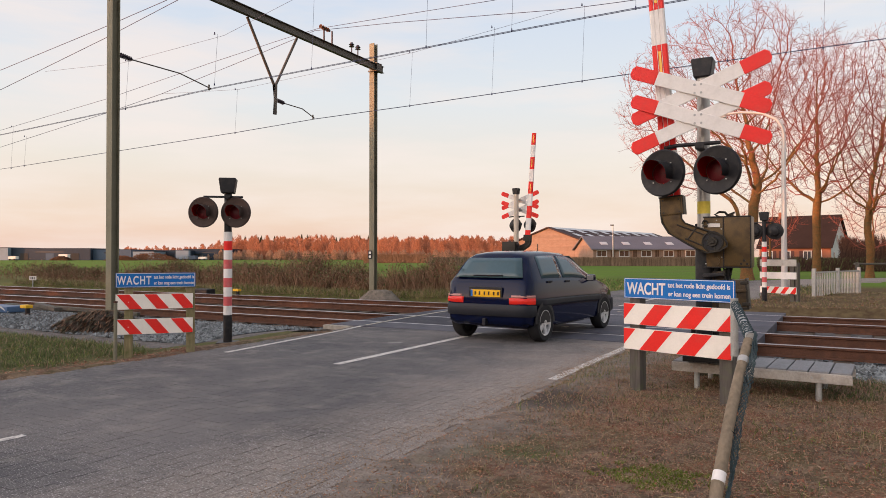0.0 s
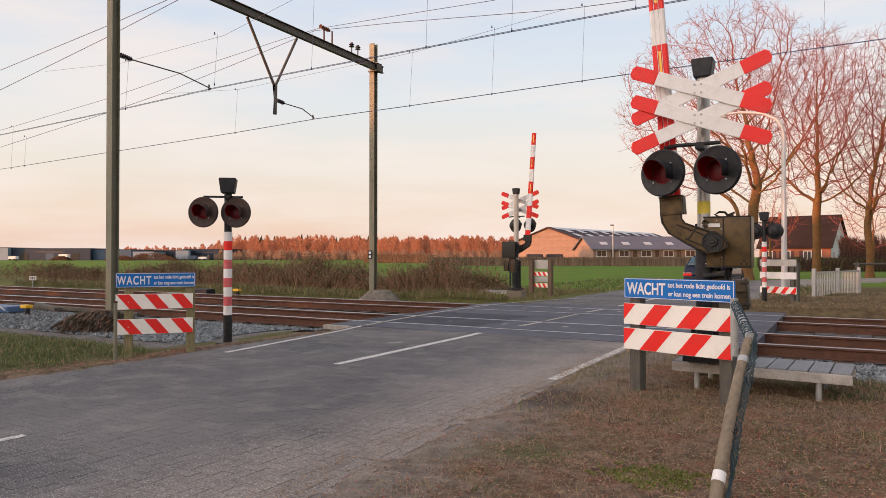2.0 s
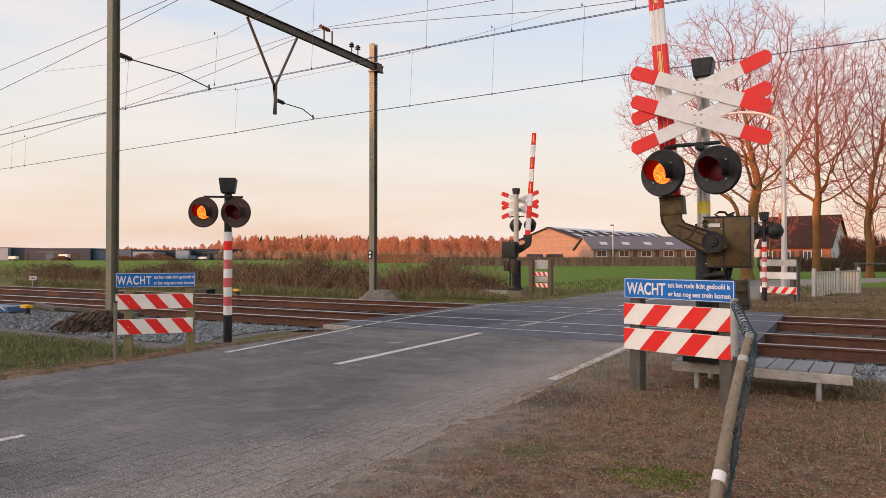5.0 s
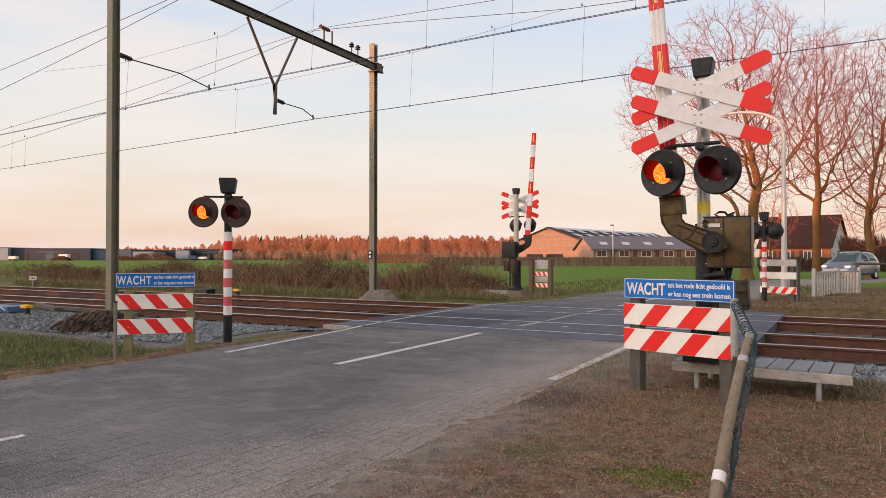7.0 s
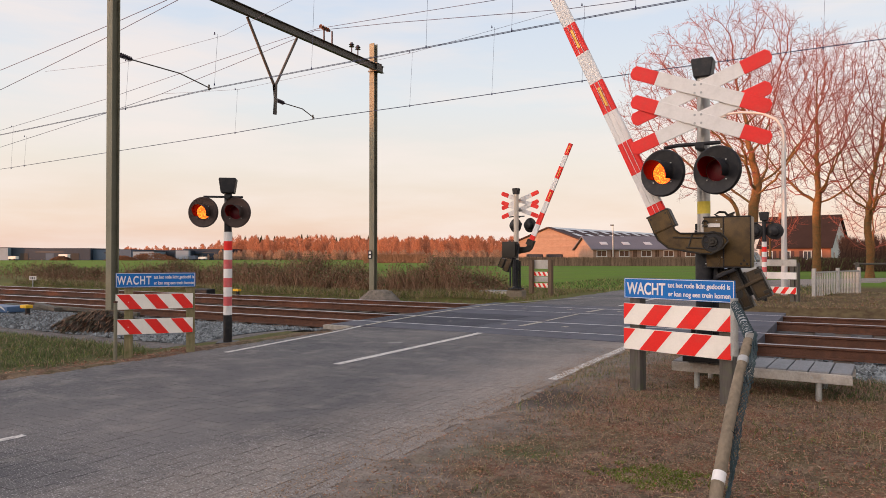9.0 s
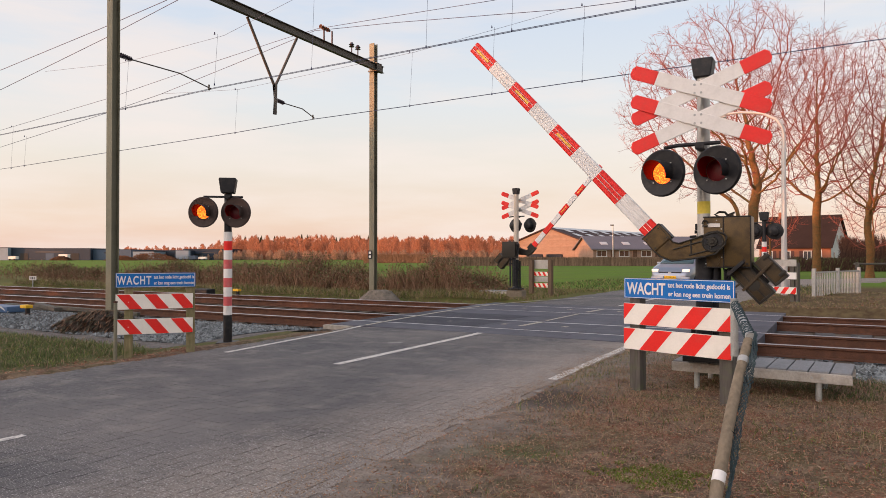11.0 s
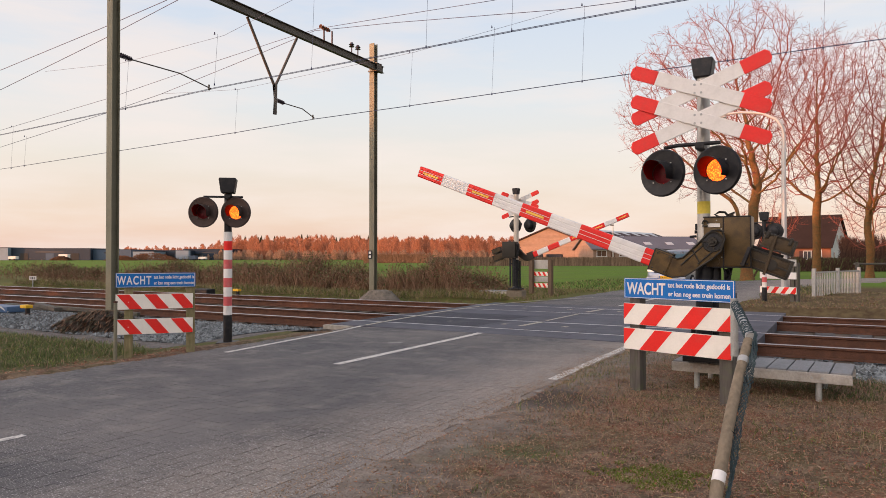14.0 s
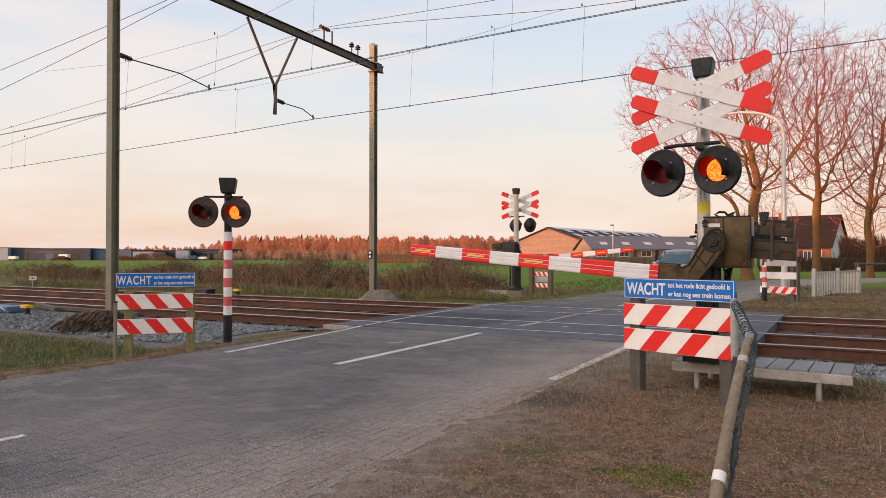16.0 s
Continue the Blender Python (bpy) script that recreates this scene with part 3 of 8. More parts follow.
RAIL_SECTION = [(-0.07, -0.172), (0.07, -0.172), (0.07, -0.16), (0.012, -0.145), (0.009, -0.045), (0.035, -0.035), (0.036, -0.006), (0.026, 0.0),
                (-0.026, 0.0), (-0.036, -0.006), (-0.035, -0.035), (-0.009, -0.045), (-0.012, -0.145), (-0.07, -0.16)]
for ti, (ya, yb) in enumerate(((11.0, 12.5), (14.85, 16.35))):
    track = thing("railway_track", pose(0, (ya + yb) / 2, 0), "rusty brown railway track on wooden sleepers", "railway track", "tracks over the crossing", "structure")
    for y in (ya, yb):
        bm = B()
        slab(bm, [(u + y - (ya + yb) / 2, v) for u, v in RAIL_SECTION], 400, "x", -330)
        ob = part("rail", bm, [RUST, RAILTOP], track)
        for f in ob.data.polygons:
            if f.normal.z > 0.3 and f.center.z > -0.02:
                f.material_index = 1
    bm = B()
    box(bm, (0, 0, -0.26), (0.25, 2.55, 0.16), 0.02)
    sl = part("sleeper", bm, SLEEPER, track)
    sl.location.x = -0.6
    for k in range(-75, 30):
        x = k * 0.6
        if -8.7 < x < -1.0 or k == -1:
            continue
        o = sl.copy()
        scene.collection.objects.link(o)
        o.location.x = x

bm = B()
prof = [(6.7, -0.2), (7.6, -0.13), (8.6, -0.07), (9.6, -0.09), (10.4, -0.19), (10.6, -0.215), (11.75, -0.235), (13.6, -0.25), (15.6, -0.235), (17.0, -0.215), (17.8, -0.25), (18.6, -0.33)]
rows_ = []
for x in lines([(-300, -40, 20), (-40, 8, 0.5), (8, 80, 12)]):
    rows_.append([bm.verts.new((x, y, z + 0.03 * noise.noise((x * 1.7, y * 1.7, 1)))) for y, z in prof])
for a, c in zip(rows_, rows_[1:]):
    if -9.0 < a[0].co.x < -0.9:
        k0 = 4
    else:
        k0 = 0 if a[0].co.x < 0 else 1
    for k in range(k0, len(prof) - 1):
        bm.faces.new((a[k], a[k + 1], c[k + 1], c[k]))
bed = tagged(part("ballast_bed", bm, BALLAST), "dark grey ballast bed under the tracks", "ballast", kind="structure")


def ballast_z(y):
    for (y0, z0), (y1, z1) in zip(prof, prof[1:]):
        if y0 <= y <= y1:
            return z0 + (z1 - z0) * (y - y0) / (y1 - y0)
    return -0.3


rs = np.random.RandomState(4)
OCT = np.array([(1, 0, 0), (0, 1, 0), (-1, 0, 0), (0, -1, 0), (0, 0, 1), (0, 0, -1)], float)
OCTF = [(0, 1, 4), (1, 2, 4), (2, 3, 4), (3, 0, 4), (1, 0, 5), (2, 1, 5), (3, 2, 5), (0, 3, 5)]
sv, sf = [], []


def scatter_stones(count, x0, x1, y0, y1, r0, r1, bias=1.0):
    for _ in range(count):
        x, y = x0 + (x1 - x0) * rs.rand() ** bias, y0 + (y1 - y0) * rs.rand()
        r = r0 + (r1 - r0) * rs.rand()
        b0 = len(sv)
        pts = OCT * (r * (0.6 + 0.7 * rs.rand(6, 1))) + rs.randn(6, 3) * r * 0.18
        ang = rs.rand() * 6.28
        ca, sa = math.cos(ang), math.sin(ang)
        z = ballast_z(y) + 0.012
        for q in pts:
            sv.append((x + q[0] * ca - q[1] * sa, y + q[0] * sa + q[1] * ca, z + q[2] * 0.8))
        sf.extend([tuple(b0 + i for i in f) for f in OCTF])


scatter_stones(15000, -8.9, -24, 7.45, 10.8, 0.022, 0.05, 1.5)
scatter_stones(3500, -24, -60, 7.3, 10.7, 0.03, 0.06)
scatter_stones(4500, -0.9, 5.0, 8.2, 10.85, 0.022, 0.05)
scatter_stones(3000, -8.6, -26, 11.1, 12.4, 0.022, 0.045)
scatter_stones(2600, -8.6, -26, 12.6, 14.7, 0.022, 0.045)
scatter_stones(1500, -0.9, 6, 11.1, 14.7, 0.022, 0.045)
scatter_stones(1500, -8.6, -30, 15, 18.0, 0.025, 0.05)
tagged(mesh_obj("ballast_stones", sv, sf, STONE), "loose blue-grey crushed ballast stones beside the rails", "gravel", kind="stuff")


# ---- crossing signals ----
def lamp_head(name, parent, x, y, z, facing=1, r=0.215, yaw=0.0, BLACK=BLACK):
    """Round black screen with a drum behind, a hood in front and a turning lit insert; facing 1 looks towards -y."""
    s = -facing
    bm = B()
    n = 36
    ring_r = ((r, 0.0), (r, 0.015), (r - 0.012, 0.03), (0.105, 0.012), (0.100, 0.012), (0.100, -0.12))
    rings = [[bm.verts.new((q * math.cos(2 * math.pi * k / n), s * d, q * math.sin(2 * math.pi * k / n))) for k in range(n)] for q, d in ring_r]
    for a, c in zip(rings, rings[1:]):
        for k in range(n):
            bm.faces.new((a[k], a[(k + 1) % n], c[(k + 1) % n], c[k]))
    bm.faces.new(rings[-1])
    back = [[bm.verts.new((q * math.cos(2 * math.pi * k / n), s * d, q * math.sin(2 * math.pi * k / n))) for k in range(n)]
            for q, d in ((r, -0.001), (0.13, -0.012), (0.125, -0.14), (0.07, -0.165))]
    for a, c in zip(back, back[1:]):
        for k in range(n):
            bm.faces.new((a[k], a[(k + 1) % n], c[(k + 1) % n], c[k]))
    bm.faces.new(back[-1])
    screen = smooth(part(name, bm, BLACK, parent, "round black lamp screen"), 35)
    screen.matrix_basis = pose(x, y, z, 0, 0, yaw)
    bm = B()
    a0, a1, k = radians(-35), radians(215), 26
    io, oo = [], []
    for i in range(k + 1):
        a = a0 + (a1 - a0) * i / k
        ln = 0.16 + 0.07 * math.sin(a)
        for lst, q in ((io, 0.103), (oo, 0.108)):
            lst.append([bm.verts.new((q * math.cos(a), s * 0.014, q * math.sin(a))), bm.verts.new((q * math.cos(a) * 0.98, s * ln, q * math.sin(a) * 0.98))])
    for i in range(k):
        bm.faces.new((io[i][0], io[i + 1][0], io[i + 1][1], io[i][1]))
        bm.faces.new((oo[i][0], oo[i][1], oo[i + 1][1], oo[i + 1][0]))
        bm.faces.new((io[i][1], io[i + 1][1], oo[i + 1][1], oo[i][1]))
    for j in (0, k):
        bm.faces.new((io[j][0], io[j][1], oo[j][1], oo[j][0]))
    hd = smooth(part("hood", bm, [HOODGLOW, BLACK], screen), 50)
    # inner faces take the colour that carries the lamp's red glow
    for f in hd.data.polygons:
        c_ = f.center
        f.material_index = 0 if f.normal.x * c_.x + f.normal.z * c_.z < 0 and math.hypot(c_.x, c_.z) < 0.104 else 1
    bm = B()
    for i in range(4):
        a = math.pi / 4 + i * math.pi / 2
        tube(bm, [(0.122 * math.cos(a), s * 0.008, 0.122 * math.sin(a)), (0.122 * math.cos(a), s * 0.028, 0.122 * math.sin(a))], 0.006, 6)
    part("screws", bm, GALV, screen)["kind"] = "stuff"
    bm = B()
    rings = []
    for q, d in ((0.0, 0.016), (0.05, 0.013), (0.088, 0.003), (0.0985, 0.0)):
        rings.append([bm.verts.new((max(q, 0.001) * math.cos(2 * math.pi * j / 24), -d, max(q, 0.001) * math.sin(2 * math.pi * j / 24))) for j in range(24)])
    rings2 = [[bm.verts.new((v.co.x, -v.co.y + 0.002, v.co.z)) for v in rr] for rr in rings]
    for R_ in (rings, rings2):
        for a, c in zip(R_, R_[1:]):
            for j in range(24):
                bm.faces.new((a[j], a[(j + 1) % 24], c[(j + 1) % 24], c[j]))
        bm.faces.new(R_[0])
    ins = smooth(part("lamp_insert", bm, [GLOW, LENSOFF], screen, "red lamp with a lit face and a dark face"))
    for f in ins.data.polygons:
        f.material_index = 0 if f.center.y < 0.001 else 1
    ins.location = (0, 0.0, 0)
    return screen, ins


def horn(parent, x, y, z, s=1.0):
    bm = B()
    o = [(-0.075, -0.09), (0.075, -0.09), (0.10, 0.07), (0.095, 0.09), (-0.095, 0.09), (-0.10, 0.07)]
    slab(bm, [(u * s, v * s) for u, v in o], 0.17 * s, "y", -0.085 * s)
    ob = part("bell_housing", bm, BLACK, parent)
    md = ob.modifiers.new("b", "BEVEL")
    md.width, md.segments = 0.012, 2
    ob.location = (x, y, z)
    return ob


def cross_boards(parent, x, y, z, facing=1):
    """Two crosses, one above the other, of white boards with red ends."""
    s = -facing
    for dz in (0.0, -0.275):
        for lean, yo in ((-21.2, 0.030), (21.2, 0.012)):
            bm = B()
            L, hh, ch, red = 0.645, 0.064, 0.035, 0.25
            for nm, o, mm in (("board_end", [(-L, -hh + ch), (-L + 0.03, -hh), (-L + red, -hh), (-L + red, hh), (-L + 0.03, hh), (-L, hh - ch)], RED),
                              ("board", [(-L + red, -hh), (L - red, -hh), (L - red, hh), (-L + red, hh)], WHITE),
                              ("board_end", [(L, hh - ch), (L - 0.03, hh), (L - red, hh), (L - red, -hh), (L - 0.03, -hh), (L, -hh + ch)], RED)):
                b2 = B()
                slab(b2, o, 0.014, "y", -0.007)
                ob = part(nm, b2, mm, parent, "red reflective board end" if mm is RED else "white reflective cross board")
                md = ob.modifiers.new("b", "BEVEL")
                md.width, md.segments = 0.003, 1
                ob.matrix_basis = pose(x, y + s * yo, z + dz, 0, lean * -1, 0) if facing > 0 else pose(x, y + s * yo, z + dz, 0, lean, 0)
            bm.free()
        bm = B()
        for u in (-0.028, 0.028):
            for v in (-0.038, 0.038):
                tube(bm, [(u, s * 0.036, v), (u, s * 0.043, v)], 0.011, 8)
        ob = tagged(part("bolts", bm, GALV, parent), kind="stuff")
        ob.location = (x, y, z + dz)
        bm = B()
        box(bm, (0, -s * 0.06, 0), (0.12, 0.11, 0.05), 0.006)
        part("bracket", bm, GALV, parent).location = (x, y, z + dz)


inserts = []          # (insert, side) for the flashing


def crossing_signal(m, facing, label, plinth_m):
    t = thing("crossing_signal", m, label, "crossing signal", "signals at the crossing")
    s = -facing
    bm = B()
    tube(bm, [(0, 0, 1.3 if facing > 0 else 0.95), (0, 0, 3.0)], 0.058 if facing > 0 else 0.074, 20)
    smooth(part("pole", bm, ALU if facing > 0 else PALEPOLE, t, "grey aluminium pole" if facing > 0 else "pale cream pole"))
    bm = B()
    zf = 0.33 if facing > 0 else 0.1
    tube(bm, [(0, 0, zf), (0, 0, 1.33 if facing > 0 else 0.98)], 0.078, 16)
    tube(bm, [(0, 0, 0.66), (0, 0, 0.74)], 0.10, 16)
    tube(bm, [(0, 0, zf), (0, 0, zf + 0.1)], [0.16, 0.09], 16)
    tube(bm, [(0.11, 0.02, zf), (0.11, 0.02, 0.95)], 0.03, 8)
    tube(bm, [(-0.1, 0.03, zf), (-0.1, 0.03, 0.62)], 0.028, 8)
    if facing > 0:
        box(bm, (0.03, 0.42, zf - 0.025), (0.40, 1.15, 0.05), 0.006)
    else:
        box(bm, (0, 0, 0.125), (0.36, 0.36, 0.04), 0.006)
    smooth(part("base_column", bm, BLACK, t, "black steel base column"))
    bm = B()
    if facing > 0:
        box(bm, (0.03, 0.86, 0.03), (0.5, 0.3, 0.5), 0.03)
    else:
        box(bm, (0, 0.0, -0.06), (0.5, 0.34, 0.28), 0.03)
    part("plinth", bm, plinth_m, t, "concrete plinth")
    if facing > 0:
        bm = B()
        tube(bm, [(0, 0, 1.655), (0, 0, 1.77)], 0.0592, 20, cap=False)
        smooth(part("sticker", bm, mat("pale_yellow_sticker", (0.72, 0.56, 0.08), 0.6, var=0.1), t, "yellow sticker"))
    cross_boards(t, 0.0, s * 0.25, 2.775, facing)
    horn(t, 0.0, 0.0, 3.02)
    bm = B()
    tube(bm, [(-0.32, s * 0.2, 2.27), (-0.2, s * 0.2, 2.285), (0.18, s * 0.2, 2.285)], 0.018, 10)
    box(bm, (0, s * 0.1, 2.27), (0.08, 0.24, 0.06), 0.008)
    smooth(part("lamp_bracket", bm, BLACK, t))
    for i, u in enumerate((-0.298, 0.172)):
        o = lamp_head("lamp_screen", t, u * (1 if facing > 0 else -1), s * 0.34, 2.02, facing, 0.218, -16.0)
        if facing > 0:
            inserts.append((o[1], i, o[0]))
        else:
            o[1].rotation_euler.z = 0
    return t


def light_post(m, facing, label):
    t = thing("warning_light_post", m, label, "warning light", "warning light posts")
    s = -facing
    bands = [1.66 - i * 0.1365 for i in range(10)]
    bm = B()
    tube(bm, [(0, 0, 0.02), (0, 0, bands[-1])], 0.064, 18)
    box(bm, (0, 0, 0.02), (0.3, 0.3, 0.03), 0.005)
    part("post_foot", smooth_bm(bm), BLACK, t, "black post foot")
    for i in range(9):
        bm = B()
        tube(bm, [(0, 0, bands[i + 1]), (0, 0, bands[i])], 0.0625, 18)
        smooth(part("post_band", bm, WHITE if i % 2 == 0 else RED if i < 2 else FADEDRED, t, "white band" if i % 2 == 0 else "faded red band"))
    bm = B()
    tube(bm, [(0, 0, bands[0]), (0, 0, 2.25)], 0.055, 18)
    smooth(part("post_head", bm, BLACK, t))
    horn(t, 0, 0, 2.345, 1.25)
    bm = B()
    tube(bm, [(-0.34, s * 0.06, 2.175), (0.22, s * 0.06, 2.175)], 0.016, 8)
    box(bm, (0, s * 0.06, 2.17), (0.07, 0.15, 0.05), 0.006)
    smooth(part("lamp_bracket", bm, BLACK, t))
    for i, u in enumerate((-0.335, 0.125) if facing > 0 else (-0.245, 0.245)):
        o = lamp_head("lamp_screen", t, u, s * 0.09, 1.945, facing, 0.225, -14.0 if facing > 0 else 0.0, BROWNBLACK if facing > 0 else BLACK)
        if facing > 0:
            inserts.append((o[1], i, o[0]))
    return t


def smooth_bm(bm):
    return bm


signal_near = crossing_signal(pose(-1.128, 6.86, 0), 1, "grey crossing signal post with red and white crosses", MOSSYSTONE)
signal_far = crossing_signal(pose(-8.40, 18.90, 0.18), -1, "distant crossing signal post seen from behind", TANCONCRETE)
post_near = light_post(pose(-7.9, 7.3, -0.04, 0, 0, 40), 1, "red and white banded post with twin red lamps")
post_far = light_post(pose(-1.83, 20.5, 0), -1, "red and white banded lamp post seen from behind")


# ---- barriers ----
def barrier(m, label, mirror, BRONZE=BRONZE):
    """Barrier machine at the pivot; the boom reaches along -x (mirror 1) or +x (-1) and turns about y."""
    t = thing("barrier_machine", m, label, "barrier", "barriers at the crossing")
    k = mirror
    bm = B()
    box(bm, (0.103 * k, 0.20, 0.0), (0.41, 0.26, 0.475), 0.022)
    body = smooth(part("housing", bm, BRONZE, t, "brown painted machine housing"), 30)
    bm = B()
    box(bm, (0.19 * k, 0.062, 0.0), (0.22, 0.02, 0.45), 0.012)
    smooth(part("housing_door", bm, BRONZE, body), 30)
    bm = B()
    box(bm, (-0.01 * k, 0.066, 0.155), (0.11, 0.006, 0.035), 0.002)
    part("white_label", bm, WHITE, body, "small white label")
    bm = B()
    tube(bm, [((-0.085 + 0.022 * math.cos(a_)) * k, 0.056, 0.17 + 0.03 * math.sin(a_)) for a_ in [radians(20 * j) for j in range(10)]], 0.009, 6)
    box(bm, (-0.085 * k, 0.06, 0.15), (0.05, 0.02, 0.012), 0.003)
    part("lifting_eye", bm, DARKMACHINE, body, "small dark lifting eye")
    for u, v in ((0.015, 0.2), (0.055, 0.12), (0.058, 0.05), (0.058, -0.06), (0.058, -0.14), (-0.08, -0.2)):
        bm = B()
        tube(bm, [(u * k, 0.069, v), (u * k, 0.060, v)], 0.006, 8)
        part("rivet", bm, GALV, body)
    bm = B()
    tube(bm, [(0.02 * k, 0.2, 0.235), (-0.02 * k, 0.2, 0.262), (0.02 * k, 0.2, 0.285), (0.07 * k, 0.2, 0.28), (0.10 * k, 0.2, 0.24)], 0.012, 6)
    tube(bm, [(0.10 * k, 0.16, 0.25), (0.16 * k, 0.16, 0.275)], 0.01, 6)
    tube(bm, [(0.13 * k, 0.16, 0.235), (0.13 * k, 0.16, 0.265)], 0.02, 8)
    part("top_latch", bm, DARKMACHINE, body, "black latch on the lid")
    bm = B()
    for u, z0_, z1_, r_ in ((-0.135, -0.2, 0.19, 0.022), (-0.175, -0.12, 0.17, 0.016)):
        tube(bm, [(u * k, 0.24, z0_), (u * k, 0.24, z1_)], r_, 8)
    box(bm, (-0.155 * k, 0.24, 0.15), (0.09, 0.08, 0.06), 0.01)
    tube(bm, [(-0.19 * k, 0.22, 0.06), (-0.25 * k, 0.22, 0.055)], 0.012, 8)
    tube(bm, [(0.10 * k, 0.15, -0.24), (0.13 * k, 0.14, -0.30), (0.09 * k, 0.14, -0.31), (0.06 * k, 0.15, -0.24)], 0.008, 6)
    part("conduits", bm, BLACK, body, "black conduits beside the housing")
    bm = B()
    for u, v in ((0.225, -0.2), (0.25, -0.17), (0.275, -0.2)):
        tube(bm, [(u * k, 0.055, v), (u * k, 0.045, v)], 0.012, 6)
    box(bm, (0.05 * k, 0.2, 0.225), (0.2, 0.16, 0.03), 0.008)
    part("lugs", bm, BLACK, body)["kind"] = "stuff"
    bm = B()
    box(bm, (0.074 * k, 0.066, 0.0), (0.012, 0.012, 0.46), 0.003)
    box(bm, (0.103 * k, 0.066, 0.232), (0.41, 0.012, 0.012), 0.003)
    box(bm, (0.103 * k, 0.066, -0.232), (0.41, 0.012, 0.012), 0.003)
    box(bm, (0.303 * k, 0.066, 0.0), (0.012, 0.012, 0.46), 0.003)
    part("door_seal", bm, BLACK, body, "black rubber seal round the door")
    bm = B()
    tube(bm, [(0.0, 0.07, -0.175), (0.0, 0.06, -0.175)], 0.042, 18)
    part("inspection_cover", bm, BRONZE, body, "round cover plate")
    bm = B()
    tube(bm, [(-0.13 * k, 0.2, -0.05), (-0.17 * k, 0.2, 0.1), (-0.2 * k, 0.2, 0.1)], 0.02, 8)
    tube(bm, [(0.12 * k, 0.2, -0.24), (0.1 * k, 0.2, -0.38), (-0.02 * k, 0.2, -0.45)], 0.018, 8)
    tube(bm, [(-0.02 * k, 0.2, -1.055), (-0.02 * k, 0.2, -0.24)], 0.055, 12)
    tube(bm, [(0.08 * k, 0.24, -1.055), (0.08 * k, 0.24, -0.25)], 0.03, 8)
    smooth(part("pedestal", bm, BLACK, t, "black pedestal and cable ducts"))
    # moving arm
    arm = new("boom_arm")
    arm.parent = t
    arm["label"] = "cranked boom arm with counterweight"
    # cranked side plate, outline in x,z
    up = [(-0.43, -0.245), (-0.24, -0.255), (-0.192, -0.225), (-0.141, -0.118), (-0.079, 0.017), (-0.042, 0.094), (0.02, 0.119), (0.05, 0.116), (0.086, 0.063), (0.095, -0.058),
          (0.058, -0.136), (-0.033, -0.268), (-0.114, -0.381), (-0.218, -0.433), (-0.279, -0.437), (-0.43, -0.432)]
    bm = B()
    slab(bm, [(u * k, v) for u, v in up], 0.055, "y", -0.06)
    o = part("crank_plate", bm, BRONZE, arm, "cast brown crank arm")
    md = o.modifiers.new("b", "BEVEL")
    md.width, md.segments = 0.012, 2
    # raised dark rim round the casting, ring and spokes of the hub
    bm = B()
    rim_ = up[3:12]
    tube(bm, [(u * k, -0.064, v) for u, v in rim_], 0.010, 6)
    tube(bm, [(u * k, -0.064, v) for u, v in up[11:16]], 0.008, 6)
    tube(bm, [(u * k, -0.064, v) for u, v in up[0:4]], 0.008, 6)
    ring_ = [(0.088 * math.cos(2 * math.pi * j / 28) * k, -0.064, 0.088 * math.sin(2 * math.pi * j / 28)) for j in range(29)]
    tube(bm, ring_, 0.009, 6, cap=False)
    for a_ in (200, 250, 300, 15):
        ca, sa = math.cos(radians(a_)), math.sin(radians(a_))
        tube(bm, [(0.04 * ca * k, -0.064, 0.04 * sa), (0.088 * ca * k, -0.064, 0.088 * sa)], 0.007, 6)
    for a_, c_ in (((-0.066, -0.06), (-0.185, -0.30)), ((0.03, -0.085), (-0.05, -0.235)), ((-0.14, -0.13), (-0.04, -0.215)), ((-0.02, 0.088), (-0.055, 0.06))):
        tube(bm, [(a_[0] * k, -0.062, a_[1]), (c_[0] * k, -0.062, c_[1])], 0.008, 6)
    o = smooth(part("ribs", bm, DARKMACHINE, arm, "dark worn ribs and ring"), 40)
    # flat black disc that paints the shade of the hub's recess
    bm = B()
    tube(bm, [(0, -0.058, 0), (0, -0.066, 0)], 0.08, 24)
    part("hub_recess_shade", bm, BLACK, arm, "black disc for the shade in the hub recess")
    bm = B()
    tube(bm, [(0, -0.06, 0), (0, -0.088, 0)], [0.046, 0.040], 20)
    tube(bm, [(0, -0.088, 0), (0, -0.105, 0)], [0.022, 0.018], 6)
    smooth(part("hub", bm, DARKMACHINE, arm, "pivot hub with a hexagon bolt"), 30)
    # socket for the boom: two cheeks, a closed face and an open black slot behind
    bm = B()
    box(bm, (-0.365 * k, -0.062, -0.338), (0.165, 0.016, 0.205), 0.006)
    box(bm, (-0.365 * k, 0.05, -0.338), (0.165, 0.014, 0.205), 0.006)
    box(bm, (-0.30 * k, -0.006, -0.338), (0.03, 0.11, 0.19), 0.006)
    box(bm, (-0.365 * k, -0.006, -0.43), (0.16, 0.11, 0.014), 0.004)
    part("boom_socket", bm, BRONZE, arm, "brown boom socket")
    bm = B()
    box(bm, (-0.452 * k, -0.006, -0.338), (0.014, 0.135, 0.215), 0.004)
    box(bm, (-0.365 * k, -0.006, -0.231), (0.17, 0.13, 0.012), 0.004)
    part("socket_rim", bm, DARKMACHINE, arm, "dark socket rim")
    bm = B()
    for u, v in ((-0.305, -0.265), (-0.42, -0.265), (-0.305, -0.41), (-0.42, -0.41)):
        tube(bm, [(u * k, -0.07, v), (u * k, -0.078, v)], 0.009, 6)
    part("socket_bolts", bm, DARKMACHINE, arm)["kind"] = "stuff"
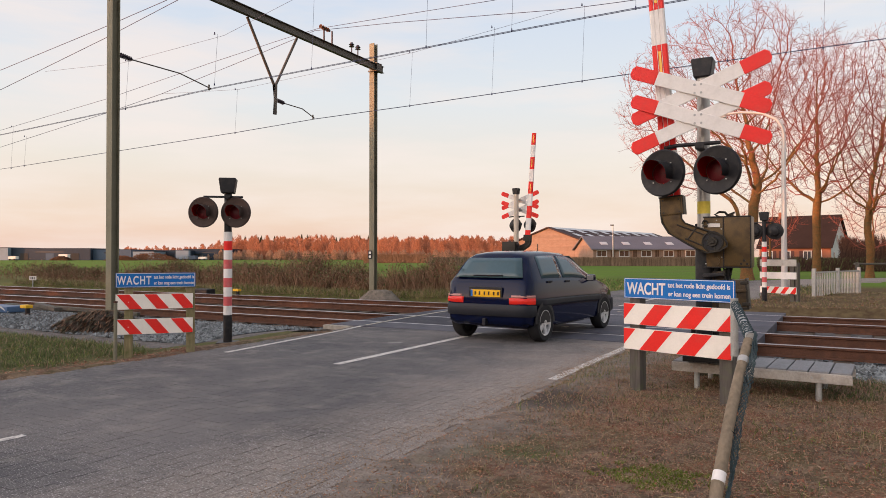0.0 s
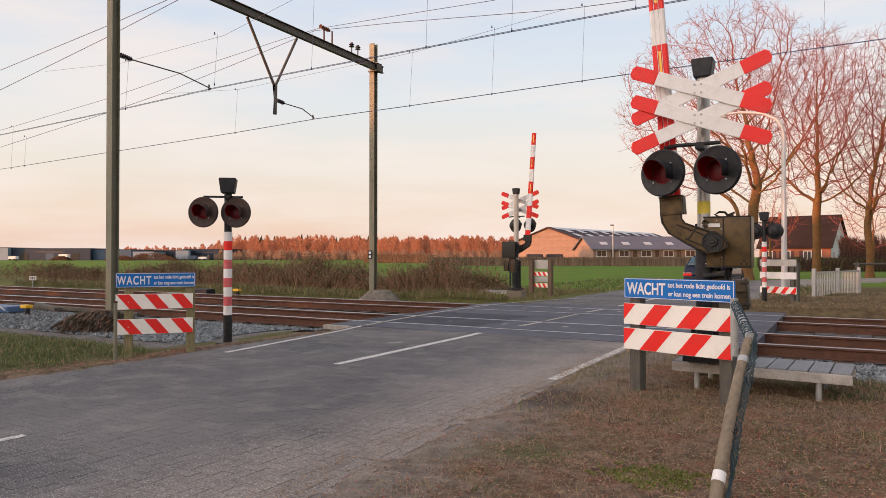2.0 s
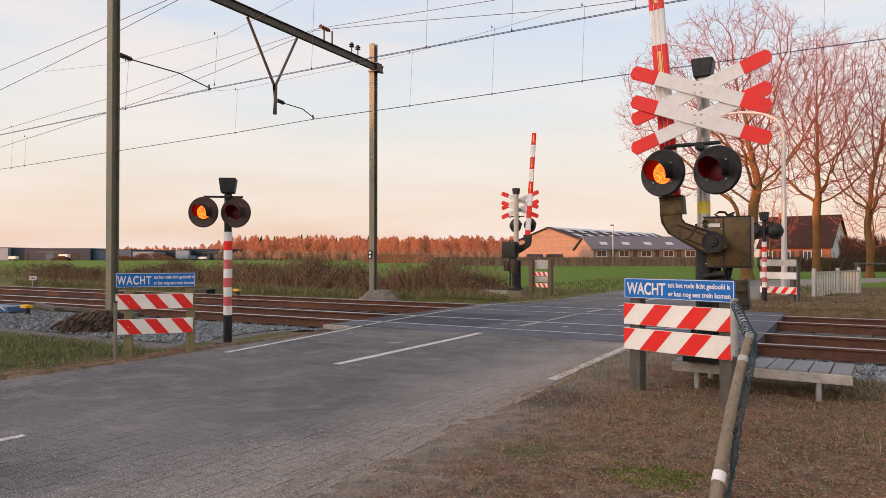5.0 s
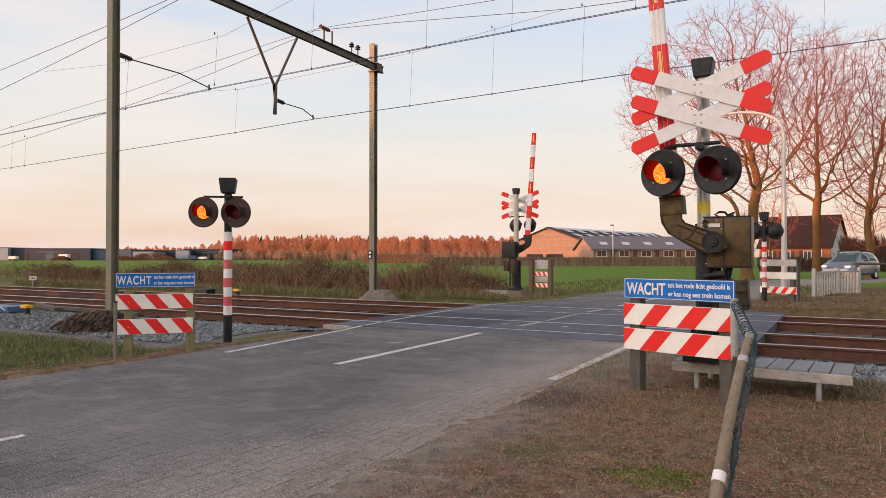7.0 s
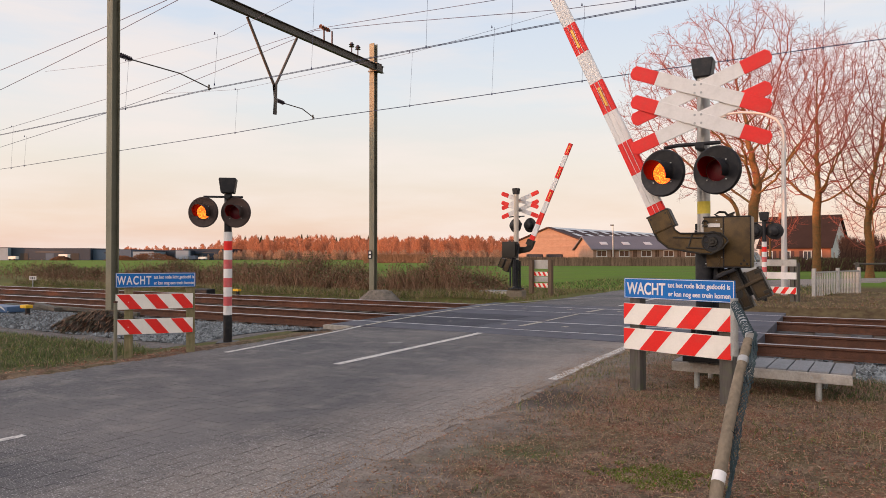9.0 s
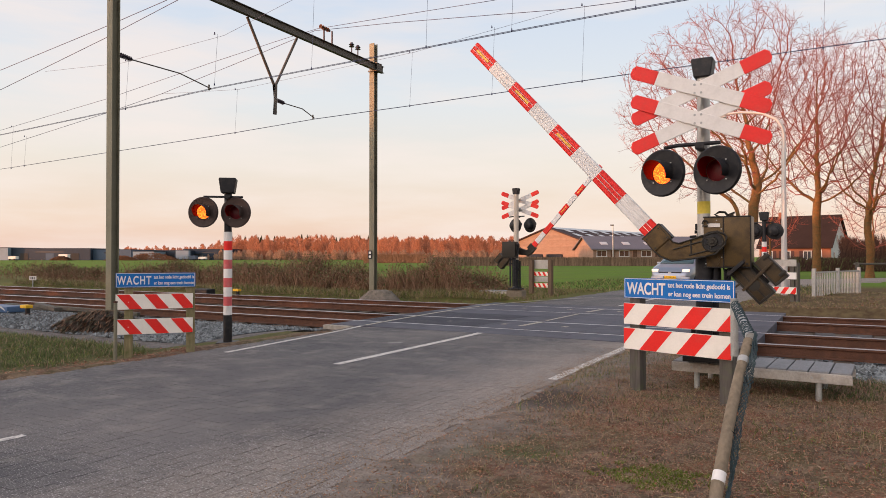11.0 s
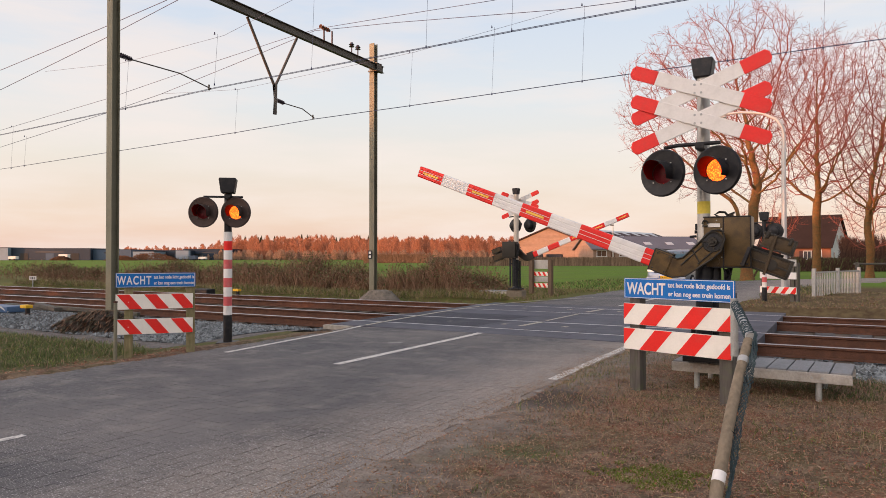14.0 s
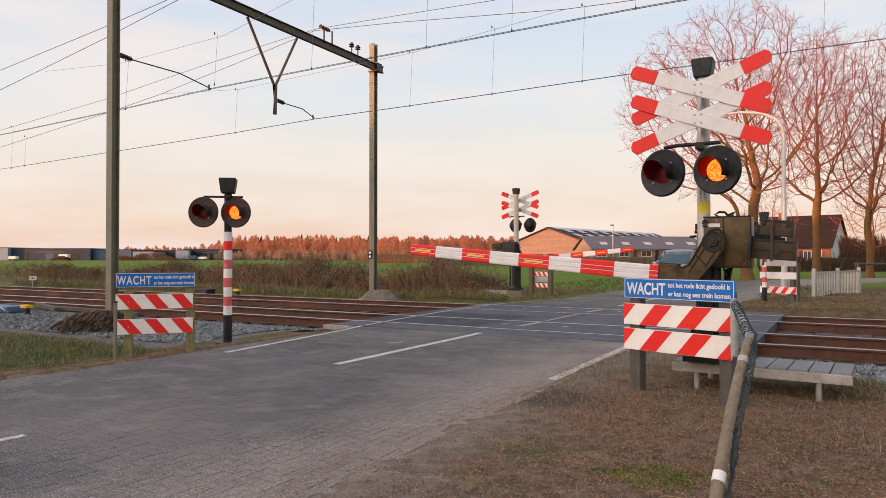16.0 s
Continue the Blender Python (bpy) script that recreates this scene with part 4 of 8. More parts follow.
    # counterweight on two bars behind the pivot
    bm = B()
    for v in (-0.07, 0.0, 0.07):
        box(bm, (0.36 * k, 0.2, v), (0.42, 0.05, 0.026), 0.005)
    box(bm, (0.30 * k, 0.1, -0.03), (0.03, 0.22, 0.18), 0.004)
    smooth(part("balance_bars", bm, BLACK, arm))
    for v, hgt, x0, x1 in ((0.165, 0.135, 0.36, 0.625), (-0.03, 0.17, 0.27, 0.66)):
        bm = B()
        box(bm, ((x0 + x1) / 2 * k, 0.2, v), (x1 - x0, 0.15, hgt), 0.014)
        cw = smooth(part("counterweight", bm, WEIGHTPAINT, arm, "dark brown counterweight block"), 30)
        bm = B()
        for j in (-1, 1):
            box(bm, ((x0 + x1) / 2 * k, 0.2, v + j * hgt * 0.46), (x1 - x0 + 0.02, 0.17, 0.02), 0.006)
        box(bm, (x1 * k, 0.2, v), (0.022, 0.17, hgt * 0.95), 0.006)
        if hgt > 0.15:
            box(bm, ((x0 + x1) / 2 * k, 0.122, v - 0.005), (x1 - x0, 0.012, 0.016), 0.004)
            tube(bm, [((x0 + 0.24) * k, 0.128, v), ((x0 + 0.24) * k, 0.112, v)], 0.05, 14)
        else:
            for xx in (x0 + 0.03, x1 - 0.04):
                box(bm, (xx * k, 0.13, v + 0.05), (0.03, 0.04, 0.07), 0.006)
        smooth(part("edge_flange", bm, DARKMACHINE, cw, "dark raised flanges"), 30)
    bm = B()
    box(bm, (0.47 * k, 0.108, 0.045), (0.026, 0.012, 0.36), 0.004, Matrix.Rotation(radians(-4 * k), 4, "Y"))
    tube(bm, [(0.42 * k, 0.11, -0.11), (0.415 * k, 0.11, -0.18)], 0.009, 6)
    part("clamp_strap", bm, WEIGHTPAINT, arm, "brown clamp strap with a bolt")
    # boom: nine sections, red at both ends
    x, fit = (0.43, 1.045) if BRONZE is DARKMACHINE else (0.39, 1.0)
    for i in range(9):
        ln = (0.16, 0.339, 0.339, 0.339, 0.339, 0.339, 0.339, 0.339, 0.33)[i] * fit
        h0, h1 = (0.155 - 0.0115 * (x - 0.43)), (0.155 - 0.0115 * (x + ln - 0.43))
        bm = B()
        sec = lambda hh: [(-0.022, -hh / 2), (0.022, -hh / 2), (0.03, -hh / 2 + 0.012), (0.03, hh / 2 - 0.012), (0.022, hh / 2), (-0.022, hh / 2), (-0.03, hh / 2 - 0.012),
                          (-0.03, hh * 0.20), (-0.026, hh * 0.18), (-0.026, hh * 0.13), (-0.03, hh * 0.11), (-0.03, -hh * 0.11), (-0.026, -hh * 0.13), (-0.026, -hh * 0.18), (-0.03, -hh * 0.2), (-0.03, -hh / 2 + 0.012)]
        r0 = [bm.verts.new((-x * k, a, c - 0.335)) for a, c in sec(h0)]
        r1 = [bm.verts.new((-(x + ln) * k, a, c - 0.335)) for a, c in sec(h1)]
        q = len(r0)
        for j in range(q):
            bm.faces.new((r0[j], r0[(j + 1) % q], r1[(j + 1) % q], r1[j]))
        bm.faces.new(r0)
        bm.faces.new(r1[::-1])
        o = part("boom_section", bm, RED if i % 2 == 0 else WHITE, arm, "red boom section" if i % 2 == 0 else "white boom section")
        if i % 2 == 0:
            bm = B()
            for zz in (-0.021, 0.021):
                box(bm, (-(x + ln / 2) * k, -0.031, -0.335 + zz), (ln * 0.98, 0.003, 0.0045), 0.001)
            part("white_line", bm, WHITE, o, "thin white lines")
        if i in (4, 6, 8):
            for sy in (-1, 1):
                bm = B()
                box(bm, (-(x + ln / 2) * k, sy * 0.031, -0.335), (ln * 0.62, 0.004, 0.022), 0.001)
                part("reflector", bm, REFLECT, o, "yellow reflector strip")
        x += ln
    return t, arm


barrier_near, arm_near = barrier(pose(-1.02, 6.72, 1.387), "brown half barrier machine with a red and white boom", 1)
# far machine: same make, the shade on its back put into a darker colour
barrier_far, arm_far = barrier(pose(-8.32, 18.72, 1.46, 0, 0, 180), "far half barrier machine with a red and white boom", 1, DARKMACHINE)


# ---- WACHT boards ----
def text(s, size, parent, x, y, z, w, material, bold=0.0, gap=1.0):
    cu = bpy.data.curves.new("lettering", "FONT")
    cu.body, cu.size, cu.extrude, cu.offset, cu.space_character = s, size, 0.0012, bold, gap
    cu.materials.append(material)
    ob = new("lettering", cu)
    ob.parent = parent
    bpy.context.view_layer.update()
    ob.matrix_basis = pose(x, y, z, 90, 0, 0) @ Matrix.Diagonal((w / max(ob.dimensions.x, 1e-3), 1, 1, 1))
    return ob


def stripe_board(parent, x0, x1, z0, z1, y, slant, phase, name="stripe_board", period=0.36):
    """White plank with red slanting stripes, each a thin reflective sheet."""
    bm = B()
    box(bm, ((x0 + x1) / 2, y, (z0 + z1) / 2), (x1 - x0, 0.022, z1 - z0), 0.004)
    b = part(name, bm, BOARDWHITE, parent, "white plank with red slanting stripes")
    x = x0 - period + phase
    while x < x1 + period:
        poly = [(x, z0), (x + period * 0.46, z0), (x + period * 0.46 + slant, z1), (x + slant, z1)]
        # keep the stripe on the plank
        for lim, sgn in ((x0 + 0.002, 1), (x1 - 0.002, -1)):
            out = []
            for i in range(len(poly)):
                a, c = poly[i], poly[(i + 1) % len(poly)]
                ia, ic = (a[0] - lim) * sgn >= 0, (c[0] - lim) * sgn >= 0
                if ia:
                    out.append(a)
                if ia != ic:
                    f = (lim - a[0]) / (c[0] - a[0])
                    out.append((lim, a[1] + (c[1] - a[1]) * f))
            poly = out
            if len(poly) < 3:
                break
        if len(poly) >= 3:
            bm = B()
            slab(bm, [(u, max(z0 + 0.003, min(z1 - 0.003, v))) for u, v in poly], 0.003, "y", y - 0.0145)
            part("stripe", bm, RED, b, "red stripe")
        x += period
    return b


def wacht_sign(p0, p1, z, slant, post_mat, posts, label, zb, post_h):
    L = math.hypot(p1[0] - p0[0], p1[1] - p0[1])
    t = thing("wacht_sign", pose(p0[0], p0[1], z, 0, 0, turn_to(p1[0] - p0[0], p1[1] - p0[1])), label, "warning sign", "warning signs beside the road")
    bm = B()
    box(bm, (L / 2, -0.02, zb + 0.09), (L, 0.012, 0.185), 0.004)
    bd = part("blue_board", bm, BLUE, t, "blue enamel text board")
    bm = B()
    for zz in (zb + 0.004, zb + 0.176):
        box(bm, (L / 2, -0.027, zz), (L - 0.02, 0.003, 0.005))
    for xx in (0.01, L - 0.01):
        box(bm, (xx, -0.027, zb + 0.09), (0.005, 0.003, 0.172))
    part("border_line", bm, WHITE, bd, "thin white border")
    text("WACHT", 0.150, bd, 0.035 if slant > 0 else 0.02, -0.0275, zb + 0.038, L * (0.375 if slant > 0 else 0.42), WHITE, 0.0034, 1.0 if slant > 0 else 1.22)
    text("tot het rode licht gedoofd is", 0.06, bd, L * (0.43 if slant > 0 else 0.47), -0.0275, zb + 0.108, L * (0.535 if slant > 0 else 0.51), WHITE, 0.0012)
    text("er kan nog een trein komen", 0.06, bd, L * (0.43 if slant > 0 else 0.47), -0.0275, zb + 0.032, L * (0.535 if slant > 0 else 0.51), WHITE, 0.0012)
    for i, (z0, z1) in enumerate(((zb - 0.245, zb - 0.05), (zb - 0.475, zb - 0.28)) if slant > 0 else ((zb - 0.285, zb - 0.09), (zb - 0.605, zb - 0.41))):
        stripe_board(t, 0.0, L - 0.03, z0, z1, -0.02, slant, 0.167, period=0.371 if slant > 0 else 0.322)
    for x, w in posts:
        bm = B()
        box(bm, (x, 0.045, post_h / 2 - 0.15), (w, 0.10, post_h + 0.3), 0.012)
        box(bm, (x, 0.045, post_h + 0.01), (w * 0.6, 0.06, 0.03), 0.01)
        part("wooden_post", bm, post_mat, t, "weathered wooden post")
    bm = B()
    for x, w in posts:
        for zz in ((zb - 0.15, zb - 0.38) if slant > 0 else (zb - 0.19, zb - 0.51)):
            tube(bm, [(x, -0.03, zz), (x, -0.035, zz)], 0.006, 6)
    part("bolts", bm, WHITE, t)["kind"] = "stuff"
    return t


wacht_sign((-1.765, 6.485), (-0.759, 6.14), 0.0, 0.16, WOODPOST, ((0.10, 0.11), (0.97, 0.11)), "blue WACHT board over red and white stripes on grey posts", 0.872, 0.95)
wacht_sign((-8.047, 5.573), (-7.449, 6.322), 0.0, -0.155, MOSSPOST, ((0.15, 0.10), (0.90, 0.11)), "blue WACHT board over red and white stripes on mossy posts", 0.86, 1.0)
# ---- overhead line ----
def h_beam(bm, p0, p1, w, d, tk=0.014, side=Vector((1, 0, 0))):
    """H section between two points: two flanges across `side` and a web."""
    p0, p1 = Vector(p0), Vector(p1)
    ax = (p1 - p0).normalized()
    nn = ax.cross(side).normalized()
    for c, a, b_ in ((nn * (d / 2), w, tk), (nn * (-d / 2), w, tk), (Vector((0, 0, 0)), tk, d)):
        vs = []
        for p in (p0, p1):
            for su, sv_ in ((-1, -1), (1, -1), (1, 1), (-1, 1)):
                vs.append(bm.verts.new(p + c + side * (su * a / 2) + nn * (sv_ * b_ / 2)))
        for f in ((0, 1, 2, 3), (7, 6, 5, 4), (0, 4, 5, 1), (1, 5, 6, 2), (2, 6, 7, 3), (3, 7, 4, 0)):
            bm.faces.new([vs[i] for i in f])
    return bm


def insulator(bm, a, c, r=0.05, k=6):
    a, c = Vector(a), Vector(c)
    for i in range(k):
        p, q = a + (c - a) * (i / k), a + (c - a) * ((i + 0.6) / k)
        tube(bm, [p, q], [r, r * 0.55], 12)
    tube(bm, [a, c], r * 0.5, 10)


MX = -12.6
portal = thing("catenary_portal", pose(MX, 0, 0), "olive steel portal carrying the overhead wires", "catenary portal")
for y, zt in ((8.65, 8.3), (17.5, 7.87)):
    bm = B()
    a_, f_ = (0.086, 0.016) if y < 10 else (0.09, 0.018)
    slab(bm, [(-a_, y - a_), (a_, y - a_), (a_, y - a_ + f_), (0.008, y - a_ + f_), (0.008, y + a_ - f_), (a_, y + a_ - f_), (a_, y + a_), (-a_, y + a_), (-a_, y + a_ - f_), (-0.008, y + a_ - f_), (-0.008, y - a_ + f_), (-a_, y - a_ + f_)], zt + 0.2, "z", -0.2)
    part("mast", bm, OLIVE, portal, "olive painted steel mast")
bm = B()
base_ = []
for hw, zz in ((0.95, -0.28), (0.62, 0.0), (0.36, 0.20), (0.22, 0.235)):
    ring_ = []
    for j in range(16):
        a_ = 2 * math.pi * j / 16
        k_ = hw * (1 + 0.22 * noise.noise((math.cos(a_) * 2, math.sin(a_) * 2, zz * 4)))
        ring_.append(bm.verts.new((0.28 + k_ * math.cos(a_), 17.45 + k_ * 0.75 * math.sin(a_), zz + 0.04 * noise.noise((j, zz * 9, 3)))))
    if base_:
        for j in range(16):
            bm.faces.new((base_[j], base_[(j + 1) % 16], ring_[(j + 1) % 16], ring_[j]))
    base_ = ring_
bm.faces.new(base_)
part("mast_foundation", bm, mat("crumbling_concrete", (0.17, 0.14, 0.11), 0.92, 0, 0.35, 5, 40, 0.8, stain=(0.07, 0.06, 0.04), stain_amt=0.7), portal, "rough concrete foundation")
bm = B()
h_beam(bm, (0.14, 8.2, 7.28), (0.14, 17.8, 7.10), 0.12, 0.19)
part("cross_beam", bm, CAT_STEEL, portal, "dark steel cross beam")
bm = B()
for dz in (-0.115, 0.115):
    box(bm, (0.06, 17.5, 7.11 + dz), (0.34, 0.30, 0.018), 0.004)
    for u_ in (-0.1, 0.2):
        for v_ in (17.38, 17.62):
            tube(bm, [(u_, v_, 7.09 + dz), (u_, v_, 7.14 + dz)], 0.014, 6)
box(bm, (0.215, 17.5, 7.11), (0.016, 0.26, 0.2), 0.004)
part("clamp", bm, CAT_STEEL, portal)
bm = B()
tube(bm, [(0.03, 12.2, 7.12), (0.03, 13.12, 5.66), (0.03, 13.14, 4.90)], 0.036, 10)
tube(bm, [(0.03, 13.98, 7.08), (0.03, 13.2, 5.68), (0.03, 13.18, 4.90)], 0.036, 10)
smooth(part("drop_frame", bm, CAT_STEEL, portal, "Y-shaped hanging frame"))
for nm, p0, p1, p2, p3 in (("arm", (0.1, 8.74, 5.29), (0.1, 9.0, 5.262), (0.1, 10.16, 5.255), (0.1, 11.03, 5.10)), ("arm", (0.03, 13.25, 5.276), (0.03, 13.5, 5.248), (0.03, 14.2, 5.234), (0.03, 14.69, 5.07))):
    bm = B()
    tube(bm, [p1, p2, p3], 0.014, 8)
    tube(bm, [(p3[0], p3[1] - 0.06, p3[2] + 0.08), (p3[0], p3[1] - 0.06, p3[2] - 0.05)], 0.02, 6)
    a_ = smooth(part("registration_arm", bm, CAT_STEEL, portal))
    bm = B()
    insulator(bm, p0, p1, 0.055)
    smooth(part("insulator", bm, PORCELAIN, a_, "dark ribbed insulator"), 30)
for y in (16.2, 16.5):
    bm = B()
    tube(bm, [(0.15, y, 7.2), (0.15, y, 7.45)], 0.018, 8)
    insulator(bm, (0.15, y, 7.42), (0.15, y, 7.54), 0.085, 2)
    smooth(part("insulator", bm, PORCELAIN, portal), 30)
bm = B()
for y in (14.95, 15.3):
    tube(bm, [(0.15, y, 7.2), (0.15, y, 7.62)], 0.022, 8)
insulator(bm, (0.15, 14.8, 7.62), (0.15, 15.2, 7.6), 0.06, 4)
part("wire_support", smooth_bm(bm), RUST, portal)
bm = B()
box(bm, (-0.03, 17.368, 1.32), (0.14, 0.008, 0.26), 0.003)
pl = part("mast_number", bm, BLACK, portal, "small black number plate")
for dz in (-0.06, 0.06):
    bm = B()
    box(bm, (-0.03, 17.362, 1.32 + dz), (0.08, 0.004, 0.07))
    part("number_bar", bm, WHITE, pl)


def wire(name, pts, r, label, group="overhead wires"):
    bm = B()
    tube(bm, pts, r, 5)
    return tagged(part(name, bm, WIRE), label, "overhead wire", group)


def sagged(x0, x1, y0, y1, z0, z1, sag, k=14):
    return [(x0 + (x1 - x0) * i / k, y0 + (y1 - y0) * i / k, z0 + (z1 - z0) * i / k - 4 * sag * (i / k) * (1 - i / k)) for i in range(k + 1)]


for dy in (0.0, 0.05):
    wire("contact_wire", [(-75, 11.9 + dy, 4.75), (-40, 11.7 + dy, 4.85), (-22, 11.4 + dy, 4.95), (-16.3, 11.35 + dy, 5.09), (-12.6, 11.2 + dy, 5.17), (-9.8, 11.25 + dy, 5.23), (-5.2, 11.4 + dy, 5.33), (-2.7, 11.5 + dy, 5.38), (20, 12, 5.4), (47, 11.5, 5.4)], 0.0065, "pair of grooved contact wires over the near track")
wire("contact_wire", [(-75, 15.9, 4.7), (-40, 15.5, 4.72), (-28.3, 15.0, 4.75), (-16, 15.0, 5.02), (-12.6, 14.75, 5.06), (-9.7, 15.0, 5.15), (-4, 15.0, 5.22), (0.7, 15.0, 5.25), (20, 15.3, 5.3), (47, 15.6, 5.3)], 0.0098, "contact wire over the far track")
wire("messenger_wire", [(-75, 11.6, 6.9), (-45, 11.5, 6.35), (-22.2, 11.5, 6.96), (-19.3, 11.5, 7.23), (-17, 11.5, 7.44), (-14.7, 11.5, 7.68), (-12.6, 11.5, 7.9)] + sagged(-12.6, 47, 11.5, 11.5, 7.9, 7.9, 1.1)[1:], 0.0088, "carrying wire of the near track")
wire("messenger_wire", [(-75, 11.5, 6.1), (-40, 11.5, 5.7), (-22.2, 11.5, 6.36), (-17, 11.5, 7.14), (-14.3, 11.5, 7.6), (-12.6, 11.5, 7.85)], 0.0088, "second carrying wire of the near track")
wire("messenger_wire", [(-75, 15.2, 6.6), (-45, 15.2, 5.9), (-29.3, 15.2, 6.36), (-22.5, 15.2, 6.84), (-17.2, 15.2, 7.38), (-14.2, 15.2, 7.65), (-12.9, 15.2, 7.74), (-10.2, 15.2, 7.64), (-7.4, 15.2, 7.52), (20, 15.2, 7.0), (47, 15.2, 7.6)], 0.0075, "carrying wire of the far track")
wire("messenger_wire", [(-75, 15.2, 5.6), (-45, 15.2, 5.0), (-29.3, 15.2, 5.68), (-22.5, 15.2, 6.34), (-19.6, 15.2, 6.67), (-16, 15.2, 7.22), (-13, 15.2, 7.70), (-10.2, 15.2, 7.46), (-5.5, 15.2, 6.97), (-4.2, 15.2, 6.9), (8, 15.2, 6.4), (47, 15.2, 7.4)], 0.008, "second carrying wire of the far track")
wire("steadying_wire", [(-19.9, 11.5, 6.6), (-16.4, 11.5, 6.35), (-12.6, 11.5, 6.47), (-9.6, 11.5, 7.1)], 0.004, "thin auxiliary wire of the near track")
wire("steadying_wire", [(-19.6, 15.2, 6.67), (-15.9, 15.1, 6.35), (-9.6, 15.1, 6.55), (-7.3, 15.2, 6.80), (-5.5, 15.2, 6.97)], 0.004, "thin auxiliary wire of the far track")
for x, y, z0, z1 in ((-16.1, 11.4, 5.09, 6.36), (-12.75, 11.35, 5.3, 6.5), (-9.75, 11.3, 5.25, 7.3), (-6.93, 11.35, 5.3, 7.5), (-5.15, 11.4, 5.34, 7.35), (-2.95, 11.5, 5.38, 7.2),
                     (-27.3, 15.0, 4.76, 5.9), (-15.95, 15.0, 5.02, 6.35), (-9.65, 15.0, 5.15, 6.55), (-7.3, 15.0, 5.18, 6.8), (-5.05, 15.0, 5.2, 6.93), (-2.0, 15.0, 5.23, 6.75), (-0.3, 15.0, 5.23, 6.7), (-28.4, 15.1, 4.75, 6.4)):
    d_ = wire("dropper_wire", [(x, y, z0), (x + 0.05, y + 0.05, z1)], 0.003, "thin dropper between the wires", "droppers")
    for zz in (z0, z1):
        bm = B()
        tube(bm, [(x, y, zz - 0.025), (x, y, zz + 0.035)], [0.02, 0.008], 6)
        part("clip", bm, WIRE, d_)


# ---- near verge things ----
def plank_bench(m, n, w, d, h, label):
    t = thing("plank_platform", m, label, "platform", "plank platforms")
    for i in range(n):
        bm = B()
        box(bm, ((i + 0.5) * w, d / 2, h - 0.02), (w - 0.012, d, 0.04), 0.005)
        part("board", bm, PLANK, t)
    bm = B()
    box(bm, (n * w / 2, 0.0, h - 0.055), (n * w + 0.01, 0.03, 0.085), 0.008)
    part("front_rail", bm, PLANKEDGE, t, "pale front timber")
    bm = B()
    box(bm, (n * w / 2, d - 0.03, h - 0.08), (n * w, 0.03, 0.07), 0.006)
    part("back_rail", bm, PLANKEDGE, t)
    for x in (0.22, n * w - 0.25):
        for y in (0.03, d - 0.06):
            bm = B()
            tube(bm, [(x, y, -0.25), (x, y, h - 0.07)], 0.026, 12)
            smooth(part("leg", bm, GALV, t, "round galvanised leg"))
    for x in (0.18, 0.26, n * w - 0.3, n * w - 0.22):
        bm = B()
        tube(bm, [(x, -0.016, h - 0.055), (x, -0.022, h - 0.055)], 0.012, 8)
        part("bolt", bm, GALV, t)
    return t


plank_bench(pose(-1.42, 6.86, 0.0, 0, 0, -3.2), 9, 0.165, 0.66, 0.262, "low grey plank platform on steel legs")
plank_bench(pose(-10.12, 19.85, -0.06, 0, 0, 0), 6, 0.17, 0.5, 0.24, "far low grey plank platform")

leaning = thing("leaning_post", pose(0, 0, 0), "leaning bare wooden post with a rolled wire fence tied on", "fence post")
bm = B()
tube(bm, [(-0.572, 3.64, -0.10), (-0.557, 3.765, 0.10), (-0.53, 4.07, 0.42), (-0.51, 4.28, 0.60), (-0.482, 4.45, 0.755)], [0.034, 0.033, 0.031, 0.029, 0.031], 14)
DRIFT = mat("bare_pole_wood", (0.22, 0.17, 0.115), 0.75, 0, 0.22, 7, 60, 0.35, stain=(0.10, 0.08, 0.05), stain_amt=0.5, stretch=(1, 1, 0.2))
smooth(part("pole", bm, DRIFT, leaning), 60)
for (a, c, mm, r) in (((-0.5449, 3.902, 0.244), (-0.5427, 3.927, 0.27), DRIFT, 0.0338), ((-0.504, 4.32, 0.637), (-0.499, 4.35, 0.664), ALU, 0.0315), ((-0.557, 3.765, 0.10), (-0.5536, 3.804, 0.141), WHITE, 0.0342)):
    bm = B()
    tube(bm, [a, c], r, 14)
    smooth(part("band", bm, mm, leaning, "strip of worn paint" if mm is WHITE else "metal band"))
bm = B()
rw = random.Random(8)
for j in range(16):
    pts = []
    oy = rw.uniform(-0.03, 0.03)
    for i in range(26):
        f = i / 25
        z = 0.80 - f * 0.78
        cx = -0.468 - 0.07 * f + 0.008 * math.sin(f * 9)
        cy = 4.47 - f * 0.72
        a = f * 30 + j * 0.8
        rr = 0.006 + 0.020 * math.sin(min(1, f * 1.1) * math.pi) + rw.uniform(-0.006, 0.006)
        pts.append((cx + rr * math.cos(a) + 0.02, cy + rr * math.sin(a) * 0.8 + oy, z + rw.uniform(-0.01, 0.01)))
    tube(bm, pts, 0.0022, 4)
MESHWIRE = mat("blue_grey_fence_wire", (0.045, 0.07, 0.075), 0.5, 0.3, 0.3, 20, 80, 0.1)
part("rolled_wire", bm, MESHWIRE, leaning, "rolled blue-grey fence wire")["kind"] = "stuff"
bm = B()
for p in ((-0.478, 4.43, 0.73), (-0.508, 4.24, 0.55), (-0.527, 3.99, 0.32)):
    tube(bm, [(p[0] + 0.035 * math.cos(a), p[1] + 0.035 * math.sin(a), p[2] + 0.01 * math.sin(3 * a)) for a in [i * 0.5 for i in range(14)]], 0.004, 5)
part("tie_wire", bm, BLACK, leaning)
tubepost = thing("steel_tube_rail", pose(0, 0, 0), "short galvanised tube rail behind the leaning post", "rail")
bm = B()
tube(bm, [(-0.76, 6.02, 0.45), (-0.76, 6.02, 0.915)], 0.03, 14)
smooth(part("upright", bm, GALV, tubepost))
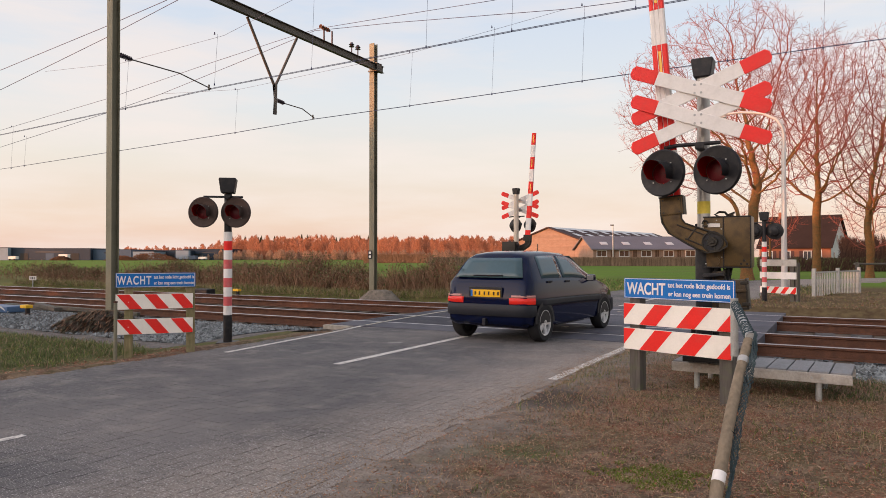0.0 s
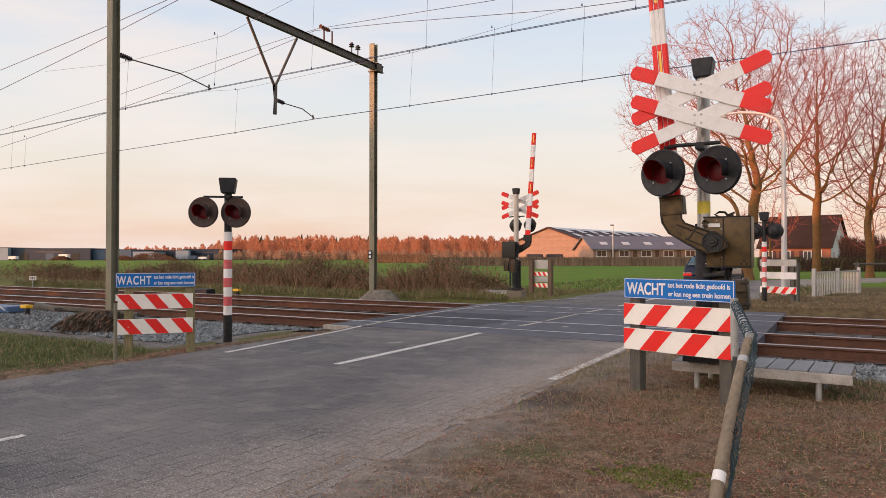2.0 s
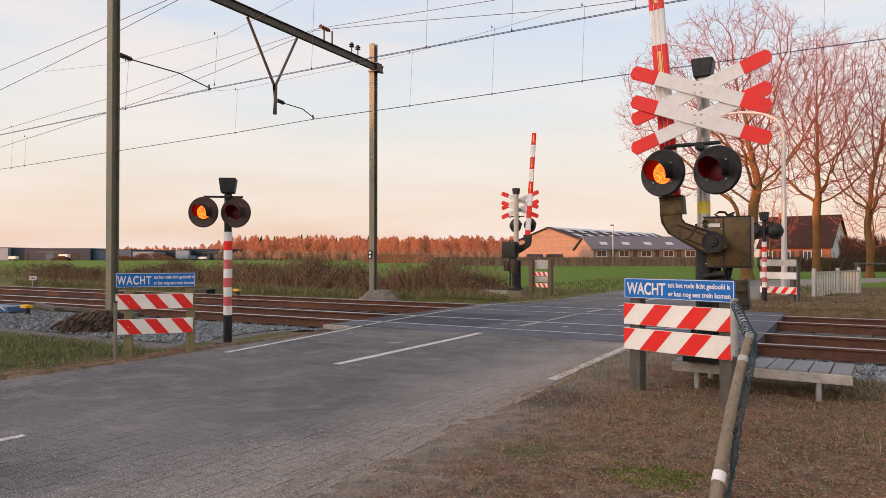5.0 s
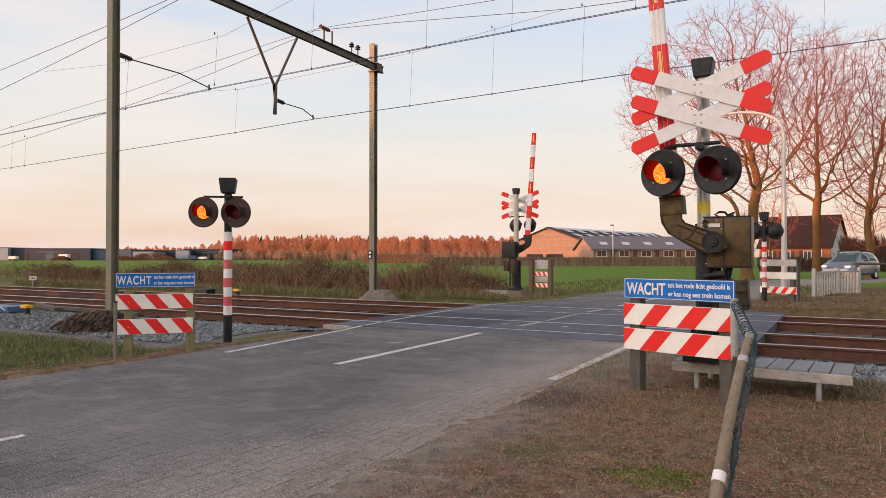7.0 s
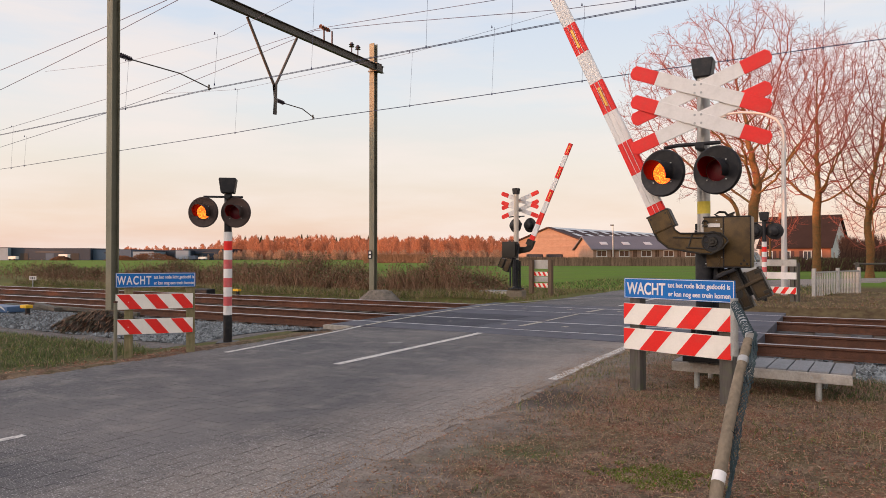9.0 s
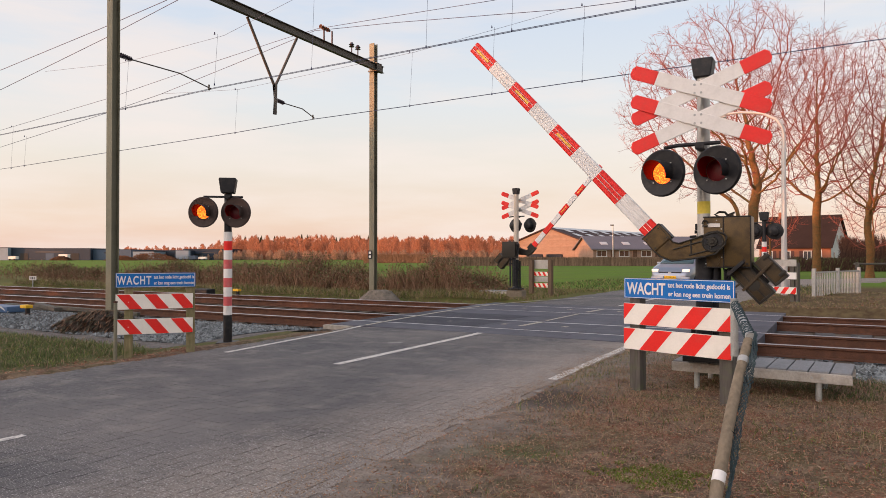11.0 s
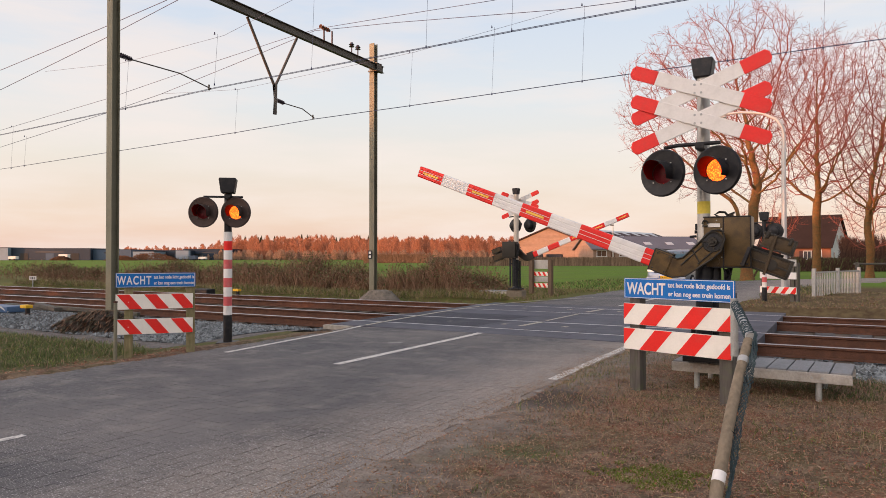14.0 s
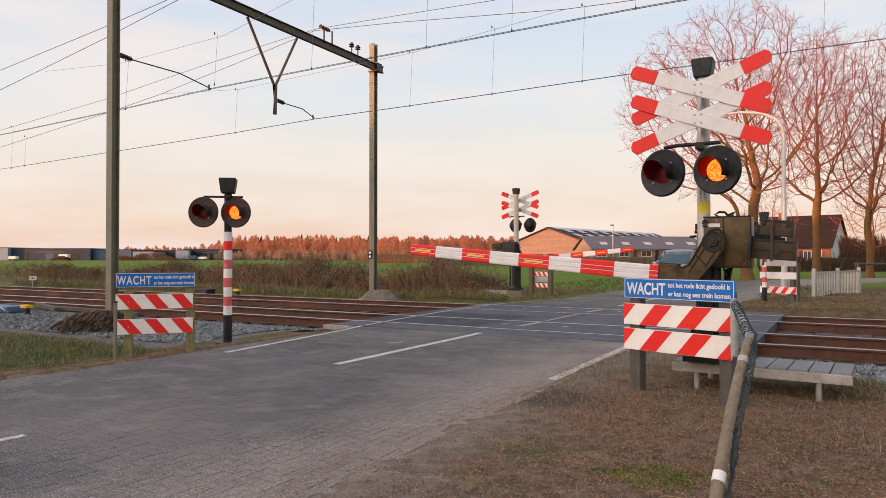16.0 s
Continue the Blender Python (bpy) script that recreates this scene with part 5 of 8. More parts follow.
bm = B()
tube(bm, [(-0.75, 6.0, 0.86), (-0.60, 5.2, 0.80), (-0.48, 4.5, 0.77)], 0.027, 12)
smooth(part("top_tube", bm, GALV, tubepost))
bm = B()
for j in range(4):
    tube(bm, [(-0.75 + 0.27 * f + 0.036 * math.cos(f * (60 + 9 * j) + j), 6.0 - 1.5 * f, 0.865 - 0.095 * f + 0.036 * math.sin(f * (60 + 9 * j) + j)) for f in [i / 70 for i in range(71)]], 0.0026, 4)
part("wound_wire", bm, MESHWIRE, tubepost, "dark fence wire wound round the tube")
rail_l = thing("steel_tube_post", pose(-7.82, 5.415, -0.1), "rusty thin tube post beside the mossy sign", "fence post")
bm = B()
tube(bm, [(0, 0, 0), (0, 0, 0.78)], 0.022, 10)
smooth(part("tube", bm, OLIVE, rail_l))
part("cap", tube(B(), [(0, 0, 0.78), (0, 0, 0.80)], 0.026, 10), RUST, rail_l)


# ---- far side of the crossing ----
STAKE = mat("brown_wooden_stake", (0.13, 0.085, 0.055), 0.85, 0, 0.25, 4, 40, 0.3, stretch=(1, 1, 0.15))
def back_sign(x0, y0, x1, y1, zs, posts, label):
    L = math.hypot(x1 - x0, y1 - y0)
    t = thing("sign_frame", pose(x0, y0, 0, 0, 0, turn_to(x1 - x0, y1 - y0)), label, "warning sign", "far warning signs")
    for i, (z0, z1, kind_) in enumerate(zs):
        if kind_ == "stripe":
            stripe_board(t, 0, L, z0, z1, 0.0, -0.10 if x0 < -5 else 0.14, 0.05, period=0.22 if x0 < -5 else 0.3)
        else:
            bm = B()
            box(bm, (L / 2, 0, (z0 + z1) / 2), (L, 0.02, z1 - z0), 0.004)
            part("board_back", bm, ALU if kind_ == "grey" else WHITE, t, "bare grey board back" if kind_ == "grey" else "white plank")
    for x, w, h_ in posts:
        bm = B()
        box(bm, (x, -0.07 if x0 < -5 else 0.07, h_ / 2 - 0.1), (w, 0.1, h_ + 0.2), 0.012)
        part("wooden_post", bm, STAKE if x0 < -5 else WOODPOST, t, "brown wooden post")
    return t


back_sign(-1.98, 20.95, -1.05, 20.3, [(1.0, 1.18, "grey"), (0.66, 0.84, "white"), (0.27, 0.45, "stripe")], ((0.05, 0.1, 1.2), (0.98, 0.13, 1.2), (1.12, 0.07, 1.1)), "weathered sign frame with grey board and striped plank")
back_sign(-8.95, 21.6, -8.15, 21.25, [(0.86, 1.15, "grey"), (0.62, 0.76, "stripe"), (0.42, 0.60, "grey"), (0.24, 0.38, "stripe")], ((-0.05, 0.17, 1.15), (0.84, 0.16, 1.15)), "small sign frame with red and white planks")

lamp = thing("street_lamp", pose(-1.55, 23.6, 0), "slim pale street lamp with a curved arm", "street lamp")
bm = B()
tube(bm, [(0, 0, -0.1), (0, 0, 1.2), (0, 0, 5.0), (-0.03, 0, 5.25), (-0.2, 0, 5.5), (-0.6, 0, 5.72), (-1.2, 0, 5.82), (-1.7, 0, 5.8)], [0.10, 0.085, 0.055, 0.053, 0.05, 0.045, 0.04, 0.035], 14)
smooth(part("pole", bm, mat("pale_lamp_pole", (0.5, 0.47, 0.45), 0.45, 0.3, 0.1), lamp), 60)
bm = B()
box(bm, (-1.95, 0, 5.74), (0.62, 0.2, 0.10), 0.03)
part("lantern", bm, GALV, lamp)
bm = B()
box(bm, (-1.95, 0, 5.685), (0.45, 0.14, 0.02), 0.005)
part("lantern_glass", bm, WHITE, lamp)

fence = thing("metal_fence", pose(-0.75, 23.58, -0.2, 0, 0, turn_to(1.23, 3.82)), "pale grey barred metal fence by the road bend", "fence")
FENCE = mat("pale_fence_paint", (0.42, 0.40, 0.37), 0.55, 0.2, 0.15, 4, 50, 0.1, stain=(0.25, 0.22, 0.18), stain_amt=0.4)
FL = 4.0
for x in (0.0, FL / 2, FL):
    bm = B()
    box(bm, (x, 0, 0.52), (0.10, 0.10, 1.16), 0.01)
    part("post", bm, FENCE, fence)
for z in (0.16, 0.98):
    bm = B()
    box(bm, (FL / 2, 0, z), (FL, 0.03, 0.045), 0.004)
    part("rail", bm, FENCE, fence)
bm = B()
box(bm, (0, 0, 0.57), (0.034, 0.022, 0.86))
bar = part("bar", bm, FENCE, fence)
bar.location.x = 0.12
for i in range(1, 27):
    o = bar.copy()
    scene.collection.objects.link(o)
    o.location.x = 0.12 + i * 0.145
railf = thing("wooden_rail_fence", pose(0.45, 28.6, 0), "low wooden rail fence behind the metal one", "fence")
for i in range(3):
    bm = B()
    box(bm, (i * 1.6, i * 1.2, 0.5), (0.12, 0.12, 1.1), 0.012)
    part("post", bm, WOODPOST, railf)
bm = B()
tube(bm, [(-0.1, 0, 1.0), (3.4, 2.5, 1.0)], 0.04, 8)
part("rail", bm, WOODPOST, railf)

for x, y, z, s in ((-15.75, 8.75, -0.05, 0.72), (-18.7, 17.75, -0.15, 0.8)):
    t = thing("track_box", pose(x, y, z), "small dark trackside box with a yellow lid", "trackside box", "trackside boxes")
    bm = B()
    box(bm, (0, 0, 0.1 * s), (0.09 * s, 0.09, 0.34 * s), 0.01)
    part("stem", bm, BLACK, t)
    bm = B()
    box(bm, (-0.05, 0, 0.27 * s), (0.34 * s, 0.16, 0.10 * s), 0.02)
    part("lid", bm, YELLOW, t, "yellow lid")
t = thing("cable_cover", pose(-16.7, 8.95, -0.06), "flat blue-grey cable cover beside the ballast", "cable cover")
bm = B()
box(bm, (-0.4, 0, 0.10), (1.1, 0.45, 0.14), 0.03)
part("body", bm, mat("blue_grey_plastic", (0.06, 0.11, 0.2), 0.45, var=0.2), t)
bm = B()
tube(bm, [(-0.9, -0.24, 0.18), (-0.2, -0.24, 0.2), (0.15, -0.2, 0.05)], 0.02, 6)
part("hose", bm, GALV, t)
t = thing("track_cabinet", pose(-20.3, 17.6, -0.2), "low dark junction box between rails and brush", "junction box")
bm = B()
box(bm, (0, 0, 0.18), (0.8, 0.4, 0.2), 0.03)
part("body", bm, BLACK, t)
for x in (-0.3, 0.3):
    bm = B()
    box(bm, (x, 0, 0.04), (0.08, 0.3, 0.16))
    part("foot", bm, CONCRETE, t)
t = thing("distance_marker", pose(-30.4, 17.1, -0.25), "small white distance marker on a thin stake", "marker")
bm = B()
tube(bm, [(0, 0, 0), (0, 0, 0.5)], 0.02, 6)
part("stake", bm, GALV, t)
bm = B()
box(bm, (0, 0, 0.58), (0.3, 0.02, 0.17), 0.004, Matrix.Rotation(radians(30), 4, "Z"))
pl = part("plate", bm, WHITE, t, "white plate")
for dx in (-0.07, 0.0, 0.07):
    bm = B()
    box(bm, (dx * 0.87 + 0.008, dx * 0.5 - 0.014, 0.58), (0.035, 0.006, 0.09), 0, Matrix.Rotation(radians(30), 4, "Z"))
    part("number_bar", bm, BLACK, pl)


# soil mound at the near mast
sv, sf = [], []
NM = 26
for j in range(NM + 1):
    for i in range(NM + 1):
        u, v = i / NM * 2 - 1, j / NM * 2 - 1
        h_ = max(0.0, 1 - u * u - v * v) ** 0.8
        x, y = -12.2 + u * 1.35, 8.15 + v * 0.75
        sv.append((x, y, -0.32 + 0.52 * h_ + 0.07 * noise.noise((x * 3, y * 3, 4)) + 0.035 * noise.noise((x * 9, y * 9, 2))))
for j in range(NM):
    for i in range(NM):
        a = j * (NM + 1) + i
        sf.append((a, a + 1, a + NM + 2, a + NM + 1))
tagged(mesh_obj("soil_mound", sv, sf, mat("dark_crumbly_soil", (0.055, 0.04, 0.03), 0.95, 0, 0.4, 6, 30, 1.0, stain=(0.05, 0.035, 0.025), stain_amt=0.7)), "heap of dark crumbly soil at the mast foot", "soil heap")
rubble = Soup()
rm_ = random.Random(31)
for _ in range(2600):
    a, q = rm_.uniform(0, 6.283), rm_.random() ** 0.5
    x, y = -12.2 + 1.45 * q * math.cos(a), 8.15 + 0.8 * q * math.sin(a)
    z = -0.32 + 0.52 * max(0.0, 1 - q * q) ** 0.8
    e_ = rm_.uniform(0.015, 0.06)
    rubble.tri((x - e_, y, z - 0.01), (x + e_, y - e_ * 0.6, z + rm_.uniform(-0.02, 0.04)), (x + rm_.uniform(-e_, e_), y + e_, z + e_ * 1.2), rm_.randrange(2))
rubble.make("soil_crumbs", [BRAMBLE, MOSSYSTONE], "clods and dead roots on the soil heap", "soil")
for (x0, y0), (x1, y1), z_, w_ in (((-19.6, 10.35), (-16.4, 10.62), 0.02, 0.16), ((-17.3, 10.3), (-14.6, 10.72), 0.03, 0.12), ((-18.4, 10.5), (-17.0, 10.2), 0.05, 0.2)):
    L = math.hypot(x1 - x0, y1 - y0)
    t = thing("scrap_timber", pose(x0, y0, z_ - 0.06, 0, 2, turn_to(x1 - x0, y1 - y0)), "dark weathered timber lying beside the rail", "timber", "timbers beside the rail")
    bm = B()
    box(bm, (L / 2, 0, 0), (L, w_, 0.09), 0.015)
    part("baulk", bm, WOODPOST, t)
mesh_f = thing("wire_mesh_fence", pose(-7.86, 5.43, 0), "sagging thin wire mesh beside the rusty tube", "fence")
bm = B()
for i in range(26):
    x = -i * 0.13
    tube(bm, [(x, i * 0.03, -0.08), (x - 0.35, i * 0.03 + 0.08, 0.62 - 0.012 * i)], 0.0008, 3)
    tube(bm, [(x - 0.35, i * 0.03 + 0.08, -0.08), (x, i * 0.03, 0.62 - 0.012 * i)], 0.0008, 3)
part("mesh", bm, RUST, mesh_f)["kind"] = "stuff"
bm = B()
tube(bm, [(0, 0, 0.62), (-3.6, 0.86, 0.33)], 0.002, 5)
part("top_wire", bm, RUST, mesh_f)


# ---- cars ----
WHEEL_R = 0.28


def car(name, m, label, paint, spec):
    """Body lofted over cross sections; y points forwards, x to the right."""
    t = thing(name, m, label, "car")
    k_ = spec.get("WIDTH", 1.0)
    secs = [(y, w * k_, zs, zb, wr * k_, zr) for y, w, zs, zb, wr, zr in spec["sections"]]      # y, half width, z sill, z belt, half roof width, z roof
    bm = B()
    rings = []
    for y, w, zs, zb, wr, zr in secs:
        half = [(w * 0.80, zs - 0.02), (w * 0.96, zs + 0.03), (w, zs + 0.16), (w * 1.0, (zs + zb) / 2 + 0.05), (w * 0.975, zb - 0.03), (w * 0.955, zb), (wr + (w * 0.955 - wr) * 0.45, zb + (zr - zb) * 0.55), (wr, zr - (zr - zb) * 0.10 if zr - zb > 0.06 else zr - 0.004), (wr * 0.82, zr), (wr * 0.4, zr + (0.02 if zr - zb > 0.06 else 0.008))]
        ring = [bm.verts.new((x, y, z)) for x, z in half] + [bm.verts.new((-x, y, z)) for x, z in half[::-1]]
        rings.append(ring)
    k = len(rings[0])
    for a, c in zip(rings, rings[1:]):
        for i in range(k):
            bm.faces.new((a[i], a[(i + 1) % k], c[(i + 1) % k], c[i]))
    bm.faces.new(rings[0])
    bm.faces.new(rings[-1][::-1])
    body = smooth(part("body", bm, paint, t), 38)

    def surf(y, idx, side=1, out=0.004):
        """Point on the shell: between sections, at a fractional place round the half ring."""
        j = 0
        while j < len(secs) - 2 and secs[j + 1][0] < y:
            j += 1
        f = (y - secs[j][0]) / (secs[j + 1][0] - secs[j][0])
        i0 = min(int(idx), 8)
        g = idx - i0

        def ptv(jj):
            a, c = rings_co[jj][i0], rings_co[jj][i0 + 1]
            return a.lerp(c, g)
        p = ptv(j).lerp(ptv(j + 1), f)
        return Vector(((p.x + out) * side, p.y, p.z + out * 0.3))
    rings_co = []
    for y, w, zs, zb, wr, zr in secs:
        half = [(w * 0.80, zs - 0.02), (w * 0.96, zs + 0.03), (w, zs + 0.16), (w * 1.0, (zs + zb) / 2 + 0.05), (w * 0.975, zb - 0.03), (w * 0.955, zb), (wr + (w * 0.955 - wr) * 0.45, zb + (zr - zb) * 0.55), (wr, zr - (zr - zb) * 0.10 if zr - zb > 0.06 else zr - 0.004), (wr * 0.82, zr), (wr * 0.4, zr)]
        rings_co.append([Vector((x, y, z)) for x, z in half])

    def side_panel(nm, corners, side, mm, label="", out=0.006, parent=t):
        """Panel over the shell from four (y, place) corners, finely divided so that it follows it."""
        bm = B()
        g = []
        for i in range(9):
            row = []
            for j in range(5):
                u, v = i / 8, j / 4
                y = (corners[0][0] * (1 - u) + corners[1][0] * u) * (1 - v) + (corners[3][0] * (1 - u) + corners[2][0] * u) * v
                q = (corners[0][1] * (1 - u) + corners[1][1] * u) * (1 - v) + (corners[3][1] * (1 - u) + corners[2][1] * u) * v
                row.append(bm.verts.new(surf(y, q, side, out)))
            g.append(row)
        for i in range(8):
            for j in range(4):
                bm.faces.new((g[i][j], g[i + 1][j], g[i + 1][j + 1], g[i][j + 1]))
        ob = part(nm, bm, mm, parent, label)
        md = ob.modifiers.new("s", "SOLIDIFY")
        md.thickness, md.offset = 0.005, -1
        return smooth(ob, 60)
    for s in (1, -1):
        for cs in spec["side_windows"]:
            side_panel("side_window", cs, s, WINDOW, "dark side window")
        for cs in spec["side_trim"]:
            side_panel("side_moulding", cs, s, TRIM, out=0.014)
        for yy, z in spec["handles"]:
            bm = B()
            box(bm, (0, 0, 0), (0.02, 0.16, 0.03), 0.008)
            ob = part("door_handle", bm, TRIM, t)
            p = surf(yy, 4.2, s, 0.01)
            ob.location = p
        p = surf(spec["mirror"][0], 5.1, s, 0.07)
        bm = B()
        box(bm, (0, 0, 0), (0.15, 0.09, 0.11), 0.035)
        mi = smooth(part("wing_mirror", bm, paint, t))
        mi.location = p
        bm = B()
        box(bm, (0, -0.047, 0), (0.115, 0.006, 0.08), 0.002)
        part("mirror_glass", bm, RAILTOP, mi)

    def cross_panel(nm, ya, za, wa, yb, zb2, wb, mm, lift, label="", bulge=0.03):
        """Glass or flap across the car between two heights."""
        bm = B()
        g = []
        for i in range(9):
            u = i / 8 * 2 - 1
            row = []
            for j in range(5):
                v = j / 4
                w = wa + (wb - wa) * v
                y = ya + (yb - ya) * v
                z = za + (zb2 - za) * v
                row.append(bm.verts.new((u * w, y + lift * bulge * (1 - u * u) , z)))
            g.append(row)
        for i in range(8):
            for j in range(4):
                bm.faces.new((g[i][j], g[i + 1][j], g[i + 1][j + 1], g[i][j + 1]))
        ob = part(nm, bm, mm, t, label)
        md = ob.modifiers.new("s", "SOLIDIFY")
        md.thickness, md.offset = 0.006, 0
        return smooth(ob, 60)
    for args in spec["cross"]:
        cross_panel(*args)
    for nm, c, sz, bev, mm, lb in spec["boxes"]:
        for s in ((1, -1) if c[0] else (1,)):
            bm = B()
            box(bm, (0, 0, 0), sz, bev)
            ob = smooth(part(nm, bm, mm, t, lb), 40)
            ob.location = (c[0] * s, c[1], c[2])
    for nm, path, z0, z1, mm, lb in spec.get("wraps", ()):
        sides = ((1,),) if path[-1][0] == 0 else ((1,), (-1,))
        for (s,) in sides:
            run = [Vector((x * s, y, 0)) for x, y in path]
            if path[-1][0] == 0:
                run += [Vector((-x, y, 0)) for x, y in path[-2::-1]]
            bm = B()
            rows_ = []
            for p in run:
                inn = Vector((p.x * 0.86, p.y + 0.10, 0))
                e = Vector((p.x * 0.985, p.y + 0.012, 0))
                rows_.append([bm.verts.new((q.x, q.y, z)) for q, z in ((inn, z0), (e, z0), (p, z0 + 0.02), (p, z1 - 0.02), (e, z1), (inn, z1))])
            for a, c in zip(rows_, rows_[1:]):
                for j in range(6):
                    bm.faces.new((a[j], a[(j + 1) % 6], c[(j + 1) % 6], c[j]))
            bm.faces.new(rows_[0])
            bm.faces.new(rows_[-1][::-1])
            bmesh.ops.recalc_face_normals(bm, faces=bm.faces)
            smooth(part(nm, bm, mm, t, lb), 40)
    # number plate: unreadable characters as bars, country strip at its left
    for py, pz, sgn in spec["plates"]:
        for j in range(6):
            bm = B()
            box(bm, ((-0.17 + j * 0.073 + (0.012 if j > 1 else 0) + (0.012 if j > 3 else 0)) * sgn, py, pz), (0.024, 0.004, 0.052), 0.001)
            part("plate_bar", bm, BLACK, t)
        bm = B()
        box(bm, (-0.232 * sgn, py, pz), (0.034, 0.004, 0.098), 0.001)
        part("plate_strip", bm, BLUE, t, "blue strip")
    # wheels
    for y in spec["axles"]:
        for s in (1, -1):
            w = new("wheel")
            w.parent = t
            w.location = (s * spec["track"], y, WHEEL_R)
            bm = B()
            prof_ = [(0.19, -0.085), (WHEEL_R - 0.02, -0.09), (WHEEL_R, -0.06), (WHEEL_R, 0.06), (WHEEL_R - 0.02, 0.09), (0.19, 0.085)]
            rr = [[bm.verts.new((d, q * math.cos(2 * math.pi * j / 28), q * math.sin(2 * math.pi * j / 28))) for j in range(28)] for q, d in prof_]
            for a, c in zip(rr, rr[1:] + rr[:1]):
                for j in range(28):
                    bm.faces.new((a[j], a[(j + 1) % 28], c[(j + 1) % 28], c[j]))
            smooth(part("tyre", bm, TYRE, w), 50)
            bm = B()
            tube(bm, [(s * -0.03, 0, 0), (s * 0.02, 0, 0)], 0.19, 24)
            part("wheel_well_disc", bm, BLACK, w)
            bm = B()
            for j in range(spec["spokes"]):
                a = 2 * math.pi * j / spec["spokes"]
                box(bm, (s * 0.055, 0.10 * math.cos(a), 0.10 * math.sin(a)), (0.035, 0.19, 0.075), 0.012, Matrix.Rotation(a, 4, "X"))
            tube(bm, [(s * 0.03, 0, 0), (s * 0.085, 0, 0)], [0.06, 0.045], 14)
            ro = [(0.19, 0.045), (0.195, 0.085), (0.178, 0.085), (0.172, 0.04)]
            rr = [[bm.verts.new((s * d, q * math.cos(2 * math.pi * j / 28), q * math.sin(2 * math.pi * j / 28))) for j in range(28)] for q, d in ro]
            for a, c in zip(rr, rr[1:]):
                for j in range(28):
                    bm.faces.new((a[j], a[(j + 1) % 28], c[(j + 1) % 28], c[j]))
            smooth(part("rim", bm, RIM, w), 40)
            bm = B()
            n2 = 20
            arc = [(y + 0.318 * math.cos(math.pi * j / n2), WHEEL_R + 0.318 * math.sin(math.pi * j / n2)) for j in range(n2 + 1)]
            arc = [(a, max(c, 0.2)) for a, c in arc]
            slab(bm, arc, 0.012 * s, "x", s * (spec["half"] - 0.004))
            part("wheel_arch", bm, BLACK, t)
    return t


# small hatchback, tail at -y
SMALL_HATCHBACK = dict(
    WIDTH=0.94, sections=[(-1.84, 0.62, 0.34, 0.58, 0.60, 0.60), (-1.80, 0.71, 0.29, 0.78, 0.66, 0.82), (-1.72, 0.745, 0.25, 0.88, 0.655, 0.92), (-1.55, 0.765, 0.22, 0.90, 0.60, 1.12), (-1.40, 0.77, 0.21, 0.90, 0.54, 1.26), (-1.28, 0.775, 0.20, 0.90, 0.53, 1.295), (-1.0, 0.775, 0.20, 0.90, 0.53, 1.32), (-0.5, 0.775, 0.2, 0.895, 0.53, 1.33),
              (0.0, 0.775, 0.2, 0.885, 0.535, 1.31), (0.25, 0.775, 0.2, 0.88, 0.545, 1.25), (0.62, 0.775, 0.2, 0.87, 0.61, 1.04), (0.92, 0.77, 0.2, 0.855, 0.67, 0.89), (1.35, 0.755, 0.21, 0.77, 0.64, 0.80), (1.70, 0.71, 0.24, 0.66, 0.58, 0.68), (1.84, 0.60, 0.3, 0.53, 0.48, 0.55)],
    side_windows=[[(-1.22, 5.15), (-0.52, 5.15), (-0.45, 6.9), (-1.10, 6.9)], [(-0.45, 5.15), (0.55, 5.15), (0.02, 6.9), (-0.38, 6.9)]],
    side_trim=[[(-1.6, 2.7), (1.3, 2.7), (1.3, 3.1), (-1.6, 3.1)]],
    handles=[(-0.35, 0.8), (-1.0, 0.8)], mirror=(0.52,), axles=(-1.19, 1.19), track=0.652, half=0.729, spokes=5, plates=((-1.8455, 0.715, 1),),
    cross=[("rear_window", -1.742, 0.945, 0.575, -1.462, 1.235, 0.455, WINDOW, -1, "tinted rear window", 0.02), ("windscreen", 0.90, 0.925, 0.56, 0.27, 1.265, 0.47, WINDOW, 1, "windscreen", 0.05)],
    boxes=[("number_plate", (0, -1.838, 0.715), (0.50, 0.012, 0.105), 0.003, PLATE, "yellow number plate"),
           # thin dark sheet drawn for the shade in the plate's recess
           ("plate_recess", (0.0, -1.827, 0.735), (0.56, 0.012, 0.15), 0.004, TRIM, ""),
           ("rear_wiper", (0.0001, -1.755, 0.975), (0.5, 0.02, 0.02), 0.005, TRIM, ""), ("badge_bar", (0.40, -1.795, 0.80), (0.12, 0.008, 0.02), 0.002, ALU, ""), ("front_bumper", (0, 1.74, 0.40), (1.34, 0.2, 0.26), 0.08, TRIM, ""),
           ("headlight", (0.42, 1.70, 0.60), (0.30, 0.12, 0.11), 0.04, BRAKE, ""), ("tow_hitch", (0, -1.83, 0.30), (0.05, 0.14, 0.10), 0.015, TRIM, "dark tow hitch"), ("roof_aerial", (0, 0.05, 1.40), (0.012, 0.012, 0.14), 0.002, BLACK, "")])


def tail(y):
    """Short rear overhang behind the back axle."""
    return y if y > -1.15 else -1.15 + (y + 1.15) * 0.76


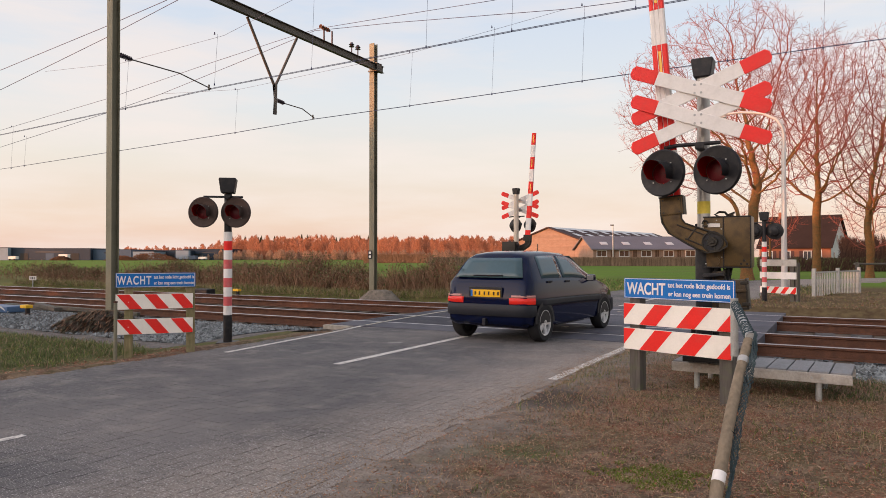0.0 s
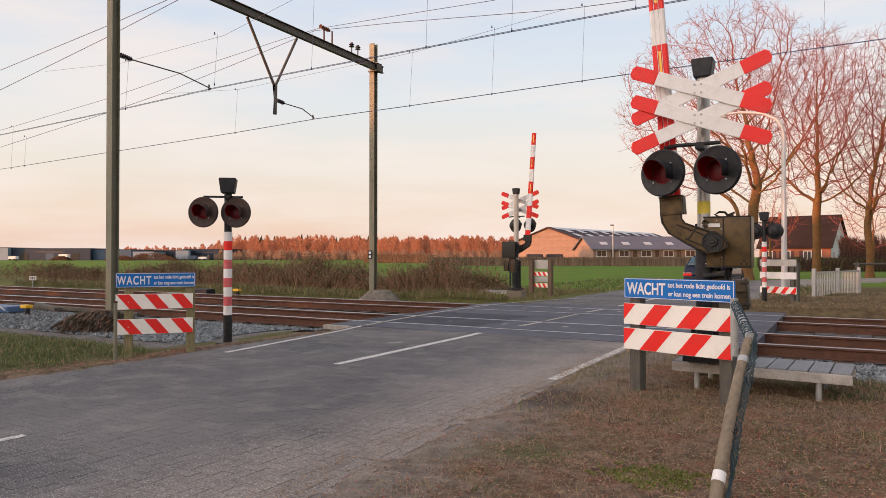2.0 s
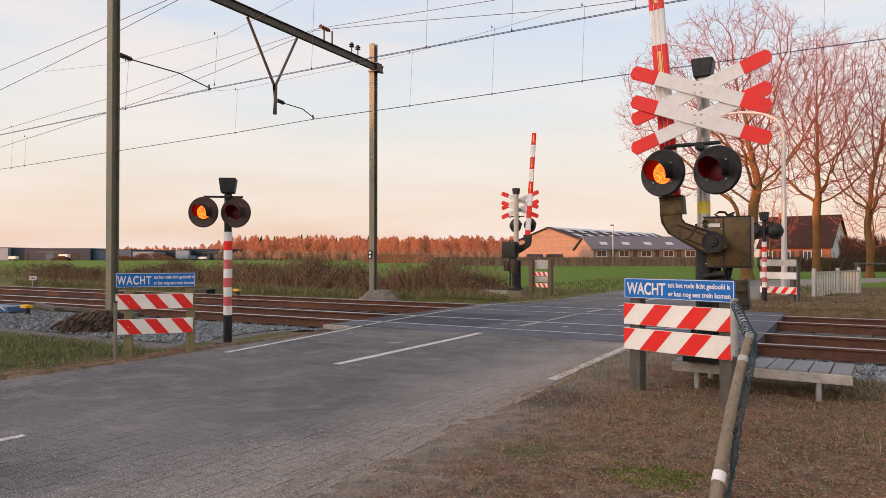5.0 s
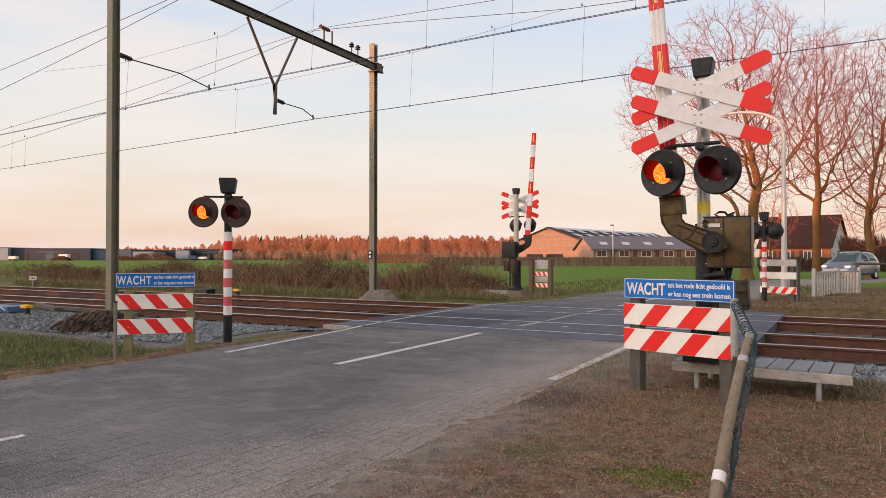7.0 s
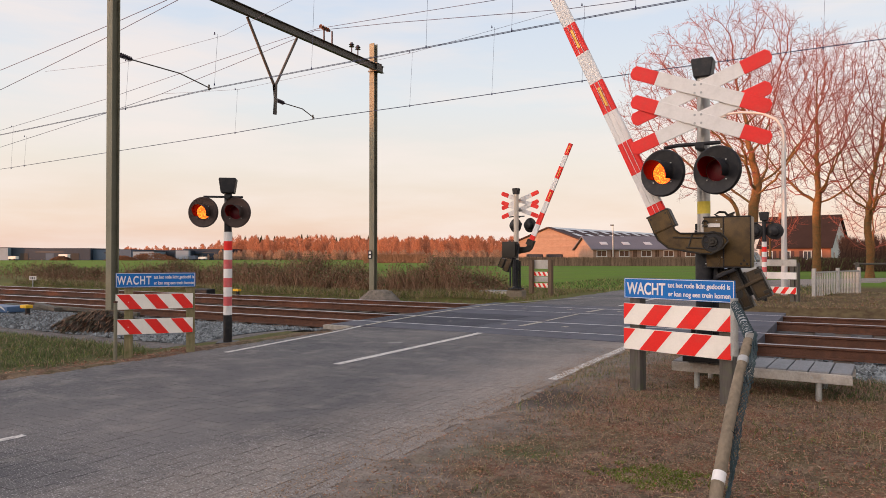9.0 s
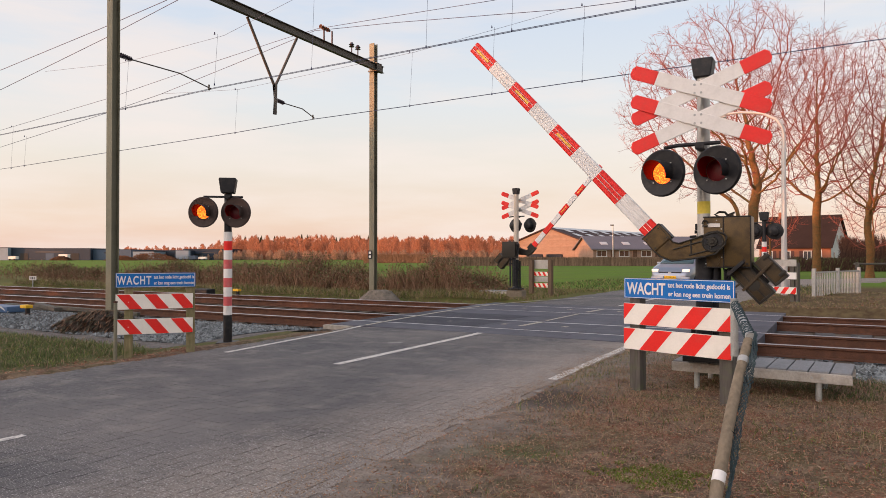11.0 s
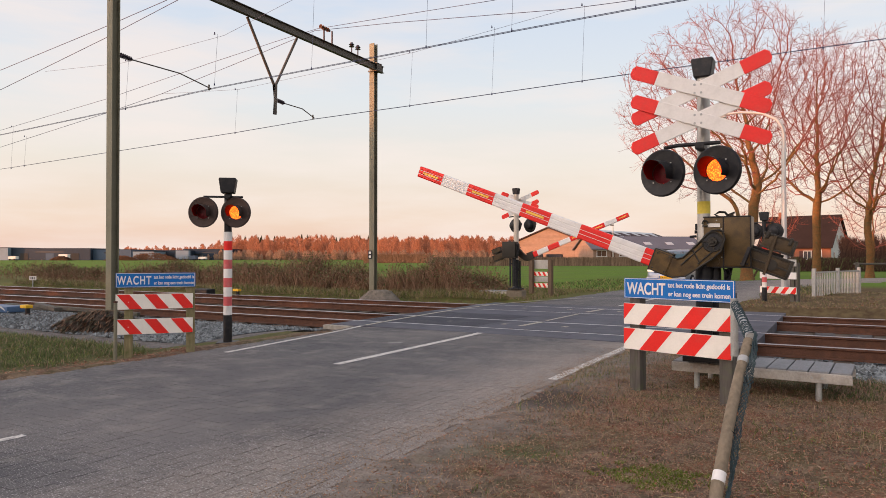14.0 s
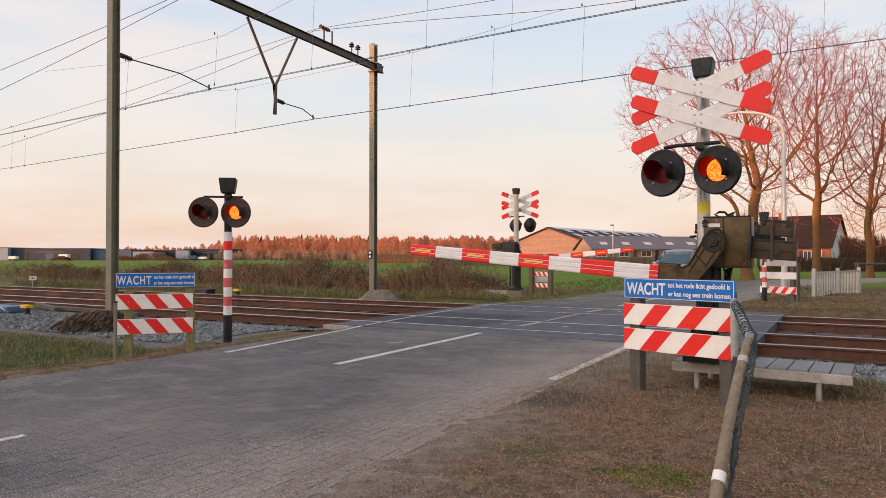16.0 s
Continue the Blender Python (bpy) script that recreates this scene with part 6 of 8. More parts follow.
SMALL_HATCHBACK["sections"] = [(tail(s_[0]), *s_[1:]) for s_ in SMALL_HATCHBACK["sections"]]
SMALL_HATCHBACK["side_windows"] = [[(tail(y), q) for y, q in w_] for w_ in SMALL_HATCHBACK["side_windows"]]
SMALL_HATCHBACK["side_trim"] = [[(tail(y), q) for y, q in w_] for w_ in SMALL_HATCHBACK["side_trim"]]
SMALL_HATCHBACK["cross"] = [(c_[0], tail(c_[1]), c_[2], c_[3], tail(c_[4]), *c_[5:]) for c_ in SMALL_HATCHBACK["cross"]]
SMALL_HATCHBACK["boxes"] = [(b_[0], (b_[1][0], tail(b_[1][1]) - (0.012 if "plate" in b_[0] else 0), b_[1][2]), *b_[2:]) for b_ in SMALL_HATCHBACK["boxes"]]
SMALL_HATCHBACK["plates"] = ((tail(-1.838) - 0.0195, 0.715, 1),)
SMALL_HATCHBACK["wraps"] = [("rear_bumper", [(0.735, -1.47), (0.728, -1.57), (0.69, -1.65), (0.60, -1.695), (0.40, -1.712), (0, -1.72)], 0.385, 0.555, TRIM, "dark plastic bumper"),
                 ("tail_light", [(0.745, -1.52), (0.728, -1.59), (0.68, -1.65), (0.58, -1.682), (0.40, -1.694)], 0.565, 0.655, TAIL, "lit red tail light"),
                 ("indicator_lens", [(0.742, -1.52), (0.724, -1.588), (0.675, -1.645), (0.575, -1.676), (0.43, -1.687)], 0.653, 0.695, BRAKE, "pale lens")]
TALL_HATCHBACK = dict(
    sections=[(-1.98, 0.70, 0.38, 0.70, 0.66, 0.72), (-1.92, 0.80, 0.30, 0.90, 0.7, 0.95), (-1.78, 0.83, 0.25, 0.98, 0.64, 1.30), (-1.40, 0.84, 0.23, 1.0, 0.60, 1.50), (-0.6, 0.84, 0.23, 0.99, 0.60, 1.54), (0.0, 0.84, 0.23, 0.97, 0.60, 1.53), (0.3, 0.84, 0.23, 0.965, 0.61, 1.46),
              (0.85, 0.835, 0.23, 0.95, 0.68, 1.12), (1.15, 0.83, 0.24, 0.93, 0.72, 0.965), (1.6, 0.80, 0.25, 0.84, 0.68, 0.88), (1.9, 0.74, 0.27, 0.72, 0.6, 0.75), (2.02, 0.62, 0.32, 0.56, 0.5, 0.58)],
    side_windows=[[(-1.5, 5.15), (-0.6, 5.15), (-0.6, 6.9), (-1.35, 6.9)], [(-0.52, 5.15), (0.7, 5.15), (0.1, 6.9), (-0.52, 6.9)]],
    side_trim=[[(-1.7, 1.2), (1.6, 1.2), (1.6, 1.6), (-1.7, 1.6)]],
    handles=[(-0.45, 0.8), (-1.3, 0.8)], mirror=(0.66,), axles=(-1.25, 1.28), track=0.765, half=0.84, spokes=7, plates=((2.0425, 0.46, -1),),
    cross=[("windscreen", 1.13, 0.985, 0.66, 0.315, 1.465, 0.55, WINDOW, 1, "windscreen reflecting the sky", 0.05), ("rear_window", -1.90, 0.99, 0.6, -1.78, 1.29, 0.55, WINDOW, -1, "", 0.02)],
    boxes=[("grille", (0, 1.965, 0.62), (0.9, 0.06, 0.10), 0.02, TRIM, "black grille"), ("badge", (0, 2.0, 0.63), (0.12, 0.02, 0.07), 0.008, ALU, "chrome badge"), ("headlight", (0.60, 1.88, 0.72), (0.26, 0.17, 0.11), 0.04, HEADLIGHT, "lit headlight"),
           ("number_plate", (0, 2.035, 0.46), (0.52, 0.012, 0.11), 0.003, PLATE, "yellow number plate"), ("front_bumper", (0, 1.93, 0.40), (1.5, 0.2, 0.16), 0.06, CARSILVER, ""), ("air_intake", (0, 2.02, 0.34), (0.9, 0.04, 0.09), 0.02, TRIM, ""),
           ("roof_rail", (0.62, -0.5, 1.55), (0.04, 1.5, 0.04), 0.012, TRIM, ""), ("tail_light", (0.68, -1.9, 0.95), (0.14, 0.1, 0.3), 0.03, TAIL, "")])
car_out = car("hatchback_car", pose(-4.6, 10.85, 0), "small dark blue hatchback driving over the crossing", CARBLUE, SMALL_HATCHBACK)
car_in = car("silver_car", pose(0, 45, 0, 0, 0, 150), "silver compact car with lit headlights waiting behind the barrier", CARSILVER, TALL_HATCHBACK)


# ---- fields, woods and buildings ----
def field(right, ahead, z=0.0):
    """Plan axes of the open fields: across and away."""
    return Vector((-0.5 * ahead + 0.866 * right, 0.866 * ahead + 0.5 * right, z))


rg = random.Random(11)

# wooded horizon
soup = Soup()


def bare_tree_far(p, h, mi):
    n = int(150 + h * 11)
    for _ in range(n):
        a = rg.uniform(0, 6.283)
        f = rg.random() ** 0.8
        r = h * 0.34 * math.sin(math.pi * min(1, 0.22 + f * 0.76)) * rg.uniform(0.1, 1)
        z = h * (0.04 + 0.92 * f)
        q = Vector((p.x + r * math.cos(a), p.y + r * math.sin(a), z))
        l_ = h * rg.uniform(0.05, 0.13)
        d = Vector((math.cos(a) * 0.35, math.sin(a) * 0.35, rg.uniform(0.6, 1.2))) * l_
        s = Vector((0.866, 0.5, 0)) * rg.uniform(0.07, 0.20)
        soup.tri(tuple(q - s), tuple(q + s), tuple(q + d), mi)
    soup.strip([(p.x, p.y, 0), (p.x, p.y, h * 0.8)], 0.28, 0.1, (0.866, 0.5, 0), mi)


def conifer_far(p, h):
    for i in range(16):
        z = h * (0.12 + 0.85 * i / 16)
        r = h * 0.15 * (1 - i / 16) ** 0.8 + 0.1
        for _ in range(4):
            s = Vector((0.866, 0.5, 0)) * r * rg.uniform(0.5, 1.1)
            o = Vector((0.866, 0.5, 0)) * r * rg.uniform(-0.4, 0.4)
            soup.tri((p.x + o.x - s.x, p.y + o.y - s.y, z), (p.x + o.x + s.x, p.y + o.y + s.y, z), (p.x + o.x, p.y + o.y, z + h * 0.12), 1)


for row in range(3):
    ah = 285 + row * 14
    px_ = -560
    while px_ < 420:
        r_ = px_ / 1225 * ah
        tall = 8.2 + 1.4 * noise.noise((px_ * 0.012, row, 0)) + row * 0.7
        if px_ < -380:
            tall = 3.5 + row + max(0, (px_ + 440) / 60 * 2.5)
        if px_ > 130:
            tall *= 0.8
        p = field(r_ + rg.uniform(-1, 1), ah + rg.uniform(-5, 5))
        if row == 2 and -360 < px_ < -100 and rg.random() < 0.42:
            conifer_far(p, tall * rg.uniform(0.98, 1.2))
        else:
            bare_tree_far(p, tall * rg.uniform(0.8, 1.15), 0)
        px_ += rg.uniform(3.0, 6.5)
for _ in range(420):
    # pale shrubs along the foot of the wood
    px_ = rg.uniform(-420, 330)
    ah = rg.uniform(272, 280)
    bare_tree_far(field(px_ / 1225 * ah, ah), rg.uniform(2.2, 4.2), 2)
soup.make("far_wood", [FOREST, CONIFER, mat("pale_bare_shrub", (0.33, 0.20, 0.14), 0.95, 0, 0.2, 0.1, 2, 0.0, island=0.3)], "distant bare wood glowing red in the low sun", "wood")
bm = B()
pv = None
for i in range(80):
    px_ = -400 + i * 10.4
    p = field(px_ / 1225 * 322, 322)
    h_ = 5.6 + 1.2 * noise.noise((i * 0.4, 0, 4))
    r_ = [bm.verts.new(p), bm.verts.new(p + Vector((0, 0, h_)))]
    if pv:
        bm.faces.new((pv[0], r_[0], r_[1], pv[1]))
    pv = r_
tagged(part("backdrop_wood", bm, FOREST), "solid dusk of the wood's depth", "backdrop", kind="structure")

# hedge and reed fence beyond the field
soup = Soup()
for _ in range(5200):
    f = rg.random()
    p = field((-140 + f * 120) / 1225 * 145 + 0.0, 145 + rg.uniform(-0.6, 0.6))
    h_ = 1.9 * rg.uniform(0.5, 1.0)
    s = (0.866, 0.5, 0)
    z0 = rg.uniform(-0.05, 0.5)
    d = rg.uniform(-0.3, 0.3)
    soup.strip([(p.x, p.y, z0), (p.x + d, p.y + d, h_)], rg.uniform(0.05, 0.16), 0.02, s)
for _ in range(5200):
    f = rg.random()
    ah = 97 - 3 * f
    p = field((-25 + f * 500) / 1225 * ah, ah + rg.uniform(-0.25, 0.25))
    h_ = 1.3 * rg.uniform(0.75, 1.0)
    soup.strip([(p.x, p.y, 0), (p.x + rg.uniform(-0.1, 0.1), p.y, h_)], rg.uniform(0.05, 0.13), 0.03, (0.866, 0.5, 0), 1)
REED = mat("reed_fence", (0.20, 0.135, 0.09), 0.95, 0, 0.2, 0.5, 6, 0.1, island=0.4)
soup.make("field_hedge", [BRAMBLE, REED], "brown hedge and reed fence at the field edge", "hedge")

WOODWALL = mat("weathered_orange_cladding", (0.25, 0.165, 0.125), 0.85, 0, 0.25, 0.6, 8, 0.2, stain=(0.20, 0.105, 0.07), stain_amt=0.4, stretch=(0.2, 0.2, 3))
ROOFTIN = mat("corrugated_roof", (0.06, 0.034, 0.033), 0.95, 0.0, 0.15, 0.5, 5, 0.2)
ROOFBLUE = mat("slate_grey_roof", (0.12, 0.115, 0.135), 0.95, 0.0, 0.12, 0.5, 6, 0.2)
SKYLIGHT = mat("pale_skylight", (0.42, 0.40, 0.40), 0.3, 0, 0.1)
BRICK = mat("orange_brick_wall", (0.23, 0.09, 0.055), 0.9, 0, 0.2, 1, 14, 0.3)
ROOFDARK = mat("dark_roof_tiles", (0.026, 0.018, 0.017), 0.95, 0, 0.2, 1, 10, 0.3)
ROOFDARK.node_tree.nodes["Principled BSDF"].inputs["Specular IOR Level"].default_value = 0.05
PLASTER = mat("white_gable_render", (0.55, 0.53, 0.52), 0.85, 0, 0.08, 1, 10, 0.1)
PANE = glass("house_window_pane", (0.05, 0.05, 0.06))
DOORWOOD = mat("dark_brown_door", (0.10, 0.05, 0.03), 0.7, 0, 0.2)


def gable_building(name, origin, angle, length, width, eave, ridge, wall_m, gable_m, roof_m, label, over=0.4):
    """Ridge along local x from 0 to length; local y from 0 (front eaves) to width."""
    t = thing(name, pose(origin.x, origin.y, 0, 0, 0, angle), label, "building", "farm buildings")
    for y0, y1 in ((0.0, 0.25), (width - 0.25, width)):
        bm = B()
        box(bm, (length / 2, (y0 + y1) / 2, eave / 2), (length, y1 - y0, eave))
        part("wall", bm, wall_m, t)
    for x in (0.0, length - 0.25):
        bm = B()
        slab(bm, [(0.252, 0), (width - 0.252, 0), (width - 0.252, eave), (width / 2, ridge), (0.252, eave)], 0.25, "x", x)
        part("gable_wall", bm, gable_m, t)
    sl = (ridge - eave) / (width / 2)
    for s in (0, 1):
        bm = B()
        o = [(-over, eave - over * sl + 0.02), (width / 2, ridge + 0.02), (width / 2, ridge + 0.2), (-over, eave - over * sl + 0.2)]
        if s:
            o = [(width - a, c) for a, c in o]
        slab(bm, o, length + 2 * over, "x", -over)
        part("roof", bm, roof_m, t)
    return t


def on_roof(t, name, length, width, eave, ridge, x, f, sx, sy, mm, label=""):
    sl = (ridge - eave) / (width / 2)
    y = f * width / 2
    z = eave + y * sl + 0.21
    bm = B()
    box(bm, (x, y, z), (sx, sy, 0.06), 0, Matrix.Rotation(math.atan(sl), 4, "X"))
    return part(name, bm, mm, t, label)


def wall_opening(t, x, z, w, h, frame_m, pane_m, name="window", y=0.0, shutters=None):
    bm = B()
    for c, s in (((x, y - 0.03, z + h / 2), (w + 0.12, 0.08, 0.09)), ((x, y - 0.03, z - h / 2), (w + 0.16, 0.1, 0.09)), ((x - w / 2, y - 0.03, z), (0.09, 0.08, h)), ((x + w / 2, y - 0.03, z), (0.09, 0.08, h)), ((x, y - 0.03, z), (0.05, 0.06, h))):
        box(bm, c, s)
    o = part(name, bm, frame_m, t)
    bm = B()
    box(bm, (x, y - 0.012, z), (w, 0.03, h))
    part("pane", bm, pane_m, o)
    if shutters:
        for s in (-1, 1):
            bm = B()
            box(bm, (x + s * (w / 2 + 0.28), y - 0.04, z), (0.42, 0.05, h))
            part("shutter", bm, shutters, o)


# big barn: gable end towards the crossing
bx = Vector((0.191, 0.982, 0))
gperp = Vector((0.982, -0.191, 0))
apex = field(186 / 1225 * 120, 120)
barn = gable_building("timber_barn", apex + gperp * 8.5, turn_to(bx.x, bx.y), 42.5, 17, 3.3, 6.25, WOODWALL, WOODWALL, ROOFTIN, "long timber barn with a dark roof full of skylights")
for i in range(9):
    for j, f in enumerate((0.25, 0.52, 0.78)):
        on_roof(barn, "skylight", 42.5, 17, 3.3, 6.25, 2.5 + i * 4.4 + j * 0.7, f, 1.6, 1.5, SKYLIGHT)
on_roof(barn, "ridge_light", 42.5, 17, 3.3, 6.25, 21.2, 0.93, 40, 1.1, SKYLIGHT, "long translucent ridge strip")
wall_opening(barn, 3.2, 1.6, 2.6, 2.8, WOODWALL, BLACK, "barn_door", 0.0)
bm = B()
for i in range(21):
    z_ = 0.25 + i * 0.28
    w_ = 16.6 if z_ < 3.3 else 16.6 * (6.2 - z_) / 2.9
    box(bm, (-0.02, 8.5, z_), (0.03, w_, 0.035))
part("cladding_battens", bm, WOODWALL, barn)

lo = field(266 / 1225 * 104, 104)
hi_ = field(462 / 1225 * 106, 106)
dv = hi_ - lo
shed = gable_building("low_stable", lo, turn_to(dv.x, dv.y), dv.length, 9, 2.45, 4.3, WOODWALL, WOODWALL, ROOFBLUE, "low brick-red stable with a slate grey roof")
for i in range(5):
    xx = 1.3 + i * dv.length / 5
    wall_opening(shed, xx, 1.75, 1.5, 0.9, PLASTER, DOORWOOD)
    on_roof(shed, "skylight", dv.length, 9, 2.45, 4.3, xx + 0.9, 0.36, 1.1, 1.1, SKYLIGHT)
for i in range(4):
    wall_opening(shed, 3.0 + i * dv.length / 5, 1.75, 0.7, 1.1, WOODWALL, DOORWOOD, "stable_door")

ha = field(560 / 1225 * 92, 92)
hb = field(686 / 1225 * 86, 86)
dv = hb - ha
house = gable_building("brick_house", ha, turn_to(dv.x, dv.y), dv.length, 7.5, 2.6, 6.5, BRICK, PLASTER, ROOFDARK, "brick farmhouse with a steep dark tiled roof and white gable", 0.3)
for x in (1.2, 3.4, 5.9, 8.2):
    if x < dv.length - 0.6:
        wall_opening(house, x, 1.45, 0.9, 1.1, PLASTER, PANE, "window", 0.0, mat("dark_shutter", (0.06, 0.02, 0.02), 0.6))
wall_opening(house, 7.1, 1.1, 0.9, 2.1, PLASTER, DOORWOOD, "door")
for y, z in ((2.7, 3.6), (4.6, 3.6), (1.4, 1.4), (5.6, 1.4)):
    bm = B()
    box(bm, (dv.length + 0.012, y, z), (0.05, 0.75, 1.0))
    wo = part("window", bm, PLASTER, house)
    bm = B()
    box(bm, (dv.length + 0.03, y, z), (0.03, 0.6, 0.85))
    part("pane", bm, PANE, wo)
bm = B()
box(bm, (1.6, 3.75, 6.75), (0.7, 0.6, 1.0), 0.03)
part("chimney", bm, BRICK, house)

# darker, bluer colour stands in for walls that the low sun misses
HALLDARK = mat("shade_toned_hall_cladding", (0.024, 0.036, 0.058), 0.6, 0.2, 0.08, 0.3, 4, 0.05, stretch=(3, 3, 0.1))
HALLBLUE = mat("blue_grey_hall_cladding", (0.06, 0.09, 0.14), 0.6, 0.2, 0.08, 0.3, 4, 0.05, stretch=(3, 3, 0.1))
HALLWHITE = mat("pale_hall_cladding", (0.20, 0.25, 0.31), 0.6, 0.1, 0.08, 0.3, 4, 0.05)


def hall(x0, x1, ytop, ah, mm, lab, doors=2):
    a, c = field(x0 / 1225 * ah, ah), field(x1 / 1225 * ah, ah)
    L = (c - a).length
    h_ = 1.25 + ytop * ah / 1225
    t = thing("industrial_hall", pose(a.x, a.y, 0, 0, 0, 30), lab, "building", "industrial halls")
    bm = B()
    box(bm, (L / 2, 12, h_ / 2), (L, 24, h_))
    part("wall", bm, mm, t)
    bm = B()
    box(bm, (L / 2, 12, h_ + 0.1), (L + 0.2, 24.2, 0.22), 0.04)
    part("roof_edge", bm, HALLDARK, t)
    for i in range(doors):
        bm = B()
        box(bm, (L * (i + 0.6) / (doors + 0.2), -0.03, h_ * 0.3), (3.0, 0.08, h_ * 0.6))
        part("gate", bm, BLACK if i % 2 == 0 else HALLBLUE, t)
    bm = B()
    box(bm, (L * 0.5, -0.03, h_ * 0.72), (L * 0.35, 0.06, 0.5))
    part("window_band", bm, PANE, t)
    return t


hall(-830, -770, 16, 258, HALLWHITE, "pale low office hall far off", 1)
hall(-768, -624, 14.5, 260, HALLDARK, "wide dark industrial hall far off", 3)
hall(-622, -552, 12.5, 262, HALLBLUE, "blue-grey industrial hall far off", 1)
hall(-549, -512, 9.5, 255, HALLWHITE, "small white hall far off", 1)
hall(-510, -455, 11, 266, HALLDARK, "dark hall behind the earth heap", 1)
hall(-460, -372, 13, 275, HALLDARK, "dark flat-roofed hall before the wood", 2)
for x, w, h_, mm in ((-670, 3.2, 2.1, WHITE), (-760, 2.6, 1.4, WHITE), (-460, 4.6, 3.4, HALLWHITE), (-425, 2.6, 1.2, WHITE), (-448, 5.0, 1.6, HALLBLUE)):
    t = thing("parked_van", pose(*field(x / 1225 * 245, 245), 0, 0, 30), "far white van parked before the halls", "van", "far parked vans")
    bm = B()
    box(bm, (0, 0, h_ / 2 + 0.25), (w, 1.8, h_ - 0.3), 0.12)
    part("body", bm, mm, t)
    for s in (-0.3, 0.3):
        bm = B()
        tube(bm, [(s * w, -0.95, 0.32), (s * w, -0.7, 0.32)], 0.32, 10)
        part("wheel", bm, TYRE, t)
soup = Soup()
for cx, w, h_ in ((-515, 9, 2.6), (-676, 3, 1.4), (-570, 5, 1.6)):
    for _ in range(1500):
        a = rg.uniform(-1, 1)
        z = h_ * (1 - a * a) * rg.random()
        p = field(cx / 1225 * 240 + a * w, 240 + rg.uniform(-2, 2))
        s = rg.uniform(0.12, 0.35)
        soup.tri((p.x - s, p.y, z), (p.x + s, p.y + 0.3, z), (p.x, p.y, z + s * 0.8))
soup.make("earth_heap", [mat("brown_earth", (0.13, 0.075, 0.055), 0.95, 0, 0.2, 0.5, 4, 0.0, island=0.3)], "brown overgrown earth heaps before the halls", "heap")
# parked vehicles at the barn
for x, ah, h_ in ((160, 112, 2.0), (195, 113, 2.0)):
    t = thing("parked_car", pose(*field(x / 1225 * ah, ah), 0, 0, 30), "dark car parked at the barn", "car", "cars at the barn")
    bm = B()
    box(bm, (0, 0, 0.75), (4.2, 1.7, 0.7), 0.2)
    box(bm, (0.2, 0, 1.3), (2.6, 1.5, 0.8), 0.25)
    part("body", bm, BLACK, t)
    bm = B()
    box(bm, (0.2, -0.76, 1.35), (2.1, 0.04, 0.4), 0.01)
    part("window", bm, PANE, t)
    for s in (-1.3, 1.3):
        bm = B()
        tube(bm, [(s, -0.86, 0.32), (s, -0.6, 0.32)], 0.32, 12)
        part("wheel", bm, TYRE, t)
t = thing("yard_lamp", pose(*field(301 / 1225 * 100, 100)), "thin yard lamp post before the barn", "lamp post")
part("pole", tube(B(), [(0, 0, 0), (0, 0, 5.8)], [0.09, 0.06], 8), GALV, t)
part("head", box(B(), (-0.15, 0, 5.85), (0.5, 0.2, 0.16), 0.04), BLACK, t)

# brush along the far side of the line
soup = Soup()


def brush_height(x):
    pts_ = ((-60, 0.9), (-40, 0.95), (-34, 0.8), (-30, 0.35), (-27, 0.95), (-23.5, 0.75), (-21, 1.0), (-19, 0.95), (-17, 1.15), (-15.6, 0.75), (-14.6, 0.45), (-13.4, 0.95), (-11.6, 1.0), (-10.6, 0.7), (-9.8, 0.15), (-9.4, 0.0))
    for (a, ha_), (c, hc) in zip(pts_, pts_[1:]):
        if a <= x <= c:
            return ha_ + (hc - ha_) * (x - a) / (c - a)
    return 0.0


for _ in range(38000):
    x = -9.3 - 26 * rg.random() ** 1.15 if rg.random() < 0.88 else rg.uniform(-60, -34)
    y = 20.9 + rg.gauss(0, 0.7)
    h_ = brush_height(x) * rg.uniform(0.35, 1.12) * (1.0 + 0.55 * noise.noise((x * 0.75, y * 0.6, 6)) + 0.3 * noise.noise((x * 2.1, y, 9)))
    if h_ < 0.08 or noise.noise((x * 0.9, y * 1.4, 12)) + 0.35 * noise.noise((x * 3, y * 3, 1)) < -0.16:
        continue
    a = rg.uniform(0, 6.283)
    dx, dy = math.cos(a) * h_ * rg.uniform(0.1, 0.75), math.sin(a) * h_ * rg.uniform(0.1, 0.6)
    s = (0.8, 0.6, 0) if rg.random() < 0.5 else (0.9, -0.3, 0.3)
    z0 = h_ * rg.uniform(0.0, 0.7)
    pts_ = [(x, y, z0), (x + dx * 0.5, y + dy * 0.5, z0 + (h_ - z0) * 0.75), (x + dx, y + dy, h_ * rg.uniform(0.75, 1.0))]
    soup.strip(pts_, rg.uniform(0.010, 0.022), 0.006, s, 0)
    if rg.random() < 0.7:
        for _k in range(3):
            q = pts_[rg.randrange(1, 3)]
            l_ = rg.uniform(0.03, 0.075)
            b_ = (q[0] + rg.uniform(-l_, l_), q[1] + rg.uniform(-l_, l_), q[2] + rg.uniform(-l_, l_))
            c_ = (q[0] + rg.uniform(-l_, l_), q[1] + rg.uniform(-l_, l_), q[2] + rg.uniform(-l_, l_))
            soup.tri(q, b_, c_, 1 if rg.random() < 0.3 + 0.5 * q[2] / 1.2 else 0)
soup.make("bramble_brush", [BRAMBLE, BRAMBLEGREEN], "brown winter brambles along the far side of the line", "brush")


